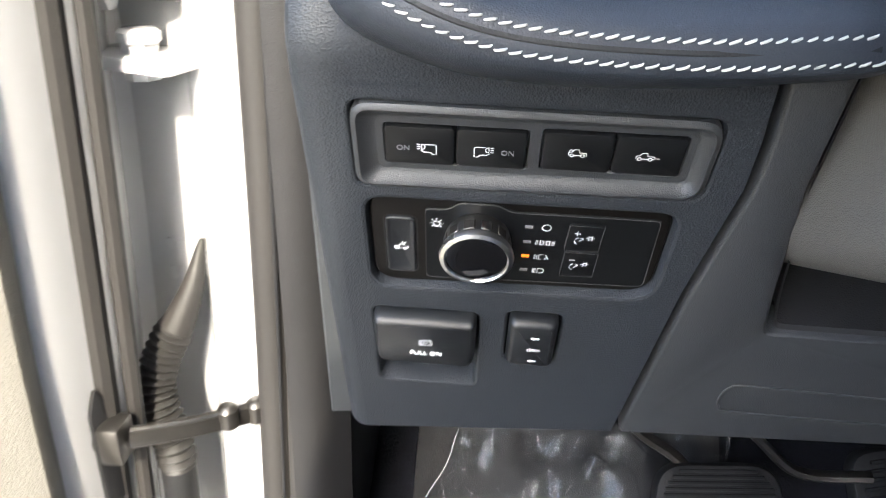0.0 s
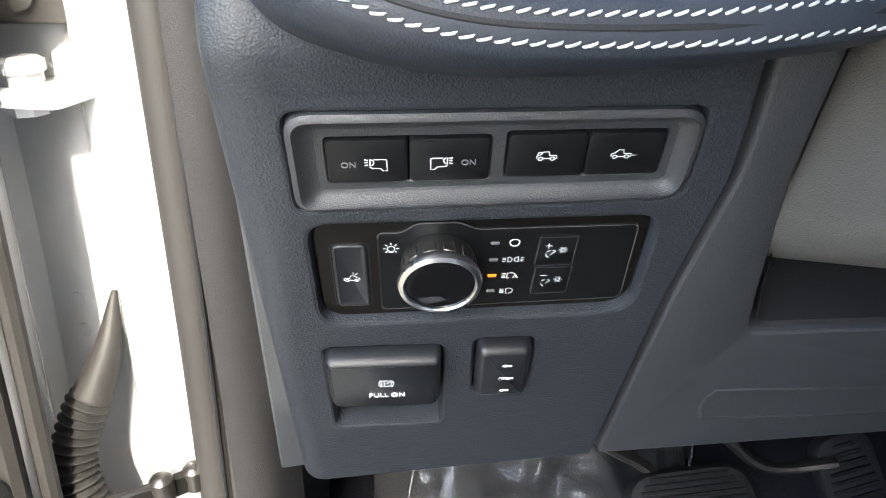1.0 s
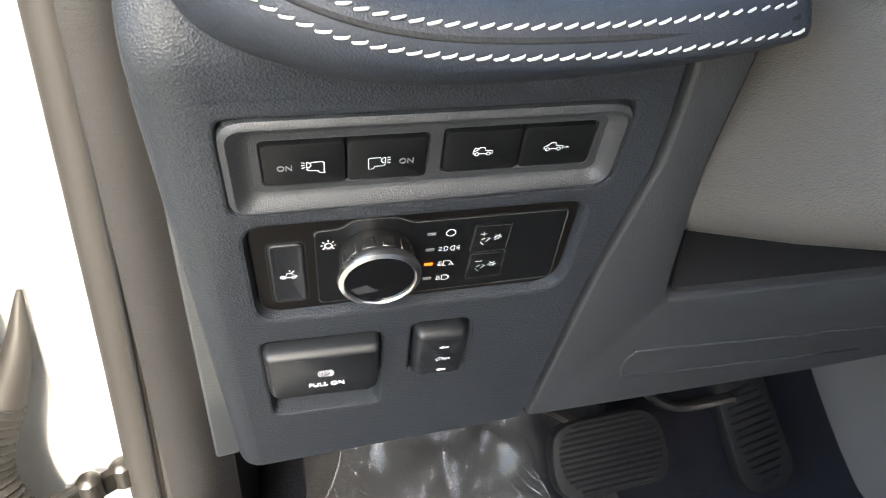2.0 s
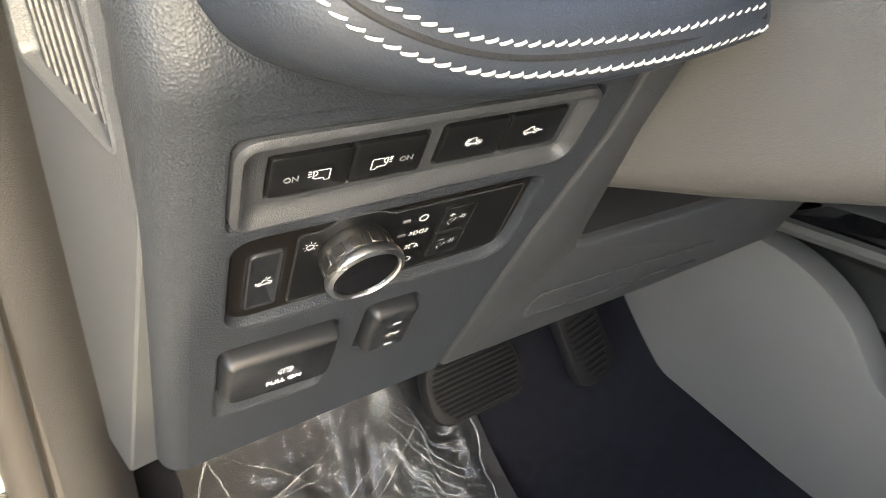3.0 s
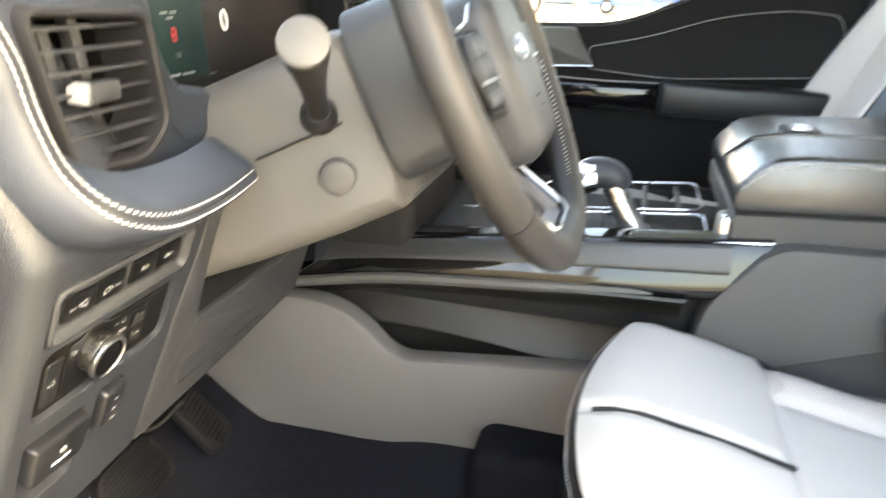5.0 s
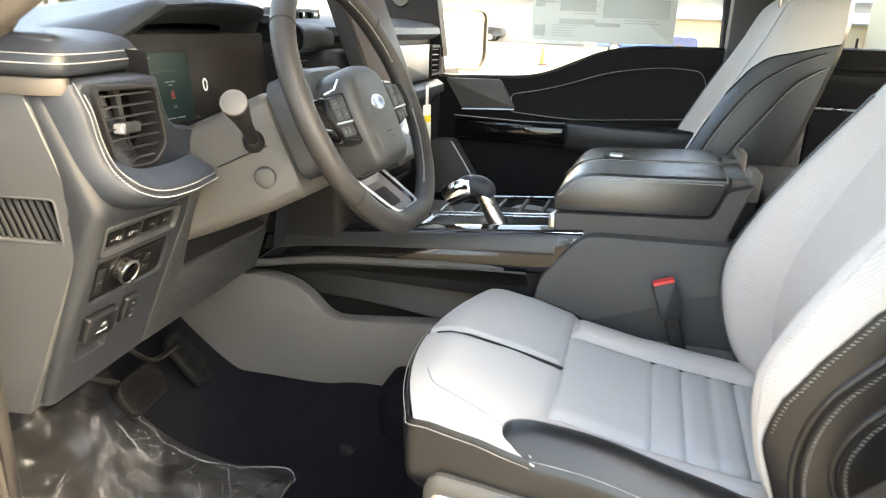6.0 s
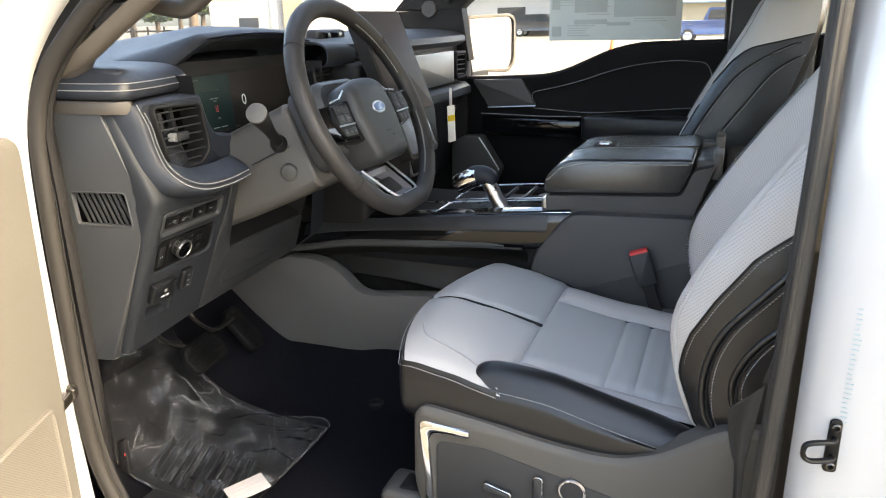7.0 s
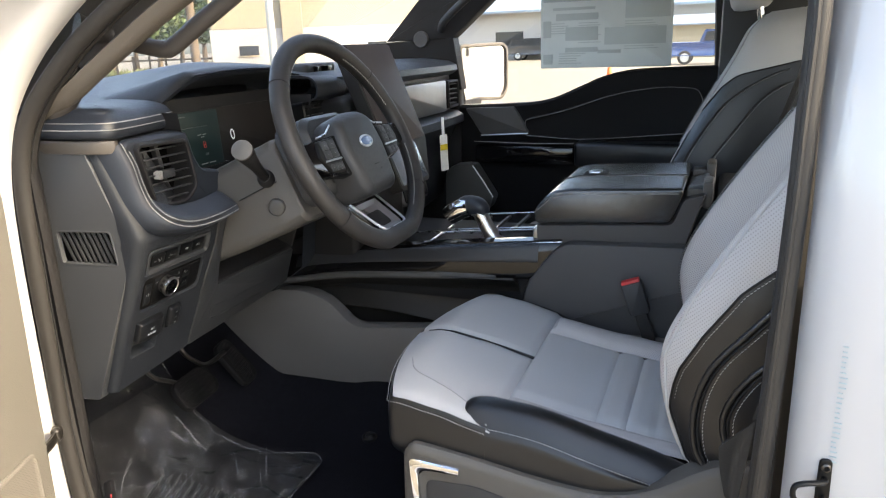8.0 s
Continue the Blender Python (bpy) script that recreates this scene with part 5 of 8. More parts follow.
# milk-white edge lines put fold highlights into the film's colour, over a faint haze
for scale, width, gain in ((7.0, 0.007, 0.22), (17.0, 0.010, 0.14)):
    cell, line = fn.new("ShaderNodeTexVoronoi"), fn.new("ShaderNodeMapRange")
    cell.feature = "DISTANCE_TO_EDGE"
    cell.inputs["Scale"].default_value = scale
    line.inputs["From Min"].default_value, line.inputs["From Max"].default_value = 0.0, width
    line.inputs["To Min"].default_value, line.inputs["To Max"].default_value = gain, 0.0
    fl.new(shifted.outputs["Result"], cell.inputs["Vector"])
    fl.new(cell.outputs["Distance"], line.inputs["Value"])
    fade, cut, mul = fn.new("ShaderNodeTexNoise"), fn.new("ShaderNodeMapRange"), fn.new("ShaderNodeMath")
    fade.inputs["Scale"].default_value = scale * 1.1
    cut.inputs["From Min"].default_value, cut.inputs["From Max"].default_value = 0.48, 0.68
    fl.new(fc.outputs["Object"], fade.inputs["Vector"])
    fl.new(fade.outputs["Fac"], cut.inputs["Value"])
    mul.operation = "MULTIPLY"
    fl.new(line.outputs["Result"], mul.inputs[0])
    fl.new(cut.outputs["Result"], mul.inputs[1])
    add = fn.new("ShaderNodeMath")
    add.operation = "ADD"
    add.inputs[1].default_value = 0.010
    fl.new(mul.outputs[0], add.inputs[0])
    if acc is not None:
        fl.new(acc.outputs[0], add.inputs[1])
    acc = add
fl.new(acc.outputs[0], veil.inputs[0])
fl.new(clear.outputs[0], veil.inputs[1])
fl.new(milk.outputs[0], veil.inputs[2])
fl.new(veil.outputs[0], blend.inputs[1])
fl.new(sheen.outputs[0], blend.inputs[2])
fl.new(blend.outputs[0], fn["Material Output"].inputs[0])
film = thing("plastic_film", (0.15, 0.36, 0.68), "crumpled clear plastic film lying on the mat", "plastic film")
bm = bmesh.new()
NF = 150
left = spline([(0.10, 0.165, 0), (0.0, 0.22, 0), (-0.035, 0.34, 0), (-0.025, 0.46, 0), (0.03, 0.58, 0)], 40)
right = spline([(0.17, 0.172, 0), (0.288, 0.186, 0), (0.255, 0.30, 0), (0.250, 0.41, 0), (0.285, 0.58, 0)], 40)


def film_z(p, edge_drop=1.0):
    """Height of the crumpled film over a place of the floor."""
    fold = 0.0
    for k, (ax, ay, ph, am) in enumerate(((0.9, 0.5, 0.3, 1.0), (-0.6, 1.0, 1.7, 0.8), (0.35, -1.0, 2.9, 0.9), (1.0, 0.1, 4.0, 0.6), (-0.9, 0.5, 5.1, 0.6))):
        w = noise.noise(Vector((p.x * 6 + k * 7.3, p.y * 6, 0.5 + k))) * 1.5
        q = (p.x * ax + p.y * ay) * (17 + 8 * k) + ph + w * 2.0
        fold += am * max(0.0, 1 - abs((q % 2.0) - 1.0) * 6.0) * (0.4 + 0.6 * noise.noise(p * 9 + Vector((k, 0, 0))))
    ridge = sum(am * (0.30 - min(0.30, abs(noise.noise(Vector((p.x * f * sx, p.y * f, f))) + 0.4 * noise.noise(p * f * 0.6)))) for f, sx, am in ((11.0, 1.5, 0.050), (24.0, 0.7, 0.024), (47.0, 1.3, 0.010)))
    lift = 0.008 + 0.010 * noise.noise(p * 7) + ridge + 0.005 * fold
    far = ((p.x - 0.165) ** 2 + (p.y - 0.490) ** 2) / 0.0016
    knot = 0.075 * math.exp(-far) * (0.75 + 0.5 * noise.noise(p * 34)) + 0.012 * math.exp(-far * 0.3) * noise.noise(p * 55)
    return floor_z(p.y) + 0.010 + max(0.002, lift) * (0.4 + 0.6 * edge_drop) + knot


grid = []
for a, b in zip(left, right):
    row = []
    for i in range(NF + 1):
        p = a.lerp(b, i / NF)
        row.append(Vector((p.x + 0.006 * noise.noise(p * 30), p.y + 0.006 * noise.noise(p * 27 + Vector((3, 0, 0))), film_z(p, min(i / NF, 1 - i / NF, 0.12) / 0.12))))
    grid.append(row)
bridge(bm, grid, closed=False)
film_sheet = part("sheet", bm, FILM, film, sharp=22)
# pale highlight lines painted along creases from the gathered corner and across the sheet
CREASE = bpy.data.materials.new("painted_crease_glint")
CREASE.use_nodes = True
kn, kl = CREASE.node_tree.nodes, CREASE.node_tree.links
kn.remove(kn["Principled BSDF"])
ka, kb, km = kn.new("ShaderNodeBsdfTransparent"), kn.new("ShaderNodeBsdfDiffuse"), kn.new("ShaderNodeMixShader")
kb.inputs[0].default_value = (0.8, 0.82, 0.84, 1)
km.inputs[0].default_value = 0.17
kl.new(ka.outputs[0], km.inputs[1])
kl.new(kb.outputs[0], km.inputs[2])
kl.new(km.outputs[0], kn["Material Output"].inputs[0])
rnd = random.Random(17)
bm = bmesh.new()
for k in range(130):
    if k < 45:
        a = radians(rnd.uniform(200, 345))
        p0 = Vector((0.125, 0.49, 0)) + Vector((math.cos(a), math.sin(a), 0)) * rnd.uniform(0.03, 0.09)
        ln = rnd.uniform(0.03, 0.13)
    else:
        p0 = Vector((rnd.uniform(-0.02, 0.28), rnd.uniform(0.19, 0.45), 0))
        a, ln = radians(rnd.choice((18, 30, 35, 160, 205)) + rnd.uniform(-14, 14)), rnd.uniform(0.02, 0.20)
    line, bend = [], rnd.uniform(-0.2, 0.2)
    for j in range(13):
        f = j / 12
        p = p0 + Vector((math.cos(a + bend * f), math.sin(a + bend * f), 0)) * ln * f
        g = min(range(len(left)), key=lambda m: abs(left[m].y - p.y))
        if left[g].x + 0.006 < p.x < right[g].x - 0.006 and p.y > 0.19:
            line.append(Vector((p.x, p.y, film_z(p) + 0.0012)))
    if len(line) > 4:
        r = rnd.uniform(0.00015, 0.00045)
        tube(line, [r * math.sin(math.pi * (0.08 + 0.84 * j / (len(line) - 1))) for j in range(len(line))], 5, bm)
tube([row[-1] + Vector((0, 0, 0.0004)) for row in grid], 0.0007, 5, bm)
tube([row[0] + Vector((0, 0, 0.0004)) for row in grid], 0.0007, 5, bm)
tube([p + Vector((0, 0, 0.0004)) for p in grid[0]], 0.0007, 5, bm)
tagged(part("creases", bm, CREASE, film_sheet, "painted crease highlights"), "highlights painted along the creases in clear plastic film", kind="stuff")
lbl = thing("paper_label", (0.09, 0.2, 0.69), "white paper label lying on the plastic film", "label")
LB = frame_of((0.016, 0.190, 0.6985), (0.85, -0.5, 0.03), (0.45, 0.85, 0.10))
paper = part("sheet", plate(LB, rrect(-0.038, -0.022, 0.034, 0.022, 0.002, 2), 0, 0.0012, 0.0003), material("white_paper", (0.52, 0.49, 0.47), 0.8, var=0.04), lbl)
for i in range(5):
    part("print_bar", plate(LB, rrect(-0.03, 0.016 - i * 0.009, 0.005 + 0.02 * ((i * 7) % 3) / 2, 0.0175 - i * 0.009, 0.0003, 1), 0.0013, 0.0016, 0.0001), material("faint_print", (0.5, 0.45, 0.42), 0.8), paper)
tag = thing("hanging_tag", (1.11, 0.19, 1.16), "white and yellow paper tag hanging from the dash", "tag")
TG = frame_of((1.10, 0.205, 1.20), (0.9, -0.3, 0), (0.08, 0, 1))
tg = part("card", plate(TG, rrect(-0.017, -0.055, 0.017, 0.05, 0.003, 2), -0.0008, 0.0, 0.0002), material("tag_paper", (0.75, 0.75, 0.72), 0.8), tag)
part("yellow_band", plate(TG, rrect(-0.0165, 0.005, 0.0165, 0.022, 0.001, 1), 0.0, 0.0006, 0.0002), material("yellow_print", (0.75, 0.55, 0.03), 0.7), tg, "yellow band")
part("strap", plate(TG, rrect(-0.006, 0.05, 0.006, 0.10, 0.002, 2), -0.0008, 0.0, 0.0002), material("strap_paper", (0.7, 0.7, 0.7), 0.7), tg)

# ---- seats ----
def lerp_table(table, v):
    for (a, fa), (b, fb) in zip(table, table[1:]):
        if v <= b or b == table[-1][0]:
            s = min(1, max(0, (v - a) / (b - a)))
            s2 = s * s * (3 - 2 * s) * 0.4 + s * 0.6
            return fa + (fb - fa) * s2
    return table[-1][1]


SPINE = [(-0.62, 0.915), (-0.50, 0.928), (-0.40, 0.940), (-0.27, 0.962), (-0.18, 0.984), (-0.10, 0.997), (-0.02, 0.994)]


DARK_SEAM = material("dark_grey_seam", (0.26, 0.26, 0.26), 0.8, var=0.05)
GREY_THREAD = material("pale_grey_thread", (0.36, 0.36, 0.36), 0.8, var=0.05)


def spline2(pts, n):
    return [(p.x, p.y) for p in spline([(x, y, 0) for x, y in pts], n)]


def front_y(x):
    return -0.056 - 0.97 * (x - 0.29) ** 2


def seat_z(x, y):
    xr = abs(x - 0.29)
    z = lerp_table(SPINE, y)
    d = front_y(x) - y
    drop = 0.010 * (1 - max(0, d) / 0.075) ** 2.2 if d < 0.075 else 0.0
    if y > -0.27:
        z -= max(drop, 0.006 * max(0, (xr - 0.185) / 0.059) ** 2.2)
    else:
        k = max(0.0, min(1.0, (x - 0.425) / 0.107))
        z += 0.012 * math.sin(math.pi * min(1.0, k * 1.15)) - 0.024 * k ** 2.5
    return z


def cushion_piece(x0, x1, y0, y1, nx=14, ny=18, sew=0.007, seams=(), front=False):
    """A sewn piece of the cushion: a patch that dips at its seams."""
    bm = bmesh.new()
    rows = []
    for j in range(ny + 1):
        ring = []
        for i in range(nx + 1):
            x = x0 + (x1 - x0) * i / nx
            ya, yb = y0, (front_y(x) if front else y1)
            y = ya + (yb - ya) * j / ny
            z = seat_z(x, y)
            e = min(x - x0, x1 - x, y - ya, (yb - y) if not front else 1)
            z += 0.0025 - sew * max(0.0, 1 - e / 0.009) ** 2
            for s in seams:
                z -= 0.0055 * max(0.0, 1 - abs(y - s) / 0.010) ** 2
            ring.append(Vector((x, y, z)))
        rows.append(ring)
    bridge(bm, rows, closed=False)
    return bm


def build_seat(name, label, wing=False):
    seat = thing(name, (0.29, -0.35, 0.66), label, "car seat", "front seats")
    # cushion top
    part("cushion_front", cushion_piece(0.046, 0.300, -0.268, 0, 22, 26, front=True), SEAT_GREY, seat, "light grey front of the cushion, split in two")
    part("cushion_front", cushion_piece(0.300, 0.534, -0.268, 0, 22, 26, front=True), SEAT_GREY, seat)
    part("cushion_centre", cushion_piece(0.150, 0.425, -0.57, -0.268, 20, 60, seams=(-0.405, -0.450, -0.492, -0.53)), SEAT_GREY, seat, "light grey centre with three pleats")
    part("cushion_strip", cushion_piece(0.425, 0.532, -0.57, -0.268, 12, 24), SEAT_PERF, seat, "perforated grey side strip")
    part("cushion_strip", cushion_piece(0.115, 0.150, -0.57, -0.268, 6, 24), SEAT_PERF, seat)
    part("gap", tube([Vector((0.300, y, seat_z(0.3, y) - 0.002)) for y in (-0.27, -0.22, -0.17, -0.12, -0.09, -0.07)], 0.0028, 6), BLACK, seat)
    lobe = [Vector((x, y, seat_z(x, y) + 0.003)) for x, y in spline2([(0.163, -0.096), (0.126, -0.119), (0.105, -0.169), (0.076, -0.233), (0.051, -0.262)], 10)]
    border = part("lobe_seam", tube([p - Vector((0, 0, 0.0006)) for p in lobe], 0.0011, 6), DARK_SEAM, seat)
    part("stitching", stitches([p + Vector((0.004, 0.002, 0.0002)) for p in lobe], (0, 0, 1), 0.005, 0.0036, 0.0005), GREY_THREAD, border, "pale grey stitching")
    # front and side skirt under the piping
    rows, pipe = [], []
    pts = [(0.050, -0.262), (0.049, -0.23), (0.049, -0.20), (0.049, -0.165), (0.049, -0.135)] + [(x, front_y(x)) for x in (0.052, 0.07, 0.10, 0.15, 0.21, 0.29, 0.37, 0.43, 0.48, 0.51, 0.528)] + [(0.531, -0.135), (0.531, -0.165), (0.531, -0.20), (0.531, -0.26), (0.531, -0.32), (0.531, -0.40), (0.531, -0.48), (0.531, -0.56)]
    for x, y in pts:
        out = Vector((x - 0.29, (y + 0.35) * 0.8, 0)).normalized()
        p = Vector((x, y, seat_z(min(max(x, 0.0475), 0.5325), y) - 0.001))
        pipe.append(p + out * 0.003)
        rows.append([p, p + out * 0.003 - Vector((0, 0, 0.010)), p + out * 0.005 - Vector((0, 0, 0.045)), p + out * 0.001 - Vector((0, 0, 0.085)), p - out * 0.03 - Vector((0, 0, 0.115))])
    skirt = part("front_skirt", surf(rows, 4, 5, 0.003), SEAT_BLACK, seat, "black vinyl skirt with white stitched edge")
    part("stitching", stitches([p + Vector((0, 0, -0.006)) + (p - Vector((0.29, -0.35, p.z))).normalized() * 0.0055 for p in spline(pipe, 8)], (-0.3, 0.6, 0.5), 0.0052, 0.0034, 0.00048), GREY_THREAD, skirt)
    # outer side bolsters
    for s in (-1,):
        rows, st = [], []
        for y, zt, zb, bul in ((-0.206, 0.950, 0.895, 0.1), (-0.216, 0.975, 0.880, 0.8), (-0.245, 0.987, 0.872, 1.0), (-0.30, 0.985, 0.870, 1.0), (-0.35, 0.978, 0.868, 1.0), (-0.42, 0.960, 0.862, 1.0), (-0.50, 0.940, 0.862, 0.9), (-0.555, 0.924, 0.868, 0.6), (-0.572, 0.905, 0.88, 0.0)):
            b = max(bul, 0.05)
            xs = [(0.118, zt - 0.034 * b - 0.004), (0.108, zt - 0.012 * b), (0.088, zt), (0.066, zt - 0.006), (0.050, zt - 0.030 * b), (0.043, (zt + zb) / 2 + 0.008), (0.045, zb + 0.012), (0.060, zb)]
            c = Vector((0.08, 0, (zt + zb) / 2))
            row = []
            for x, z in xs:
                p = Vector((x, 0, z))
                p = c + (p - c) * (0.35 + 0.65 * min(1, bul + 0.1))
                row.append(Vector((p.x if s < 0 else 0.58 - p.x, y, p.z)))
            rows.append(row)
            st.append(row[4] + Vector((s * 0.0012, 0, 0.001)))
        b = part("side_bolster", surf(rows, 4, 6, 0.003), SEAT_BLACK, seat, "black vinyl bolster with white stitching")
        if s < 0:
            part("stitching", stitches([q + Vector((0, 0, -0.002)) for q in spline(st[1:-1], 8)], (-1, 0, 0.5), 0.0052, 0.0034, 0.00048), GREY_THREAD, b)
    # backrest: one family of cross-sections, cut into its sewn panels
    levels = [(0.89, -0.600, 0.015, 0.90), (0.95, -0.583, 0.050, 0.98), (1.02, -0.573, 0.066, 1.0), (1.10, -0.574, 0.074, 1.0), (1.18, -0.598, 0.066, 1.0), (1.28, -0.645, 0.052, 0.98), (1.38, -0.698, 0.036, 0.94), (1.445, -0.730, 0.024, 0.90), (1.500, -0.757, 0.016, 0.80), (1.528, -0.785, 0.004, 0.62)]
    cuts = {"back_insert": [(0.128, 0.0), (0.064, -0.005), (0.0, -0.006), (-0.064, -0.005), (-0.128, 0.0)],
            "bolster_face": [(-0.128, 0.0), (-0.152, 0.30), (-0.180, 0.84), (-0.200, 1.0), (-0.216, 0.94)],
            "bolster_face.r": [(0.216, 0.94), (0.200, 1.0), (0.180, 0.84), (0.152, 0.30), (0.128, 0.0)],
            "back_side": [(-0.216, 0.94), (-0.226, 0.78), (-0.236, 0.5), (-0.243, -0.1), (-0.247, -1.3), (-0.240, -2.6)],
            "back_side.r": [(0.240, -2.6), (0.247, -1.3), (0.243, -0.1), (0.236, 0.5), (0.226, 0.78), (0.216, 0.94)],
            "back_shell": [(-0.240, -2.6), (-0.20, -2.95), (-0.10, -3.05), (0.0, -3.07), (0.10, -3.05), (0.20, -2.95), (0.240, -2.6)]}

    def deep(z):
        """Depth of the backrest behind its face, less towards the top."""
        return 0.055 * lerp1(((1.05, 1.05), (1.25, 1.0), (1.42, 0.87), (1.53, 0.66)), z)

    def at(lv, q):
        z, y, b, w = lv
        x, d = q
        dy = b * d if d >= 0 else (d * deep(z) if d < -0.05 else d)
        if abs(x) <= 0.128 and d > -0.05:
            dy = d
        return Vector((0.29 + x * w, y + dy - max(0, z - 1.5) * 0.1, z))
    def side_x(y, z):
        """Half width of the black side at a place seen from beside it."""
        for a, b in zip(levels, levels[1:]):
            if a[0] <= z <= b[0]:
                k = (z - a[0]) / (b[0] - a[0])
                y0, bb = a[1] + (b[1] - a[1]) * k, a[2] + (b[2] - a[2]) * k
                ds = [(d * bb if d >= 0 else d * deep(z), -x) for x, d in cuts["back_side"]]
                for (d0, x0), (d1, x1) in zip(ds, ds[1:]):
                    if d1 <= y - y0 <= d0:
                        return x0 + (x1 - x0) * (y - y0 - d0) / (d1 - d0)
        return 0.24
    fine = [tuple(v) for v in spline([Vector(lv) for lv in levels], 8)]

    def side_spot(z, f, sg):
        """A place on a side of the backrest: height z, f from its ridge (0) to its rear (1)."""
        k = next((n for n in range(len(fine) - 1) if z <= fine[n + 1][0] + 1e-6), len(fine) - 2)
        a, c2 = fine[k], fine[k + 1]
        u = min(1.0, max(0.0, (z - a[0]) / (c2[0] - a[0])))
        y0, bb, wd = (a[n] + (c2[n] - a[n]) * u for n in (1, 2, 3))
        pts = spline([(x, d * bb if d >= 0 else d * deep(z), 0) for x, d in cuts["back_side"]], 4)
        g = f * (len(pts) - 1)
        m = min(int(g), len(pts) - 2)
        p = pts[m].lerp(pts[m + 1], g - m)
        return Vector((0.29 + sg * p.x * wd, y0 + p.y - max(0, z - 1.5) * 0.1, z))

    def border(f):
        """Height at which the black side gives way to the grey shoulder."""
        return lerp1(((0.0, 1.325), (0.15, 1.345), (0.3, 1.372), (0.6, 1.398), (1.0, 1.414)), f)
    for nm, q in cuts.items():
        base = nm.split(".")[0]
        low = [lv for lv in levels if lv[0] <= 1.39]
        high = [lv for lv in levels if lv[0] >= 1.37]
        mat = {"back_insert": SEAT_PERF_BACK, "bolster_face": SEAT_PERF_BACK}.get(base, SEAT_BLACK)
        if wing and nm == "back_side":
            # the grey facing wraps over the ridge; the black wing ends along a slanting seam
            seam_y = [(0.89, -0.46), (0.965, -0.522), (1.0, -0.516), (1.03, -0.5145), (1.06, -0.518), (1.087, -0.525), (1.137, -0.551), (1.20, -0.593), (1.235, -0.632), (1.30, -0.69), (1.40, -0.78)]
            grey, wing_rows, edge = [], [], []
            for i in range(41):
                z = 0.89 + (1.38 - 0.89) * i / 40
                k = next(n for n in range(len(levels) - 1) if z <= levels[n + 1][0] + 1e-6)
                a, c2 = levels[k], levels[k + 1]
                u = (z - a[0]) / (c2[0] - a[0])
                y0, bb, wd = (a[n] + (c2[n] - a[n]) * u for n in (1, 2, 3))
                front, rear = y0 + 0.94 * bb - 0.0005, y0 - 2.6 * deep(z) + 0.0005
                cut = max(rear + 0.002, min(front - 0.004, lerp1(seam_y, z)))
                spot = lambda y: Vector((0.29 - side_x(y, z) * wd, y, z))
                grey.append([spot(front + (cut - front) * j / 8) for j in range(9)])
                wing_rows.append([spot(cut + (rear - cut) * j / 12) for j in range(13)])
                if cut > rear + 0.004:
                    edge.append(spot(cut))
            part("bolster_face", surf(grey, 1, 1, 0.002), SEAT_PERF_SIDE, seat)
            part("ridge_seam", tube([r[0] for r in grey], 0.0022, 8), SEAT_GREY, seat)
            ob = part("back_side", surf(wing_rows, 1, 1, 0.002), SEAT_BLACK, seat, "black vinyl side with curved stitching")
            part("piping", tube([p + Vector((-0.0005, 0, 0)) for p in edge], 0.0015, 6), BLACK, ob)
            part("stitching", stitches([p + Vector((-0.0018, -0.005, -0.002)) for p in edge], (-1, 0, 0), 0.0052, 0.0034, 0.00048), GREY_THREAD, ob)
        elif base == "back_side":
            sg = -1 if nm == "back_side" else 1
            ob = part(base, surf([[side_spot(0.89 + (border(j / 16) - 0.89) * i / 36, j / 16, -sg) for j in range(17)] for i in range(37)], 1, 1, 0.002), mat, seat, "black vinyl side with curved stitching")
        else:
            ob = part(base, surf([[at(lv, p) for p in q] for lv in low], 4, 5, 0.002), mat, seat, {"back_insert": "perforated light grey backrest centre", "back_side": "black vinyl side with curved stitching"}.get(base, ""))
        if base == "back_side" and not (wing and nm == "back_side"):
            sg = -1 if nm == "back_side" else 1
            grey = part("shoulder", surf([[side_spot(border(j / 16) + (1.527 - border(j / 16)) * i / 14, j / 16, -sg) for j in range(17)] for i in range(15)], 1, 1, 0.002), SEAT_GREY, seat)
            edge = [side_spot(border(j / 24), j / 24, -sg) + Vector((sg * 0.001, 0, 0)) for j in range(25)]
            part("piping", tube(edge, 0.0018, 6), BLACK, grey)
            ridge = [side_spot(1.33 + 0.19 * i / 20, 0.04, -sg) + Vector((sg * 0.001, 0.0006, 0)) for i in range(21)]
            part("seam", tube(ridge, 0.0011, 6), DARK_SEAM, grey)
            part("stitching", stitches([p + Vector((sg * 0.002, -0.006, 0)) for p in ridge], (sg, 0.3, 0), 0.0052, 0.0034, 0.00048), GREY_THREAD, grey)
        else:
            part("shoulder", surf([[at(lv, p) for p in q] for lv in high], 4, 5, 0.002), SEAT_BLACK if base == "back_shell" else SEAT_GREY, seat)
        if nm == "bolster_face.r":
            welt = spline([at(lv, (0.209, 0.985)) for lv in low], 6)
            rim = part("welt", tube(welt, 0.0042, 8), SEAT_BLACK, seat, "black welt along the edge of the backrest")
            part("stitching", stitches([p + Vector((-0.006, 0.0022, 0)) for p in welt], (-0.3, 0.9, 0), 0.0052, 0.0034, 0.00048), GREY_THREAD, rim)
        if base == "back_side":
            ln = [at(lv, q[0] if nm == "back_side" else q[-1]) for lv in low if lv[0] < 1.32]
            sg = -1 if nm == "back_side" else 1
            if not (wing and sg < 0):
                part("stitching", stitches([p + Vector((sg * 0.004, 0.0012, 0)) for p in spline(ln, 8)], (sg * 0.6, 0.8, 0), 0.0052, 0.0034, 0.00048), GREY_THREAD, ob)
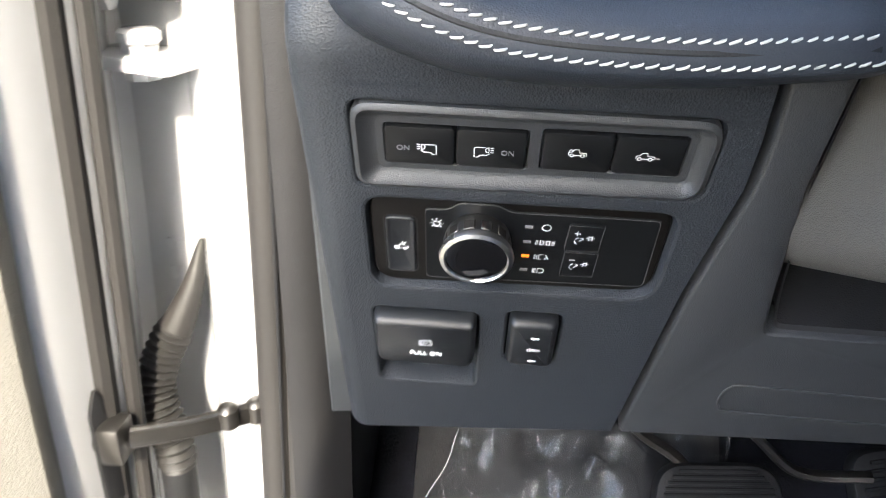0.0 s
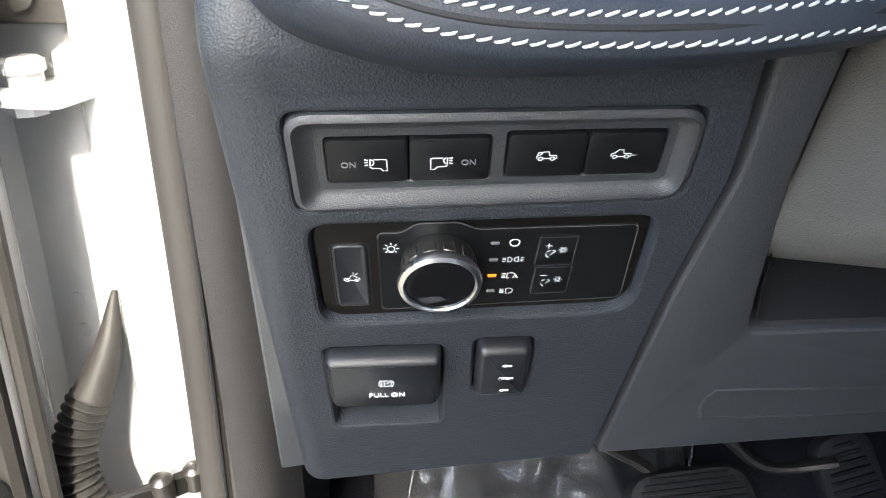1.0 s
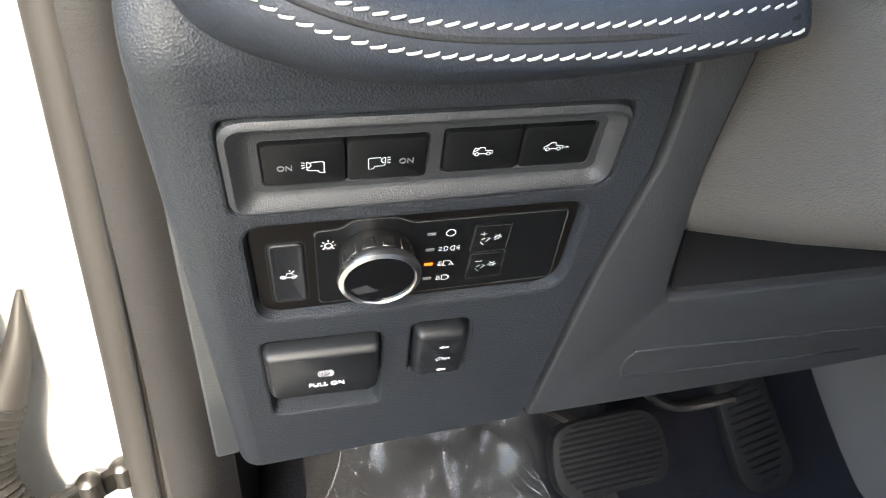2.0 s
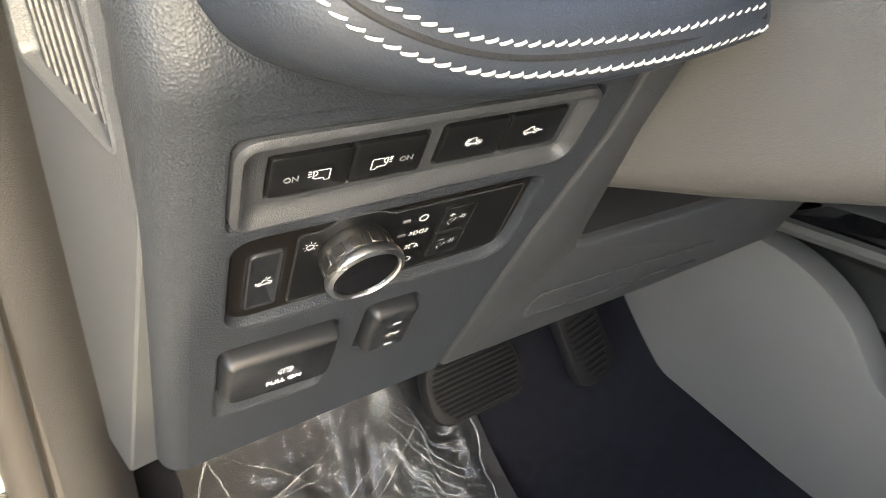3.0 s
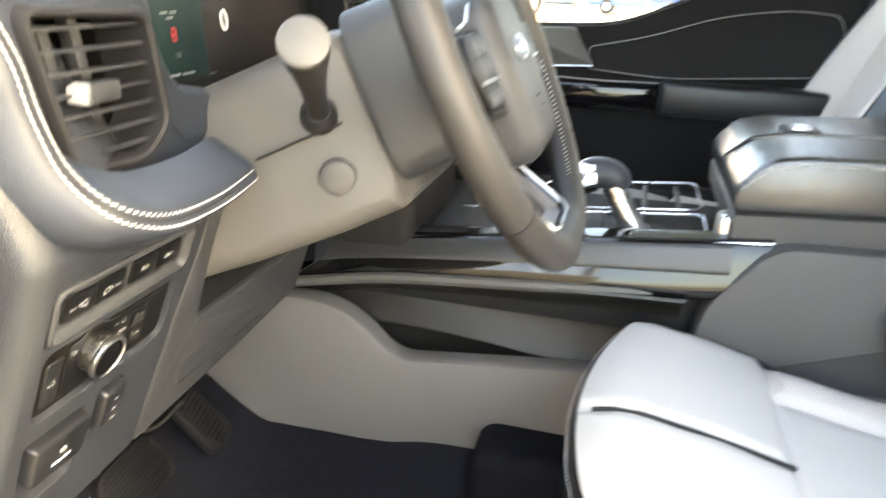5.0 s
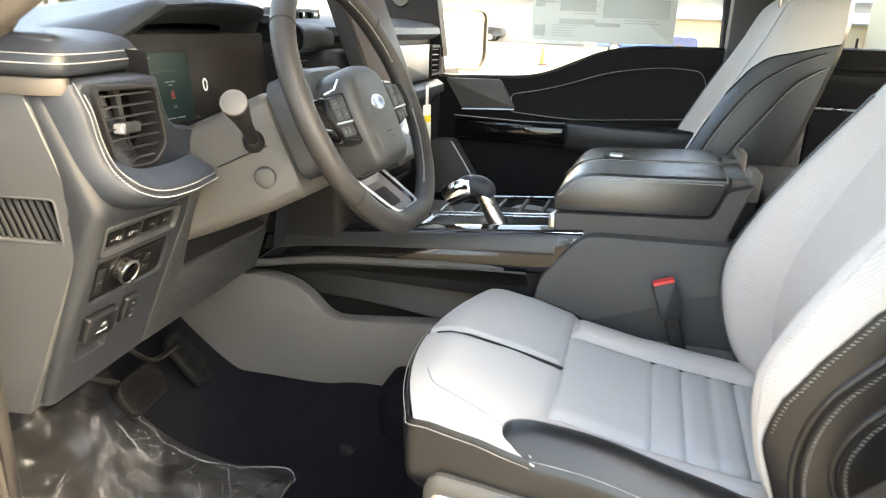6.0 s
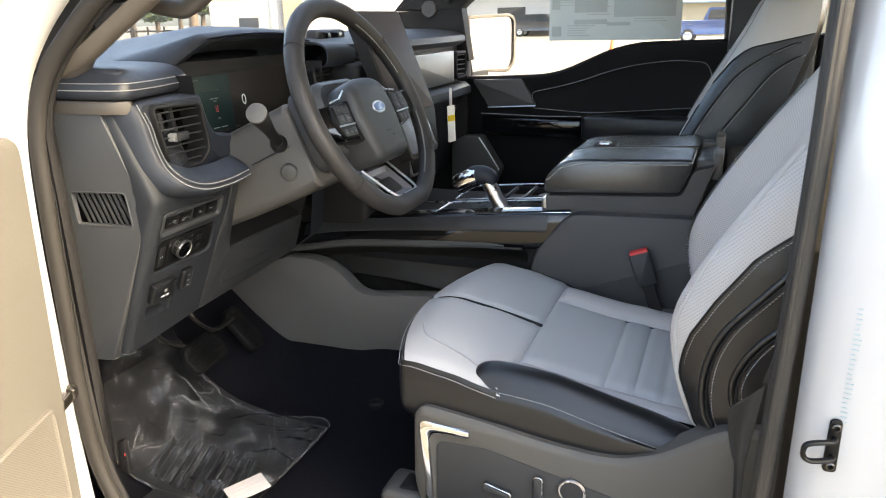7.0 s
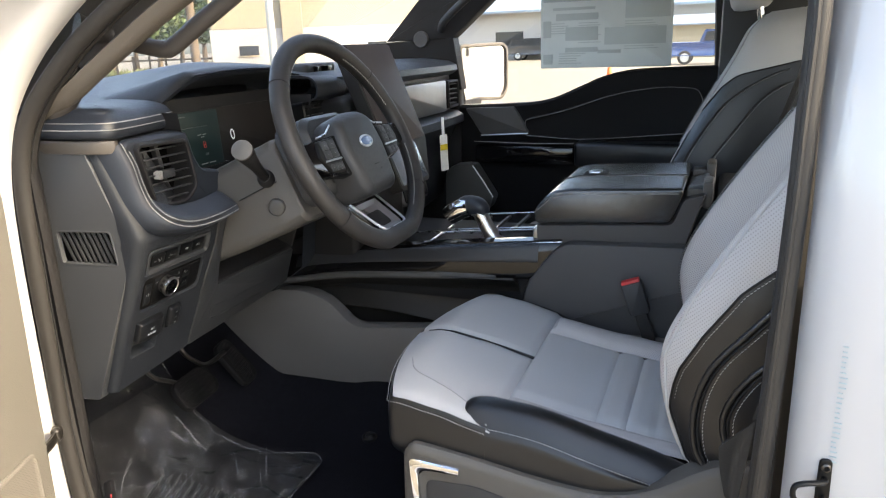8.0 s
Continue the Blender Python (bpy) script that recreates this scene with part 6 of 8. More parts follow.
                part("piping", tube(spline([p + Vector((sg * 0.001, 0.0005, 0)) for p in ln], 6), 0.0016, 6), BLACK, ob)
            outer = ((-0.567, 1.10), (-0.562, 1.15), (-0.573, 1.197), (-0.610, 1.258), (-0.673, 1.335), (-0.734, 1.374), (-0.790, 1.395), (-0.812, 1.399))
            inner = ((-0.600, 1.12), (-0.630, 1.196), (-0.695, 1.276), (-0.746, 1.334), (-0.790, 1.362), (-0.812, 1.370))
            for line in (outer, inner) if not (wing and sg < 0) else (((-0.580, 0.940), (-0.557, 0.975), (-0.553, 1.035), (-0.570, 1.094), (-0.611, 1.15), (-0.662, 1.215), (-0.715, 1.29)), ((-0.625, 0.962), (-0.597, 0.988), (-0.588, 1.024), (-0.597, 1.058), (-0.618, 1.092), (-0.650, 1.125))):
                l2 = [Vector((0.29 + sg * side_x(y, z), y, z)) for y, z in line]
                part("piping", tube(spline([p + Vector((sg * 0.0008, 0, 0)) for p in l2], 6), 0.0020, 6), BLACK, ob)
                if wing:
                    part("welt", tube(spline([p + Vector((-sg * 0.001, 0.0062, 0.0015)) for p in l2], 8), 0.0048, 10), SEAT_BLACK, ob)
                part("stitching", stitches([p + Vector((sg * 0.0015, -0.006, 0)) for p in spline(l2, 8)], (sg, 0, 0), 0.0052, 0.0034, 0.00048), GREY_THREAD, ob)
    # headrest on two posts
    bm = bmesh.new()
    bridge(bm, [[Vector((0.29 + x * w, -0.748 + y * w + (z - 1.6) * -0.1, z)) for x, y in rrect(-0.135, -0.055, 0.135, 0.055, 0.05, 6)] for z, w in ((1.542, 0.45), (1.546, 0.72), (1.558, 0.88), (1.58, 0.97), (1.62, 1.0), (1.70, 1.0), (1.755, 0.92), (1.775, 0.7))])
    hr = part("headrest", bm, SEAT_GREY, seat, "light grey headrest")
    for x in (0.23, 0.35):
        part("post", tube([(x, -0.765, 1.49), (x, -0.760, 1.60)], 0.006, 10), CHROME, hr)
    # seat base trim
    prof = rpoly([(-0.575, 0.73), (-0.145, 0.73), (-0.13, 0.78), (-0.133, 0.905), (-0.147, 0.922), (-0.227, 0.914), (-0.345, 0.895), (-0.437, 0.890), (-0.50, 0.912), (-0.575, 0.968), (-0.66, 0.985), (-0.70, 0.90), (-0.68, 0.75)], [0.02, 0.02, 0.02, 0.02, 0.012, 0.04, 0.04, 0.04, 0.03, 0.03, 0.04, 0.04, 0.03], 4)
    bm = bmesh.new()
    bridge(bm, [[Vector((x, y, z)) for y, z in offset(prof, d)] for x, d in ((0.070, 0.0), (0.034, 0.0), (0.029, -0.004), (0.026, -0.011))])
    base = part("base_trim", bm, PLASTIC_TAUPE, seat, "grey plastic base trim with power controls")
    BM = frame_of((0.026, 0, 0), (0, -1, 0), (0, 0, 1))
    outer = spline([(0.2267, 0.8975, 0), (0.185, 0.8995, 0), (0.155, 0.9005, 0), (0.1465, 0.896, 0), (0.1455, 0.885, 0), (0.149, 0.84, 0), (0.152, 0.79, 0), (0.152, 0.742, 0)], 4)
    inner = spline([(0.2267, 0.8845, 0), (0.192, 0.8835, 0), (0.172, 0.8815, 0), (0.1635, 0.876, 0), (0.1615, 0.866, 0), (0.1635, 0.83, 0), (0.1655, 0.79, 0), (0.1655, 0.742, 0)], 4)
    bm = bmesh.new()
    bridge(bm, [[BM @ Vector((*a.lerp(b, k).xy, h)) for k, h in ((0, -0.003), (0.02, 0.003), (0.15, 0.0052), (0.5, 0.0058), (0.85, 0.0045), (0.98, 0.002), (1, -0.003))] for a, b in zip(outer, inner)])
    part("trim_band", bm, CHROME, base, "chrome band round the control panel")
    part("control_panel", plate(BM, rpoly([(0.17, 0.74), (0.44, 0.76), (0.46, 0.83), (0.25, 0.872), (0.172, 0.868)], 0.012, 4), -0.004, 0.0015, 0.001), PLASTIC_FINE, base)
    for cx, cz, w, h, r in ((0.272, 0.806, 0.044, 0.013, 14), (0.335, 0.826, 0.013, 0.040, 0)):
        sw = part("seat_switch", plate(BM @ Matrix.Translation((cx, cz, 0)) @ pose(0, 0, 0, 0, 0, -r), rrect(-w / 2, -h / 2, w / 2, h / 2, 0.005, 4), 0, 0.013, 0.003), PLASTIC_FINE, base)
        part("switch_edge", tube([BM @ Matrix.Translation((cx, cz, 0.009)) @ pose(0, 0, 0, 0, 0, -r) @ Vector((x, y, 0)) for x, y in rrect(-w / 2, -h / 2, w / 2, h / 2, 0.005, 4)], 0.001, 6, closed=True), SATIN, sw)
    LK = BM @ Matrix.Translation((0.385, 0.832, 0))
    lk = part("lumbar_knob", lathe(LK, [(0.019, 0), (0.019, 0.005), (0.017, 0.007), (0.006, 0.0075)], 28), PLASTIC_FINE, base)
    part("knob_ring", lathe(LK, [(0.0195, 0.003), (0.0205, 0.005), (0.0195, 0.007), (0.0180, 0.007)], 28), SATIN, lk)
    part("rail", box(0.07, -0.55, 0.665, 0.12, -0.06, 0.71, 0.006), DARK_STEEL, seat)
    part("rail", box(0.45, -0.55, 0.665, 0.50, -0.06, 0.71, 0.006), DARK_STEEL, seat)
    cover = part("rail_cover", box(0.045, -0.14, 0.668, 0.125, -0.055, 0.735, 0.014, 3), PLASTIC_WARM, seat)
    part("slot", box(0.062, -0.125, 0.730, 0.108, -0.085, 0.7365, 0.003, 2), BLACK, cover)
    part("pan", box(0.10, -0.55, 0.72, 0.48, -0.12, 0.88, 0.02, 2), BLACK, seat)
    return seat


build_seat("car_seat", "light grey perforated driver's seat with black bolsters and white stitching", True)
passenger_seat = build_seat("car_seat", "light grey passenger seat with black sides beside the armrest")
passenger_seat.matrix_basis = (Matrix.Translation((0.29 + 0.895, -0.35 + 0.10, 0.66)) @ Matrix.Translation((0, -0.20, 0.45)) @ Matrix.Rotation(radians(-6), 4, "X") @ Matrix.Translation((0, 0.20, -0.45)))

buckle = thing("seat_belt_buckle", (0.507, -0.45, 0.96), "black seat belt buckle with a red release button", "seat belt buckle")
BK = frame_of((0.502, -0.420, 1.015), (0.1, -0.94, 0.32), (0.0, 0.34, 0.94))
part("body", plate(BK, rpoly([(-0.019, -0.030), (0.019, -0.030), (0.020, 0.036), (-0.020, 0.036)], 0.005, 3), -0.012, 0.010, 0.004), PLASTIC_FINE, buckle)
part("release_button", plate(BK, rrect(-0.0175, 0.030, 0.0175, 0.041, 0.002), -0.009, 0.008, 0.001), RED, buckle, "red release button")
part("stem", box(-0.012, -0.10, -0.006, 0.012, -0.025, 0.002, 0.003, 2, None, BK), BLACK, buckle)
# ---- cab body: openings, pillars, doors ----
body = thing("truck_body", (0.66, -0.4, 0.5), "white pickup truck cab with rubber door seals", "pickup truck", kind="structure")

# seal round the driver's door opening
seal_path = [(-0.115, -0.610, 0.70), (-0.117, -0.614, 0.95), (-0.116, -0.622, 1.20), (-0.112, -0.627, 1.42), (-0.105, -0.622, 1.60), (-0.05, -0.57, 1.74), (-0.02, -0.40, 1.77), (-0.03, -0.15, 1.73), (-0.06, 0.10, 1.62), (-0.088, 0.22, 1.545), (-0.100, 0.30, 1.480), (-0.107, 0.358, 1.415), (-0.112, 0.383, 1.34), (-0.116, 0.388, 1.22), (-0.120, 0.388, 1.05), (-0.124, 0.386, 0.92), (-0.125, 0.375, 0.80), (-0.122, 0.34, 0.69)]
sp = spline(seal_path, 8)
def lip_line(pts, out, back):
    return [p + Vector((out, 0, 0)) + (Vector((0, -0.1, 1.15)) - Vector((0, p.y, p.z))).normalized() * back for p in pts]


# one seal in two tones: its front half is painted as sunlit
split = next(i for i, p in enumerate(sp) if p.y > -0.15 and p.z > 1.6)
seal = part("door_seal", tube(sp[:split + 1], 0.0100, 12, up=(1, 0, 0)), RUBBER, body, "black rubber door seal round the rear of the opening")
part("seal_lip", tube(lip_line(sp[:split + 1], 0.010, 0.003), 0.0040, 8, up=(1, 0, 0)), BLACK, seal)
part("seal_lip", tube(lip_line(sp[:split + 1], -0.009, 0.003), 0.0034, 8, up=(1, 0, 0)), RUBBER, seal)
front_seal = part("door_seal", tube(sp[split:], 0.0120, 12, up=(1, 0, 0)), RUBBER_LIT, body, "rubber door seal up the front pillar, painted as lit")
part("seal_lip", tube(lip_line(sp[split:], 0.016, 0.002), 0.0070, 8, up=(1, 0, 0)), RUBBER_LIT, front_seal)
part("seal_groove", tube(lip_line(sp[split:], 0.0075, 0.0105), 0.0014, 6, up=(1, 0, 0)), BLACK, front_seal, "dark groove between the beads")
part("sill", box(-0.20, -0.62, 0.60, -0.09, 0.40, 0.70, 0.02, 3), PAINT, body, "white painted door sill")
part("sill_plate", box(-0.13, -0.60, 0.695, -0.05, 0.34, 0.708, 0.004), PLASTIC_FINE, body)

# front hinge pillar
rows = []
for z, dx, dy in ((0.55, -0.01, -0.02), (0.80, -0.008, -0.008), (1.0, -0.004, 0.0), (1.22, 0, 0.002), (1.36, 0.004, -0.01), (1.46, 0.012, -0.055), (1.56, 0.03, -0.15), (1.66, 0.055, -0.30)):
    rows.append([(-0.128 + dx, 0.402 + dy, z), (-0.142 + dx, 0.398 + dy, z), (-0.158 + dx, 0.403 + dy, z), (-0.172 + dx, 0.425 + dy, z), (-0.20 + dx, 0.440 + dy, z), (-0.245 + dx, 0.452 + dy, z), (-0.262 + dx, 0.475 + dy, z), (-0.268 + dx, 0.60 + dy, z)])
pillar = part("hinge_pillar", surf(rows, 5, 6, 0.006), PAINT, body, "white painted hinge pillar")
part("bonnet", surf([[(x, y, z + (0.03 if 0 < x < 1.3 else 0)) for x in (-0.27, -0.1, 0.3, 0.66, 1.0, 1.42, 1.6)] for y, z in ((0.98, 1.36), (1.5, 1.36), (2.2, 1.28), (2.35, 1.1))], 4, 4, 0.02), PAINT, body, "white bonnet")
part("fender", box(-0.30, 0.50, 0.45, -0.24, 2.2, 1.30, 0.02, 2), PAINT, body)

# kick panel inside the front pillar
bm = surf([[(-0.088, 0.385, z), (-0.078, 0.43, z), (-0.072, 0.55, z), (-0.072, 0.75, z)] for z in (0.69, 0.85, 1.0, 1.2, 1.38)], 4, 3, 0.012)
part("kick_panel", bm, KICK_GREY, body, "dark grey kick panel")
part("kick_cover", plate(frame_of((-0.094, 0.352, 0.80), (0.1, -1, 0), (0, 0, 1)), rpoly([(-0.008, -0.03), (0.012, -0.036), (0.011, 0.032), (-0.004, 0.026)], 0.004, 3), -0.004, 0.004, 0.002), BLACK, body)
# red chip added to stand for a red glint on the cover
part("red_glint", box(-0.0992, 0.341, 0.802, -0.0975, 0.3430, 0.808, 0.0006, 1), RED, body, "small red glint on the kick cover")
part("pillar_filler", surf([[(-0.108, 0.372, z), (-0.098, 0.372, z), (-0.086, 0.378, z), (-0.070, 0.40, z)] for z in (0.69, 0.95, 1.2, 1.385)], 3, 3, 0.006), KICK_GREY, body)

# left windscreen pillar and its inner trim
rows = []
for y, z in ((0.62, 1.40), (0.47, 1.44), (0.36, 1.485), (0.26, 1.545), (0.12, 1.625), (-0.05, 1.70), (-0.3, 1.76)):
    k = (z - 1.40) * 0.18
    rows.append([(-0.155 + k, y + 0.06, z + 0.0), (-0.16 + k, y + 0.02, z + 0.018), (-0.145 + k, y + 0.02, z + 0.040), (-0.10 + k, y + 0.05, z + 0.065), (-0.06 + k, y + 0.09, z + 0.075)])
part("windscreen_pillar", surf(rows, 4, 6, 0.006), PAINT, body, "white outer windscreen pillar")
rows = []
for y, z in ((0.52, 1.395), (0.42, 1.42), (0.335, 1.455), (0.25, 1.510), (0.12, 1.588), (-0.05, 1.67), (-0.3, 1.73)):
    k = (z - 1.40) * 0.2
    rows.append([(-0.098 + k, y - 0.012, z - 0.004), (-0.085 + k, y - 0.016, z - 0.018), (-0.062 + k, y - 0.004, z - 0.020), (-0.040 + k, y + 0.045, z + 0.008), (-0.045 + k, y + 0.11, z + 0.055)])
part("pillar_trim", surf(rows, 4, 6, 0.006), PILLAR_TAUPE, body, "taupe plastic windscreen pillar trim")
handle = thing("grab_handle", (0.0, 0.28, 1.5), "dark grab handle on the windscreen pillar", "grab handle")
hp = spline([(-0.058, 0.290, 1.540), (-0.022, 0.272, 1.531), (0.0, 0.248, 1.518), (0.004, 0.200, 1.5085), (0.004, 0.178, 1.513), (0.004, 0.130, 1.5405), (0.004, 0.078, 1.569), (0.0, -0.05, 1.64), (-0.01, -0.12, 1.68), (-0.045, -0.17, 1.715)], 6)
part("grip", tube(hp, [0.022, 0.020, 0.018, 0.0165, 0.0155, 0.0145] + [0.0125] * (len(hp) - 6), 14, flat=0.85, up=(1, 0, 0)), HANDLE_DARK, handle)
part("pillar_trim_end", tube(spline([(-0.060, 0.300, 1.490), (-0.056, 0.320, 1.468), (-0.056, 0.336, 1.445), (-0.062, 0.360, 1.420)], 5), [0.004, 0.007, 0.010, 0.013, 0.015, 0.017, 0.018, 0.019, 0.019, 0.019, 0.019, 0.019, 0.018, 0.018, 0.016, 0.014], 12), HANDLE_DARK, body, "dark rounded foot of the pillar trim")

# middle pillar on the driver's side
bm = bmesh.new()
pts = [(-0.105, -0.640), (-0.128, -0.648), (-0.140, -0.665), (-0.146, -0.70), (-0.150, -0.745), (-0.166, -0.775), (-0.172, -0.83), (-0.18, -1.0)]
bridge(bm, [[Vector((x + max(0, z - 1.35) * 0.24, y, z)) for x, y in pts] for z in (0.55, 0.8, 1.0, 1.2, 1.35, 1.5, 1.65, 1.80)], closed=False)
bp = part("middle_pillar", bm, PAINT, body, "white painted middle pillar")
part("pillar_trim", surf([[(-0.095, -0.632, z), (-0.07, -0.64, z), (-0.045, -0.68, z), (-0.04, -0.80, z)] for z in (0.70, 1.0, 1.3, 1.5, 1.75)], 4, 3, 0.006), RUBBER, body)
ST = frame_of((-0.1415, -0.672, 1.074), (0.14, -1, 0), (0.0, 0, 1)) @ Matrix.Scale(0.82, 4)
striker = part("striker", plate(ST, rpoly([(-0.008, -0.036), (0.008, -0.036), (0.007, 0.037), (-0.007, 0.037)], 0.006, 4), 0, 0.004, 0.0015), BUTTON, body, "dark steel door striker")
part("striker_loop", tube(spline([ST @ Vector(p) for p in ((0.0, 0.012, 0.0), (-0.003, 0.012, 0.012), (-0.026, 0.012, 0.019), (-0.036, 0.007, 0.020), (-0.036, -0.007, 0.020), (-0.026, -0.013, 0.019), (-0.003, -0.013, 0.012), (0.0, -0.013, 0.0))], 4), 0.0031, 8, flat=0.9), BUTTON, striker)
for y in (-0.027, 0.027):
    part("bolt", lathe(ST @ Matrix.Translation((0, y, 0.003)), [(0.0055, 0), (0.0055, 0.003), (0.0035, 0.004), (0.003, 0.001)], 12), DARK_STEEL, striker)
bm = bmesh.new()
random.seed(4)
for i in range(24):
    w = 0.028 + random.random() * 0.03
    plate(frame_of((-0.1430, -0.684, 1.222 - i * 0.0052), (-0.17, -0.985, 0), (0, 0, 1)), rrect(-0.010, -0.0006, -0.010 + w * 0.13, 0.0006, 0.0003, 1), 0.0008, 0.0016, 0.0001, bm)
part("sticker_lines", bm, material("pale_blue_print", (0.27, 0.35, 0.38), 0.6), bp, "pale blue lines of a small-print sticker")
part("yellow_label", plate(frame_of((-0.1435, -0.672, 0.975), (-0.1, -1, 0), (0, 0, 1)), rrect(-0.006, -0.05, 0.002, 0.02, 0.001, 1), 0.0, 0.0006, 0.0002), material("yellow_label", (0.7, 0.45, 0.03), 0.5), bp)
part("belt_line_panel", box(-0.20, -2.2, 0.45, -0.16, -0.84, 1.35, 0.02), PAINT, body)

belt = thing("seat_belt", (-0.06, -0.6, 0.75), "dark grey seat belt webbing by the middle pillar", "seat belt")
WEB = material("belt_webbing", (0.024, 0.0235, 0.023), 0.7, grain=0.8, grain_scale=500, kind="noise")
strap = [[(-0.055, -0.642, 1.75), (-0.055, -0.636, 1.75)], [(-0.050, -0.640, 1.40), (-0.048, -0.632, 1.40)], [(-0.040, -0.636, 1.16), (-0.034, -0.624, 1.16)], [(-0.032, -0.628, 1.08), (-0.030, -0.611, 1.075)]]
part("webbing", surf(strap, 3, 6, 0.0015), WEB, belt, "strap that runs up beside the pillar")
flap = [[(-0.032, -0.614, 1.074), (-0.028, -0.596, 1.052), (-0.030, -0.578, 1.034)], [(-0.030, -0.610, 1.03), (-0.022, -0.597, 1.015), (-0.026, -0.581, 1.00)], [(-0.028, -0.604, 0.975), (-0.022, -0.596, 0.972), (-0.024, -0.587, 0.97)], [(-0.024, -0.603, 0.93), (-0.018, -0.599, 0.93), (-0.020, -0.594, 0.93)], [(-0.018, -0.612, 0.72), (-0.014, -0.608, 0.72), (-0.016, -0.603, 0.72)]]
part("webbing", surf(flap, 5, 6, 0.0015), WEB, belt, "folded end that runs down beside the seat")

# roof, rear wall and glass openings
part("roof", box(-0.05, -2.0, 1.84, 1.47, 0.02, 1.90, 0.02), PAINT, body)
part("headliner", box(-0.04, -1.98, 1.80, 1.46, 0.0, 1.835, 0.01), TRIM_TAN, body)
part("rear_wall", box(-0.12, -2.05, 0.6, 1.52, -1.95, 1.40, 0.02), PLASTIC_FINE, body)
part("rear_wall_left", box(-0.15, -2.0, 1.35, -0.08, -0.95, 1.42, 0.01), PLASTIC_FINE, body)
part("rear_door_trim", box(-0.12, -1.95, 0.68, -0.06, -0.80, 1.38, 0.015), BLACK, body)
part("right_kick_panel", box(1.395, 0.26, 0.64, 1.44, 0.78, 1.40, 0.01), BLACK, body)
part("firewall", box(-0.08, 0.74, 0.7, 1.44, 0.80, 1.42, 0.01), BLACK, body)
# right windscreen pillar
M = frame_of((1.372, 0, 0), (0, -1, 0), (0, 0, 1))
out = rpoly([(-0.272, 1.520), (-0.140, 1.630), (0.03, 1.775), (-0.06, 1.84), (-0.38, 1.645), (-0.506, 1.516)], 0.004, 2)
rp = part("right_pillar_trim", stack(bmesh.new(), M, out, [(0, -0.05), (0, -0.003), (-0.002, 0)]), BLACK, body, "dark windscreen pillar trim with a tweeter")
part("right_pillar_foot", stack(bmesh.new(), M, rpoly([(-0.56, 1.36), (-0.245, 1.36), (-0.270, 1.522), (-0.506, 1.514)], 0.003, 2), [(0, -0.05), (0, -0.003), (-0.002, -0.0008)]), BLACK, body)
TW = M @ Matrix.Translation((-0.378, 1.52, 0.0))
part("tweeter", lathe(TW, [(0.026, 0), (0.026, 0.006), (0.023, 0.010), (0.020, 0.009), (0.006, 0.011)], 28), PLASTIC_WARM, rp, "round satin speaker cover")
gh = thing("grab_handle", (1.355, 0.2, 1.6), "dark grab handle on the far windscreen pillar", "grab handle")
part("grip", tube(spline([(1.37, 0.31, 1.545), (1.345, 0.29, 1.57), (1.335, 0.24, 1.61), (1.335, 0.12, 1.70), (1.36, 0.08, 1.73)], 5), 0.012, 10), PLASTIC_FINE, gh)

# far side doors
pd = thing("passenger_door", (1.42, -0.1, 0.7), "black passenger door panel with armrest and stitched insert", "car door", kind="structure")
sill = spline([(-0.36, 0, 1.305), (-0.236, 0, 1.307), (-0.075, 0, 1.312), (0.0, 0, 1.318), (0.061, 0, 1.333), (0.13, 0, 1.362), (0.196, 0, 1.390), (0.26, 0, 1.406), (0.33, 0, 1.413), (0.55, 0, 1.418), (0.60, 0, 1.42)], 4)
upper = [(p.x, p.z) for p in sill]
bm = bmesh.new()
bridge(bm, [[Vector((1.47, -u, v)) for u, v in upper], [Vector((1.405, -u, v + 0.002)) for u, v in upper], [Vector((1.397, -u, v - 0.006)) for u, v in upper], [Vector((1.402, -u, v - 0.035)) for u, v in upper], [Vector((1.405, -u, 1.20 + (v - 1.3) * 0.2)) for u, v in upper], [Vector((1.40, -u, 1.0)) for u, v in upper], [Vector((1.385, -u, 0.68)) for u, v in upper]], closed=False)
part("panel", bm, DOOR_BLACK, pd, "grained black door panel")
ins = rpoly([(-0.04, 1.263), (0.087, 1.290), (0.241, 1.344), (0.387, 1.362), (0.474, 1.355), (0.49, 1.326), (0.494, 1.228), (0.142, 1.201), (-0.04, 1.213)], [0.01, 0.1, 0.1, 0.06, 0.02, 0.02, 0.01, 0.06, 0.01], 5)
part("insert", stack(bmesh.new(), frame_of((1.3985, 0, 0), (0, -1, 0), (0, 0, 1)), ins, [(0.003, -0.004), (0.003, 0.001), (0.0005, 0.002), (-0.002, 0.0), (-0.004, -0.0005)]), DOOR_BLACK, pd, "black padded insert")
part("insert_edge", tube([Vector((1.395, -u, v)) for u, v in ins], 0.0012, 6, closed=True), LINE, pd)
part("speaker_panel", plate(frame_of((1.39, 0, 0), (0, -1, 0), (0, 0, 1)), rpoly([(-0.240, 1.300), (-0.184, 1.214), (-0.027, 1.222), (-0.075, 1.304)], 0.008, 3), -0.02, 0.004, 0.003), PLASTIC_WARM, pd)
part("panel_edge", tube([(1.384, 0.186, 1.213), (1.384, 0.028, 1.221)], 0.002, 6), SATIN, pd)
part("armrest", box(1.335, -0.60, 1.125, 1.405, -0.128, 1.200, 0.012, 3), SEAT_BLACK, pd, "padded door armrest")
part("pull_cup", box(1.36, -0.126, 1.125, 1.405, 0.20, 1.185, 0.01, 2), GLOSS, pd, "gloss black door pull")
part("pull_edge", tube([(1.357, 0.20, 1.197), (1.345, 0.0, 1.194), (1.333, -0.128, 1.198)], 0.0016, 6), LINE, pd)
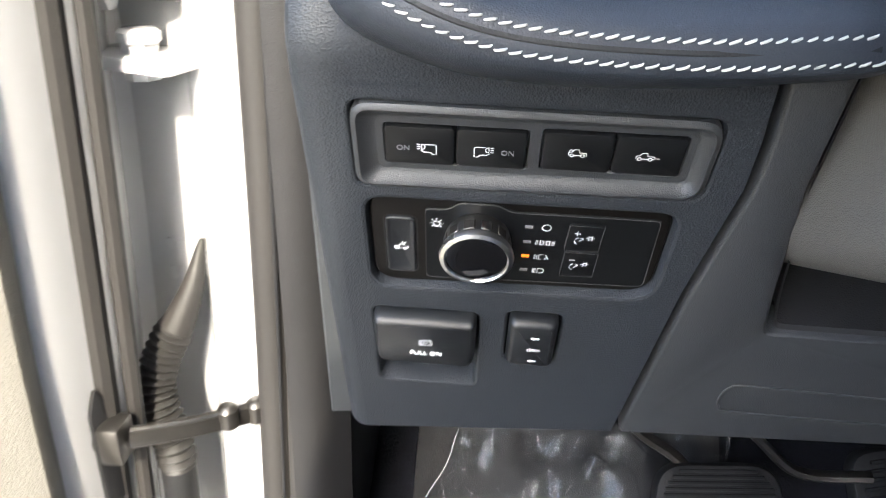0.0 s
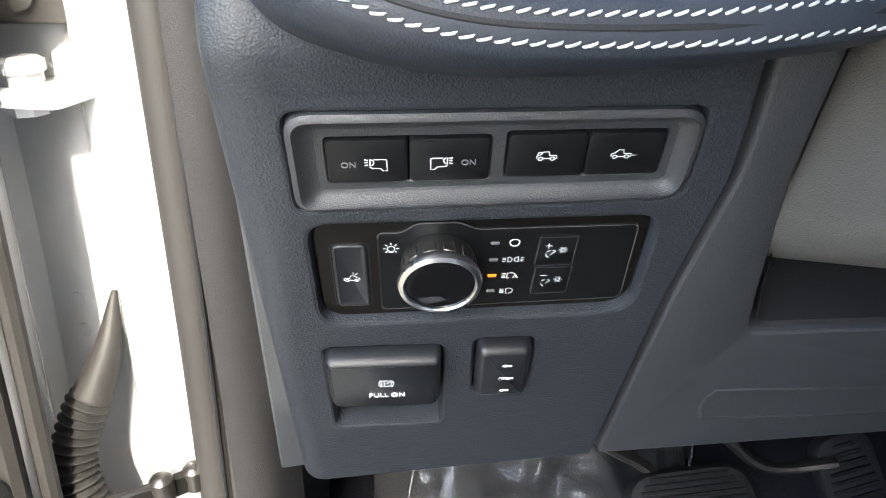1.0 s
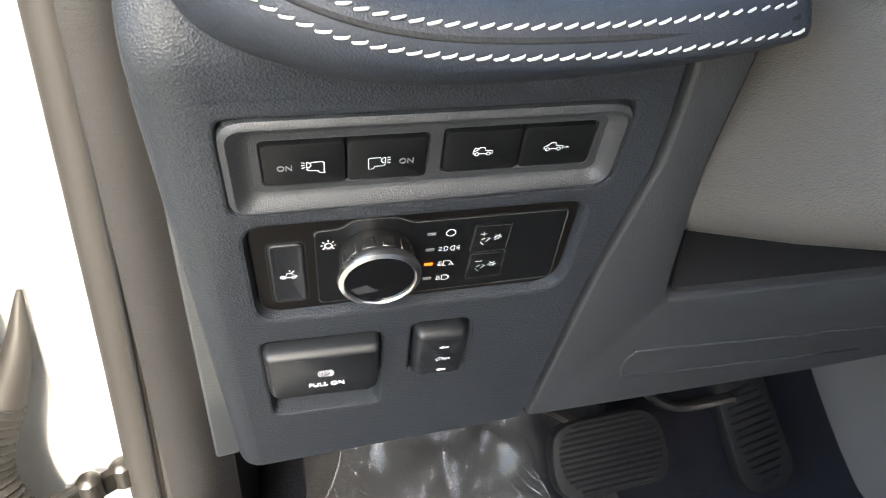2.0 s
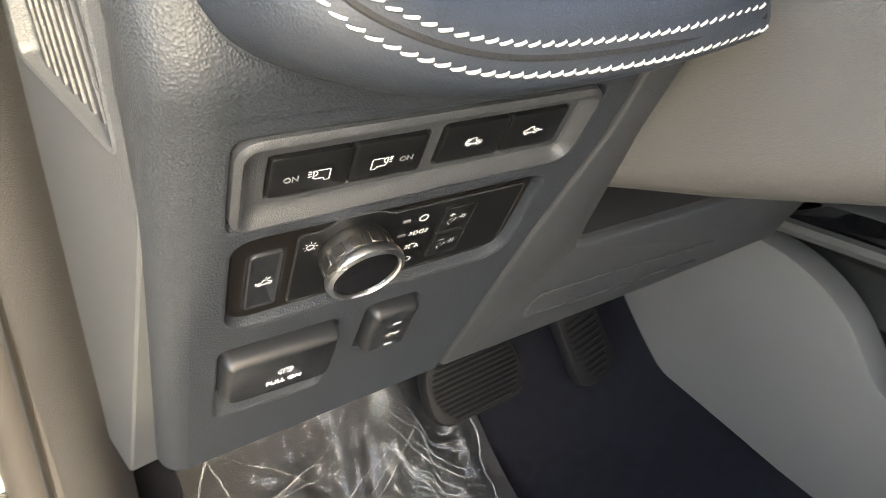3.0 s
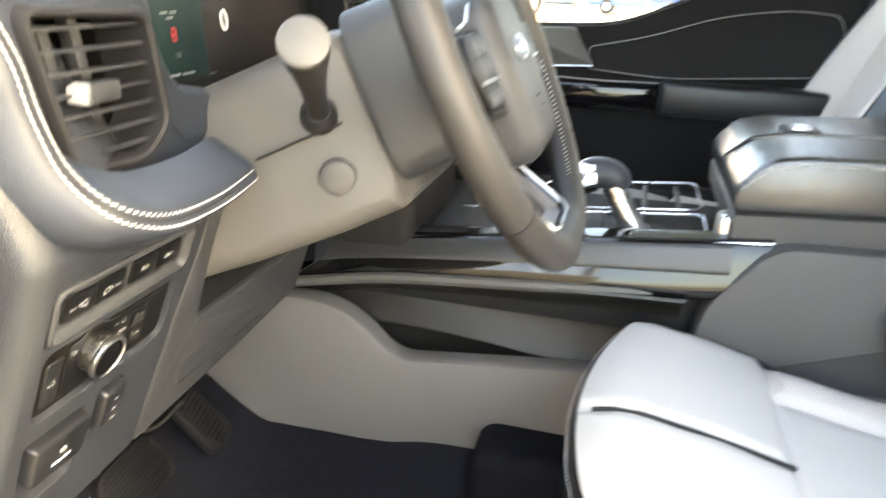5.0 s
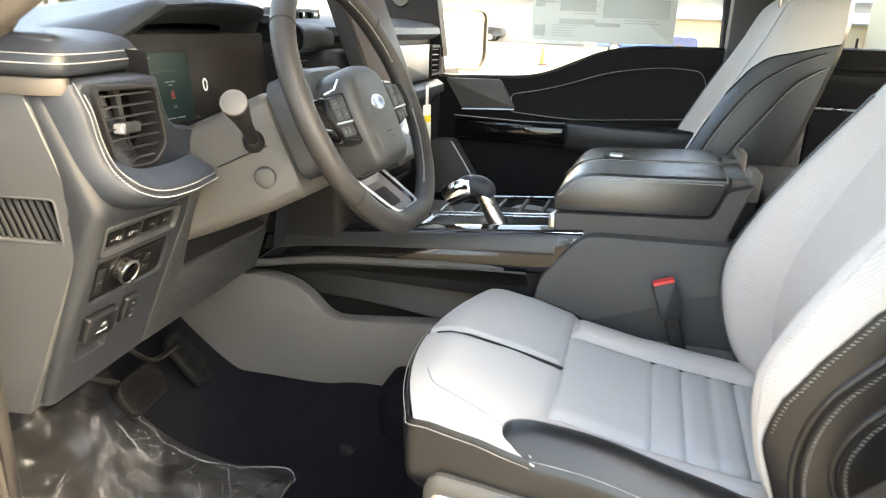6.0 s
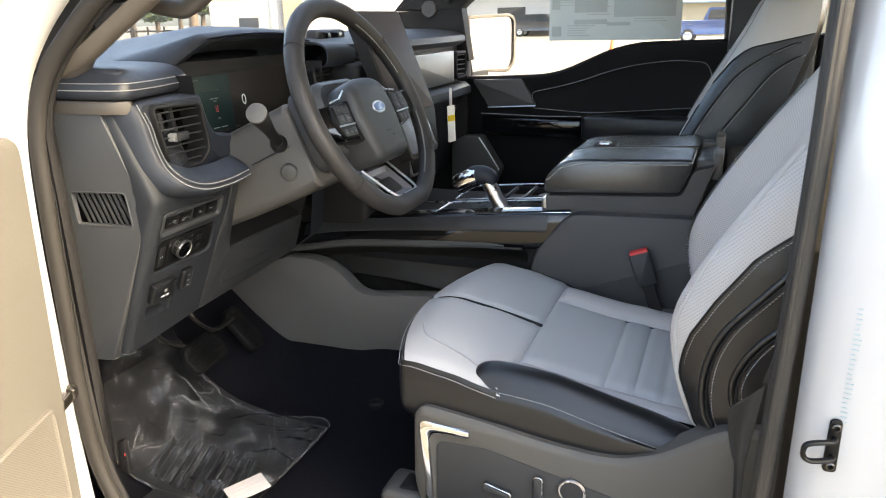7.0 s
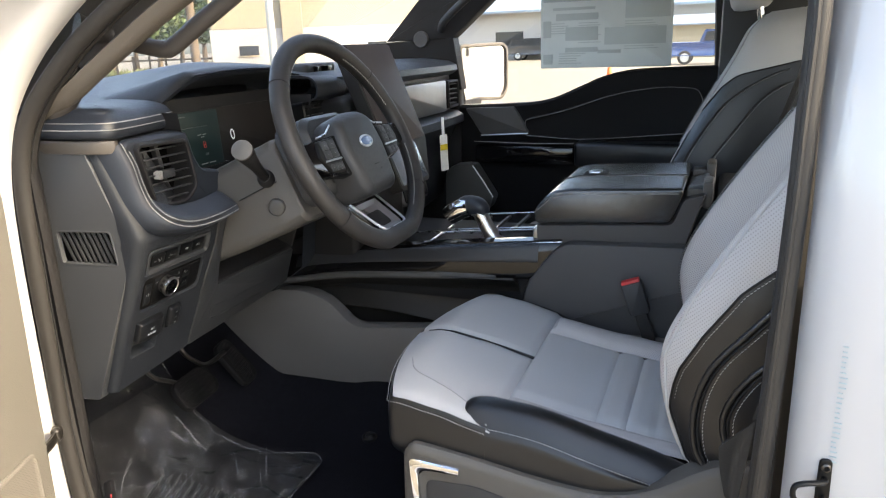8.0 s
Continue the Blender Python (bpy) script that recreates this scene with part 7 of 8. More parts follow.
part("map_pocket", box(1.345, -0.50, 0.72, 1.40, 0.22, 0.96, 0.02, 3), BLACK, pd)
part("speaker_cover", plate(frame_of((1.338, 0, 0), (0, -1, 0), (0, 0, 1)), rpoly([(-y, z) for y, z in [(0.294, 1.097), (0.262, 1.123), (0.198, 1.125), (0.129, 1.019), (0.148, 0.977), (0.298, 0.953)]][::-1], 0.012, 4), -0.05, 0.004, 0.003), PLASTIC_WARM, pd, "grey speaker cover low on the door")
part("speaker_edge", tube([(1.333, 0.200, 1.122), (1.333, 0.165, 1.072), (1.333, 0.131, 1.019)], 0.0022, 6), SATIN, pd, "thin silver edge of the speaker cover")
win = part("window_frame", tube([(1.45, y, z) for y, z in ((-0.530, 1.41), (-0.520, 1.60), (-0.50, 1.76), (-0.40, 1.80), (0.0, 1.78), (0.10, 1.72), (0.20, 1.645), (0.29, 1.55), (0.30, 1.50), (0.275, 1.31))], 0.016, 8), BLACK, pd)
part("far_pillar", box(1.38, -0.755, 0.7, 1.47, -0.525, 1.80, 0.015), PLASTIC_FINE, body)
glz = part("window_pane", box(1.452, -0.525, 1.30, 1.456, 0.30, 1.79, 0), GLASS, pd, "clear side glass")
glz.visible_shadow = False
rd = thing("rear_door", (1.42, -1.3, 0.7), "black rear passenger door panel", "car door", kind="structure")
part("panel", box(1.40, -1.75, 0.68, 1.46, -0.757, 1.432, 0.012), DOOR_BLACK, rd)
part("ledge", box(1.386, -1.74, 1.376, 1.404, -0.758, 1.388, 0.004, 2), DOOR_BLACK, rd)
part("insert", plate(frame_of((1.399, 0, 0), (0, -1, 0), (0, 0, 1)), rpoly([(0.765, 1.285), (1.60, 1.285), (1.60, 1.365), (0.765, 1.365)], 0.02, 4), -0.004, 0.004, 0.002), DOOR_BLACK, rd, "padded insert of the rear door")
part("panel_edge", box(1.390, -1.7, 1.275, 1.402, -0.762, 1.281, 0.002), SATIN, rd)
part("lock_pin", tube([(1.43, -0.8436, 1.425), (1.43, -0.8436, 1.456)], [0.004, 0.0035], 8), BLACK, rd)
part("window_frame", box(1.42, -1.80, 1.40, 1.46, -1.70, 1.8, 0.01), BLACK, rd)

# window price sheet, door mirror
sheet = thing("window_sticker", (1.449, -0.2, 1.416), "large translucent price sheet on the far window", "sticker")
PS = frame_of((1.4495, -0.194, 1.53), (0, -1, 0), (0, 0, 1))
part("paper", plate(PS, rrect(-0.198, -0.112, 0.198, 0.16, 0.004), -0.0012, 0.0, 0.0002), material("grey_backlit_paper", (0.58, 0.63, 0.62), 0.8, var=0.05), sheet)
random.seed(8)
PRINT = material("grey_print", (0.43, 0.48, 0.48), 0.8)
for x0, y0, w, h in ((-0.19, 0.085, 0.16, 0.012), (-0.15, 0.03, 0.13, 0.02), (-0.19, -0.02, 0.025, 0.05), (-0.12, -0.065, 0.10, 0.014), (-0.02, -0.07, 0.07, 0.010), (-0.19, -0.10, 0.03, 0.03), (0.06, 0.03, 0.13, 0.05), (0.0, -0.045, 0.18, 0.05), (-0.16, 0.06, 0.13, 0.008), (-0.12, -0.03, 0.10, 0.04)):
    part("print_bar", plate(PS, rrect(x0, y0, x0 + w, y0 + h, 0.001, 1), 0.0002, 0.0008, 0.0001), PRINT, sheet)
bm = bmesh.new()
for x0, y0, w, n in ((-0.188, 0.145, 0.10, 9), (-0.07, 0.145, 0.11, 7), (0.06, 0.145, 0.125, 10), (-0.188, 0.02, 0.09, 5), (-0.08, 0.02, 0.07, 9), (0.06, 0.02, 0.10, 12), (-0.14, -0.07, 0.09, 5)):
    for k in range(n):
        ll = w * random.uniform(0.55, 1.0)
        plate(PS, rrect(x0, y0 - k * 0.0072, x0 + ll, y0 - k * 0.0072 + 0.0024, 0.0004, 1), 0.0002, 0.0007, 0.0001, bm)
tagged(part("fine_print", bm, PRINT, sheet), "rows of fine grey print on a sheet", kind="stuff")
mir = thing("door_mirror", (1.6, 0.3, 1.3), "white door mirror with silver glass", "door mirror")
MM = frame_of((1.66, 0.262, 1.40), (0.85, -0.53, 0), (0, 0, 1))
mo = rpoly([(-0.105, -0.088), (0.085, -0.100), (0.115, -0.06), (0.115, 0.085), (0.09, 0.105), (-0.11, 0.10)], 0.022, 5)
part("housing", stack(bmesh.new(), MM, mo, [(-0.03, -0.09), (-0.008, -0.06), (0, -0.02), (0, 0.0), (-0.003, 0.003), (-0.010, 0.003), (-0.012, -0.006)], True, False), PILLAR_TAUPE, mir)
part("mirror_glass", stack(bmesh.new(), MM, mo, [(-0.012, -0.008), (-0.013, -0.005)], True, True), MIRROR, mir, "reflecting mirror glass")
part("mirror_arm", box(1.48, 0.27, 1.28, 1.66, 0.33, 1.32, 0.012), BLACK, mir)
ws = part("windscreen", surf([[(x, y, z) for x in (-0.06, 0.66, 1.40)] for y, z in ((0.98, 1.43), (0.5, 1.64), (0.05, 1.83))], 3, 3, 0.004), GLASS, body, "clear windscreen")
ws.visible_shadow = False

# ---- driver's door, standing open ----
door = thing("driver_door", (-0.23, 0.38, 0.62), "open white driver's door with light trim and speaker grille", "car door")
DD = Vector((-0.93, -0.37, 0)).normalized()
IN = Vector((0.37, -0.93, 0)).normalized()
DH = Vector((-0.243, 0.292, 0))
DW = frame_of(DH, DD, (0, 0, -1))


def dpt(s, z, d):
    """A place on the door: s along it, d towards the cab side."""
    return DH + DD * s + IN * d + Vector((0, 0, z))


def slope(z):
    return 0.022 * (z - 1.05)


rows = []
for z in (0.60, 0.75, 0.95, 1.10, 1.25, 1.34):
    k = -slope(z) * 2.2
    rows.append([dpt(0.05 + k, z, 0.0), dpt(-0.004 + k, z, -0.002), dpt(-0.018 + k, z, -0.008), dpt(-0.036 + k, z, -0.030), dpt(-0.052 + k, z, -0.055), dpt(-0.060 + k, z, -0.095), dpt(-0.050 + k, z, -0.128), dpt(0.0 + k, z, -0.138), dpt(1.0, z, -0.138), dpt(1.02, z, -0.05), dpt(1.0, z, 0.0)])
part("shell", surf(rows, 4, 4, 0.004), PAINT, door, "white painted door shell")
out = rpoly([(s, -z) for s, z in ((0.0, 0.62), (0.98, 0.62), (0.98, 1.36), (-0.028, 1.36), (-0.012, 1.05))][::-1], 0.03, 4)
trim = part("trim_panel", stack(bmesh.new(), DW, out, [(0, -0.004), (0, 0.006), (-0.004, 0.012), (-0.012, 0.014)]), TRIM_TAN, door, "light tan grained trim panel")
grl = rpoly([(s, -z) for s, z in ((0.025, 0.66), (0.32, 0.66), (0.32, 1.0), (0.025, 1.0))][::-1], 0.02, 4)
TRIM_MESH = perforated(material("tan_speaker_mesh", (0.115, 0.106, 0.092), 0.6, var=0.05), 0.004, 0.6, ("X", "Z"))
part("speaker_grille", stack(bmesh.new(), DW, grl, [(0.002, 0.012), (0.001, 0.017), (-0.003, 0.018), (-0.006, 0.0165)]), TRIM_MESH, trim, "tan perforated speaker grille")
sl = [dpt(-0.029 - slope(z) * 2.2, z, -0.020) + Vector((0.006, 0.018, 0)) for z in (0.6, 0.75, 0.9, 1.05, 1.2, 1.34)]
# both beads take the rubber tone with light painted in
part("edge_seal", tube(spline(sl, 5), 0.0075, 8), RUBBER_LIT, door, "rubber seal down the door edge, painted as lit")
part("edge_seal", tube(spline([p + Vector((0.0125, 0.012, 0)) for p in sl], 5), 0.0055, 8), RUBBER_LIT, door)
part("window_surround", tube([dpt(0.0, 1.33, -0.05), dpt(0.28, 1.56, -0.05), dpt(0.55, 1.74, -0.06), dpt(0.98, 1.80, -0.07), dpt(1.0, 1.33, -0.05)], 0.022, 10), PAINT, door)
dg = part("door_glass", surf([[dpt(0.02, 1.33, -0.06), dpt(1.0, 1.33, -0.06)], [dpt(0.55, 1.72, -0.07), dpt(1.0, 1.79, -0.08)]], 2, 2, 0.004), GLASS, door, "clear door window")
dg.visible_shadow = False

HM = frame_of((-0.192, 0.392, 1.190), (1, -0.15, 0), (0, 1, 0.0))
hinge = part("door_hinge", plate(HM, rpoly([(-0.035, -0.012), (0.032, -0.020), (0.038, 0.03), (-0.03, 0.03)], 0.008, 4), -0.004, 0.004, 0.002), PAINT, body, "white painted steel hinge with bolts")
part("leaf", box(-0.228, 0.385, 1.186, -0.220, 0.43, 1.235, 0.003), PAINT, hinge)
part("knuckle", lathe(HM @ Matrix.Translation((0, 0.005, 0)), [(0.011, -0.012), (0.011, 0.010), (0.013, 0.010), (0.013, 0.016), (0.010, 0.018), (0.004, 0.018)], 8), PAINT, hinge)
part("knuckle", lathe(frame_of((-0.214, 0.40, 1.225), (0, 1, 0), (0, 0, 1)), [(0.009, -0.002), (0.009, 0.008), (0.006, 0.010), (0.002, 0.010)], 6), PAINT, hinge)
part("bracket", box(-0.215, 0.405, 1.222, -0.150, 0.415, 1.30, 0.004), DARK_STEEL, hinge, "dark bracket above the hinge")
part("bolt", lathe(frame_of((-0.187, 0.404, 1.238), (1, 0, 0), (0, 0, 1)), [(0.009, 0), (0.009, 0.003), (0.003, 0.004)], 16), DARK_STEEL, hinge)
boot = thing("wiring_boot", (-0.22, 0.36, 0.9), "black corrugated rubber wiring boot between pillar and door", "cable boot")
bc = [p for p, _ in resample(spline([(-0.176, 0.415, 1.062), (-0.181, 0.403, 1.032), (-0.190, 0.396, 1.008), (-0.202, 0.388, 0.984), (-0.208, 0.380, 0.962), (-0.206, 0.375, 0.944), (-0.199, 0.371, 0.920), (-0.195, 0.367, 0.896), (-0.195, 0.362, 0.80)], 14), 0.001)]
rr = []
k0, k1 = int(len(bc) * 0.25), int(len(bc) * 0.66)
for i in range(len(bc)):
    r = 0.0015 + 0.0110 * min(1.0, i / k0) ** 0.8
    if k0 < i < k1:
        r += 0.0019 * math.cos((i - k0) * math.pi / 3.0)
    rr.append(r)
# the tapered end is painted as lit, the bellows keep the plain rubber
part("tapered_end", tube(bc[:k0 + 1], rr[:k0 + 1], 14), RUBBER_LIT, boot, "smooth tapered rubber end")
part("bellows", tube(bc[k0:k1 + 1], rr[k0:k1 + 1], 16), RUBBER, boot, "corrugated rubber bellows")
part("sleeve", tube(bc[k1:], rr[k1:], 14), BLACK, boot)
for y, z in ((0.4599, 0.9946), (0.4671, 0.963)):
    part("rivet", lathe(frame_of((-0.2535, y - 0.012, z), (0, -1, 0), (0, 0, 1)), [(0.005, -0.004), (0.005, 0.001), (0.0035, 0.0022), (0.001, 0.0014)], 12), PAINT, pillar)
check = thing("door_check_strap", (-0.18, 0.35, 0.955), "dark steel door check arm with a roller", "door check")
part("arm", tube([(-0.128, 0.398, 0.932), (-0.150, 0.372, 0.940), (-0.175, 0.352, 0.945), (-0.205, 0.335, 0.948), (-0.230, 0.326, 0.950)], 0.0046, 8, flat=2.0), DARK_STEEL, check)
part("arm_rib", tube([(-0.150, 0.369, 0.948), (-0.175, 0.349, 0.953), (-0.205, 0.332, 0.957)], 0.0022, 6), DARK_STEEL, check)
for k in ((-0.137, 0.384, 0.938), (-0.152, 0.368, 0.944)):
    part("roller", lathe(frame_of(k, (1, 0, 0), (0, 1, 0)), [(0.004, -0.011), (0.0075, -0.007), (0.0075, 0.007), (0.005, 0.010), (0.002, 0.011)], 14), DARK_STEEL, check)
part("clip", box(-0.222, 0.318, 0.936, -0.206, 0.340, 0.966, 0.003), DARK_STEEL, check, "brown steel clip at the door")
part("plate", plate(frame_of((-0.2235, 0.326, 0.945), (0.37, 0.93, 0), (0, 0, 1)), rpoly([(-0.006, -0.045), (0.008, -0.050), (0.009, 0.035), (0.002, 0.048), (-0.005, 0.03)], 0.004, 3), 0.0, 0.003, 0.001), BLACK, check, "dark slotted check plate")
for z in (1.045, 1.022):
    part("pillar_screw", lathe(frame_of((-0.21, 0.4385, z), (1, 0, 0), (0, 0, 1)), [(0.005, -0.003), (0.005, 0.003), (0.002, 0.004)], 12), PAINT, pillar)
# ---- outside ----
CONCRETE = material("pale_parking_concrete", (0.185, 0.162, 0.122), 0.85, grain=0.6, grain_scale=40, kind="noise", var=0.18, var_scale=0.35)
STUCCO = material("cream_render_wall", (0.30, 0.26, 0.18), 0.9, grain=0.4, grain_scale=60, kind="noise", var=0.06, var_scale=0.5)
WHITE_WALL = material("white_render_wall", (0.38, 0.37, 0.35), 0.9, grain=0.4, grain_scale=60, kind="noise", var=0.05, var_scale=0.5)
METAL_ROOF = material("blue_grey_sheet_roof", (0.25, 0.32, 0.40), 0.5, 0.3, var=0.08, var_scale=0.6)
LEAF = material("green_leaves", (0.07, 0.10, 0.03), 0.6, var=0.4, var_scale=2.0)
BARK = material("brown_bark", (0.12, 0.09, 0.06), 0.9, grain=0.8, grain_scale=40, kind="noise", var=0.3)
DARK_GLASS = material("dark_window_glass", (0.02, 0.025, 0.03), 0.08, var=0.1)
TYRE = material("black_tyre", (0.015, 0.015, 0.015), 0.8, var=0.2)
GRASS = material("dry_grass", (0.16, 0.17, 0.06), 0.9, grain=1.0, grain_scale=30, kind="noise", var=0.4, var_scale=1.5)

bm = bmesh.new()
rings = [0.0, 3, 8, 20, 50, 120, 400, 1500, 4000]
bridge(bm, [[Vector((r * math.cos(a), r * math.sin(a), 0)) for a in [2 * math.pi * i / 48 for i in range(48)]] for r in rings[1:]], True, True, False)
tagged(part("ground", bm, CONCRETE), "pale concrete parking ground reaching the horizon", "ground", kind="structure")


def slab(name, x0, y0, z0, x1, y1, z1, mat, parent, label=""):
    return part(name, box(x0, y0, z0, x1, y1, z1, 0.02, 1), mat, parent, label)


# white warehouse with sheet roof, beyond the far side
wh = thing("warehouse", (60, 5, 0), "long white warehouse with a blue-grey sheet roof", "building")
wallp = slab("wall", 62, -60, 0, 90, 40, 4.2, WHITE_WALL, wh)
part("roof", surf([[(60.5, y, 4.1), (76, y, 6.4), (91, y, 4.1)] for y in (-61, 41)], 2, 2, 0.2), METAL_ROOF, wh)
for i in range(9):
    slab("window", 61.9, -50 + i * 9.5, 1.2, 62.05, -47.5 + i * 9.5, 2.4, DARK_GLASS, wallp)
cb = thing("cream_building", (25, 14.5, 0), "cream rendered building with a white lower wall", "building")
CB = frame_of((22.6, 18.2, 0), (0.506, -0.863, 0), (0, 0, 1))


def on_facade(name, u0, z0, u1, z1, d0, d1, mat, parent):
    return part(name, box(u0, z0, d0, u1, z1, d1, 0.02, 1, None, CB), mat, parent)


wallp = on_facade("wall", 0.0, 2.35, 9.4, 7.5, -8, 0.0, STUCCO, cb)
on_facade("lower_wall", -0.05, 0, 9.45, 2.35, -8, 0.05, WHITE_WALL, cb)
on_facade("cornice", -0.2, 7.5, 9.6, 7.8, -8.2, 0.2, WHITE_WALL, cb)
on_facade("pilaster", 2.7, 0, 3.5, 7.5, 0.0, 0.25, STUCCO, cb)
for u in (1.0, 6.0):
    win = on_facade("window", u, 1.35, u + 0.75, 1.72, 0.03, 0.08, DARK_GLASS, cb)
    on_facade("frame", u - 0.06, 1.29, u + 0.81, 1.35, 0.05, 0.12, STUCCO, win)
shed = thing("cream_shed", (58, -4, 0), "long low cream shed with a grey sheet roof", "building")
slab("wall", 57, -16, 0, 61, 5, 2.4, STUCCO, shed)
part("roof", surf([[(56.5, y, 2.4), (59, y, 3.1), (61.5, y, 2.4)] for y in (-16.4, 5.4)], 2, 2, 0.12), METAL_ROOF, shed)
tb = thing("shop_building", (48, -30, 0), "low cream shop with a red hipped canopy", "building")
wallp = slab("wall", 46, -42, 0, 56, -14, 4.4, STUCCO, tb)
part("canopy", surf([[(44.6, y, 3.2), (46.2, y, 4.6)] for y in (-40, -16)], 2, 2, 0.15), material("red_tiles", (0.4, 0.09, 0.05), 0.8, var=0.2), tb, "red tiled canopy")
for i in range(7):
    slab("window", 45.9, -40 + i * 3.6, 0.8, 46.05, -38 + i * 3.6, 2.6, DARK_GLASS, wallp)


def light_pole(x, y, h):
    th = thing("light_pole", (x, y, 0), "tall pale steel parking lot pole", "light pole", "parking lot poles")
    part("shaft", tube([(x, y, 0), (x, y, h)], [0.11, 0.07], 12), material("pale_steel", (0.5, 0.5, 0.46), 0.5, 0.5), th)
    part("base", lathe(pose(x, y, 0), [(0.28, 0), (0.28, 0.5), (0.2, 0.55)], 16), CONCRETE, th)
    part("lamp_head", box(x - 0.8, y - 0.15, h, x + 0.2, y + 0.15, h + 0.15, 0.03), DARK_STEEL, th)


light_pole(15.5, 10.6, 9)
light_pole(40, -16, 9)


def wheel_at(x, y, r, parent):
    M = frame_of((x, y, r), (0, 1, 0), (0, 0, 1))
    t = part("wheel", lathe(M, [(r * 0.6, -0.11), (r * 0.95, -0.11), (r, -0.07), (r, 0.07), (r * 0.95, 0.11), (r * 0.62, 0.11)], 24), TYRE, parent)
    part("rim", lathe(M, [(r * 0.62, -0.115), (r * 0.5, -0.09), (r * 0.2, -0.12), (0.03, -0.12)], 16), SATIN, t)
    part("rim", lathe(M, [(r * 0.62, 0.115), (r * 0.5, 0.09), (r * 0.2, 0.12), (0.03, 0.12)], 16), SATIN, t)


def parked(name, label, x, y, paint, pickup, sgn=1):
    """A parked vehicle lengthways along y."""
    th = thing(name, (x, y, 0), label, "car", "parked cars")
    L = 2.7
    side_pts = [(-L, 0.45), (-L, 1.0), (-L * 0.95, 1.12), (-L * 0.48, 1.18), (-L * 0.42, 1.2), (L * 0.95, 1.2), (L, 1.1), (L, 0.45)]
    bm = bmesh.new()
    o = rpoly([(sgn * a, b) for a, b in side_pts], 0.12, 3)
    bridge(bm, [[Vector((x + dx, y + a, b)) for a, b in offset(o, d)] for dx, d in ((-0.95, -0.10), (-0.98, -0.02), (-0.9, 0), (0.9, 0), (0.98, -0.02), (0.95, -0.10))])
    part("body", bm, paint, th)
    cab = [(-L * 0.45, 1.15), (-L * 0.18, 1.82), (L * 0.25, 1.85), (L * 0.36, 1.15)] if pickup else [(-L * 0.45, 1.15), (-L * 0.2, 1.80), (L * 0.8, 1.78), (L * 0.95, 1.15)]
    o = rpoly([(sgn * a, b) for a, b in cab], 0.1, 3)
    bm = bmesh.new()
    bridge(bm, [[Vector((x + dx, y + a, b)) for a, b in offset(o, d)] for dx, d in ((-0.82, -0.06), (-0.85, 0), (0.85, 0), (0.82, -0.06))])
    part("cab", bm, paint, th)
    gl = rpoly([(sgn * (cab[0][0] + 0.35), 1.24), (sgn * (cab[1][0] + 0.10), 1.72), (sgn * (cab[2][0] - 0.08), 1.72), (sgn * (cab[3][0] - 0.25), 1.24)], 0.06, 3)
    for dx in (-0.86, 0.84):
        bm = bmesh.new()
        bridge(bm, [[Vector((x + dx + k, y + a, b)) for a, b in gl] for k in (0, 0.02)])
        part("window", bm, DARK_GLASS, th)
    for a in (-L * 0.64, L * 0.62):
        for dx in (-0.85, 0.85):
            wheel_at(x + dx, y + a, 0.38, th)


BLUE = material("blue_car_paint", (0.012, 0.045, 0.16), 0.25, coat=0.6, var=0.05)
GREYCAR = material("dark_grey_car_paint", (0.04, 0.045, 0.05), 0.25, coat=0.6, var=0.05)
parked("parked_pickup", "blue parked pickup truck on silver wheels", 42.5, 0.2, BLUE, True)
parked("parked_car", "dark grey parked estate car on silver wheels", 61, 14.8, GREYCAR, False)


def cone(x, y):
    th = thing("traffic_cone", (x, y, 0), "orange traffic cone standing on the concrete", "traffic cone")
    part("cone", lathe(pose(x, y, 0), [(0.15, 0.03), (0.13, 0.05), (0.035, 0.72), (0.02, 0.74)], 16), material("orange_rubber", (0.75, 0.12, 0.02), 0.6), th)
    part("foot", box(x - 0.2, y - 0.2, 0, x + 0.2, y + 0.2, 0.035, 0.01), BLACK, th)


cone(27.8, 3.8)


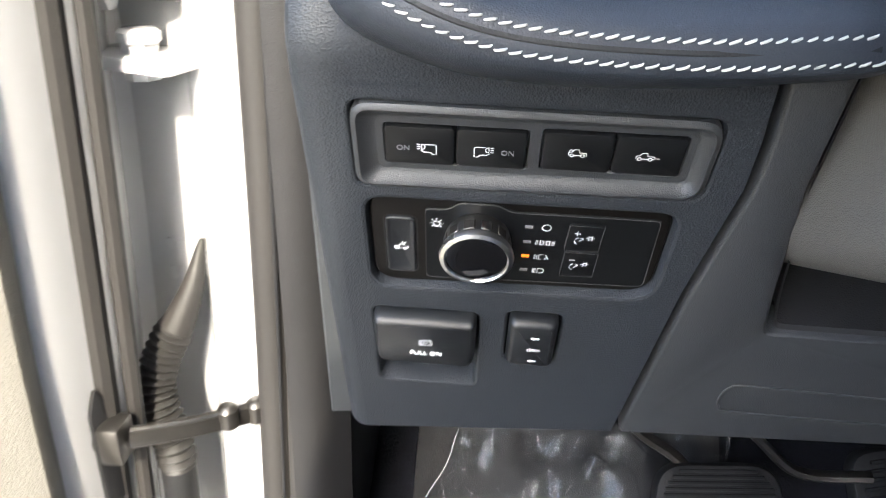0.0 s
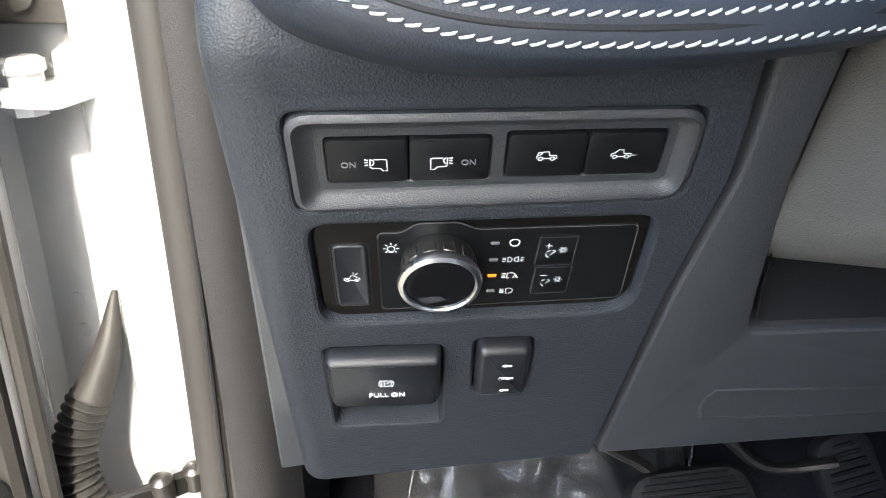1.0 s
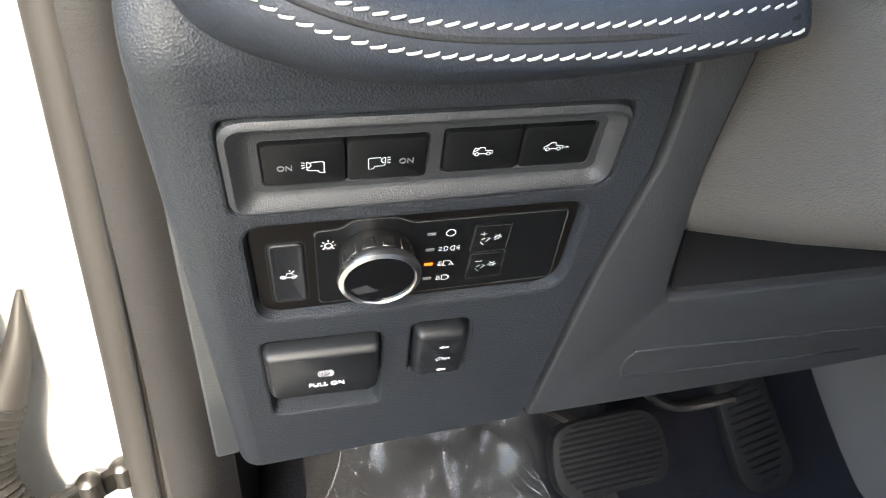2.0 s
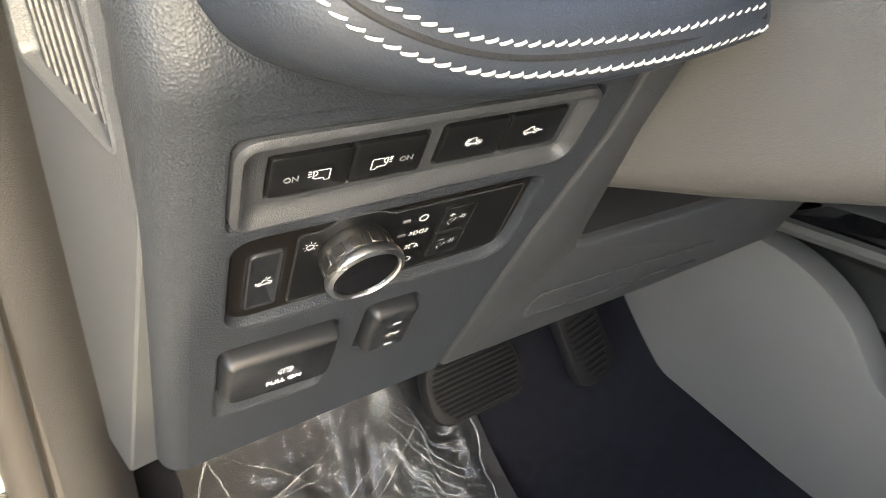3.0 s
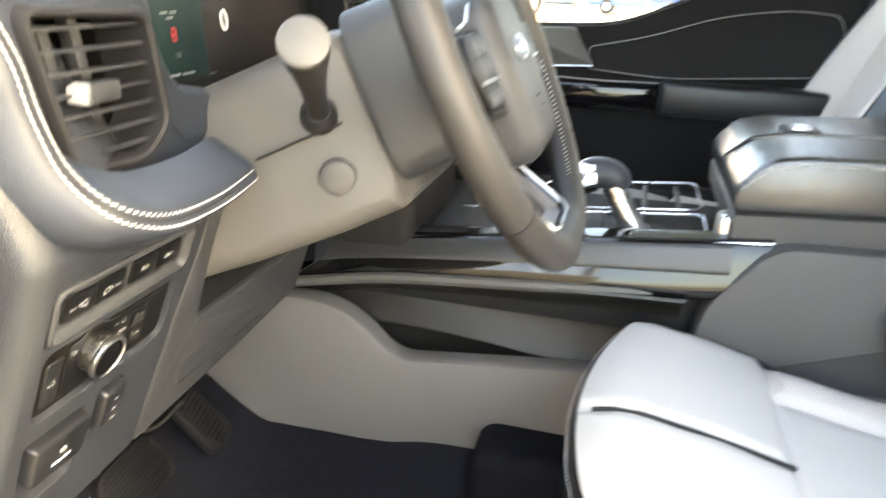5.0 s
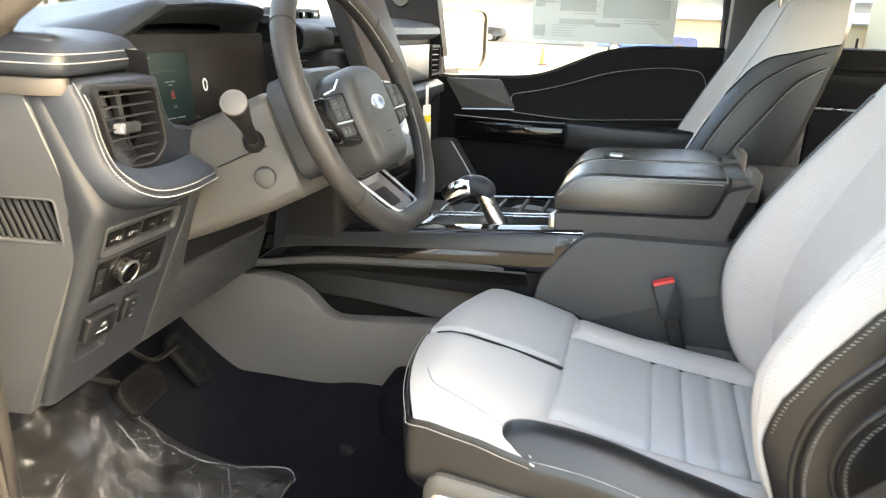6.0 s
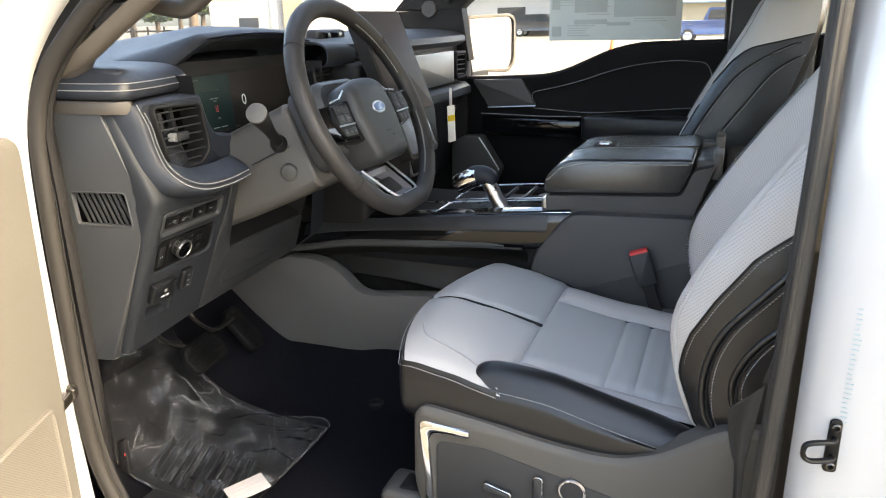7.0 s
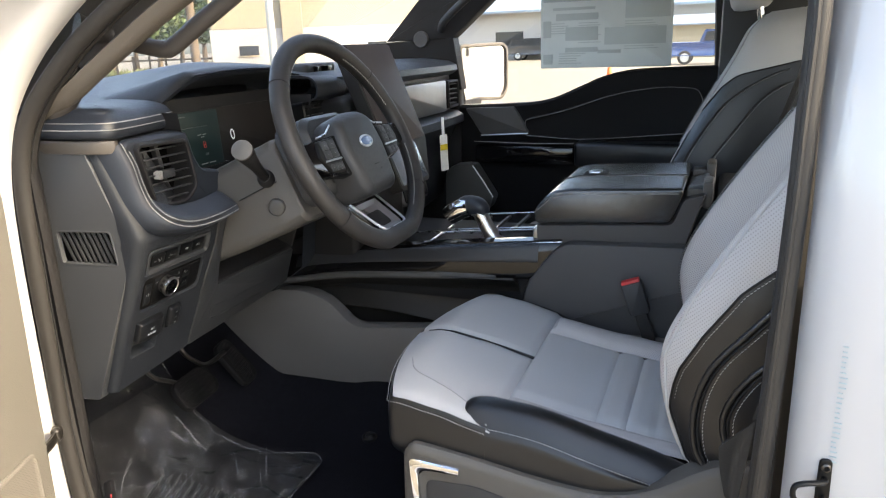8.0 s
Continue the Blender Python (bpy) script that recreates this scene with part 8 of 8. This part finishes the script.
def tree(x, y, h, r, seed):
    rnd = random.Random(seed)
    th = thing("tree", (x, y, 0), "green leafy tree behind the parking lot", "tree", "trees behind the lot")
    bm = tube([(x, y, 0), (x + 0.1, y, h * 0.3), (x, y + 0.1, h * 0.6)], [0.25, 0.18, 0.1], 8)
    for k in range(5):
        a = rnd.random() * 6.28
        tube([(x, y, h * (0.3 + 0.06 * k)), (x + math.cos(a) * r * 0.5, y + math.sin(a) * r * 0.5, h * (0.5 + 0.07 * k))], [0.09, 0.03], 6, bm)
    part("trunk", bm, BARK, th)
    bm = bmesh.new()
    for k in range(2200):
        a, u, q = rnd.random() * 6.28, rnd.random(), rnd.random() ** 0.5
        cz = h * (0.35 + 0.62 * u)
        rr = r * q * math.sin(math.pi * (0.12 + 0.80 * u)) * (0.75 + 0.5 * math.sin(3 * a + seed) * 0.5)
        c = Vector((x + rr * math.cos(a), y + rr * math.sin(a), cz))
        s = 0.10 + 0.16 * rnd.random()
        e1 = Vector((rnd.uniform(-1, 1), rnd.uniform(-1, 1), rnd.uniform(-0.6, 0.6))).normalized() * s
        e2 = e1.cross(Vector((rnd.uniform(-1, 1), rnd.uniform(-1, 1), rnd.uniform(-1, 1)))).normalized() * s * 0.6
        bm.faces.new([bm.verts.new(c + e1), bm.verts.new(c + e2), bm.verts.new(c - e1), bm.verts.new(c - e2)])
    part("crown", bm, LEAF, th, smooth=False)


for i in range(7):
    tree(-24 + i * 9 + (i * 5) % 4, -84 - (i * 7) % 11, 7 + (i * 5) % 4, 4.0, 40 + i)
for i in range(9):
    tree(95 + (i % 3) * 5, 60 - i * 9, 9 + (i * 7) % 4, 4.2, i)
for i in range(9):
    a = radians(49 - 1.6 * i)
    dist = 58 + (i * 7) % 13
    tree(dist * math.cos(a), dist * math.sin(a), 5.2 + (i * 3) % 4 * 0.7, 2.6, 20 + i)
bm = bmesh.new()
rnd = random.Random(3)
for k in range(9000):
    a, dist = radians(rnd.uniform(38.5, 52)), rnd.uniform(26, 56)
    if a < radians(41) and dist < 40:
        continue
    p = Vector((dist * math.cos(a), dist * math.sin(a), 0))
    a, hh = rnd.random() * 3.14, 0.25 + 0.5 * rnd.random()
    d = Vector((math.cos(a), math.sin(a), 0)) * 0.08
    bm.faces.new([bm.verts.new(p - d), bm.verts.new(p + d), bm.verts.new(p + Vector((rnd.uniform(-0.15, 0.15), rnd.uniform(-0.15, 0.15), hh)))])
tagged(part("rough_grass", bm, GRASS, smooth=False), "dry green roadside grass", "grass", kind="stuff")
pole = thing("utility_pole", (20.6, 17.4, 0), "brown wooden utility pole beside the cream building", "utility pole")
part("shaft", tube([(20.6, 17.4, 0), (20.6, 17.4, 8)], [0.17, 0.13], 12), BARK, pole)
FW = frame_of((25.5, 28.3, 0), (0.68, -0.73, 0), (0, 0, 1))
fence = thing("rail_fence", (27, 26, 0), "weathered roadside post and rail fence", "fence")
for i in range(9):
    part("post", box(i * 0.75, 0, 0, i * 0.75 + 0.1, 1.45, 0.1, 0.01, 1, None, FW), BARK, fence)
for z in (0.5, 1.2):
    part("rail", box(0, z, 0.02, 6.2, z + 0.09, 0.07, 0.01, 1, None, FW), BARK, fence)
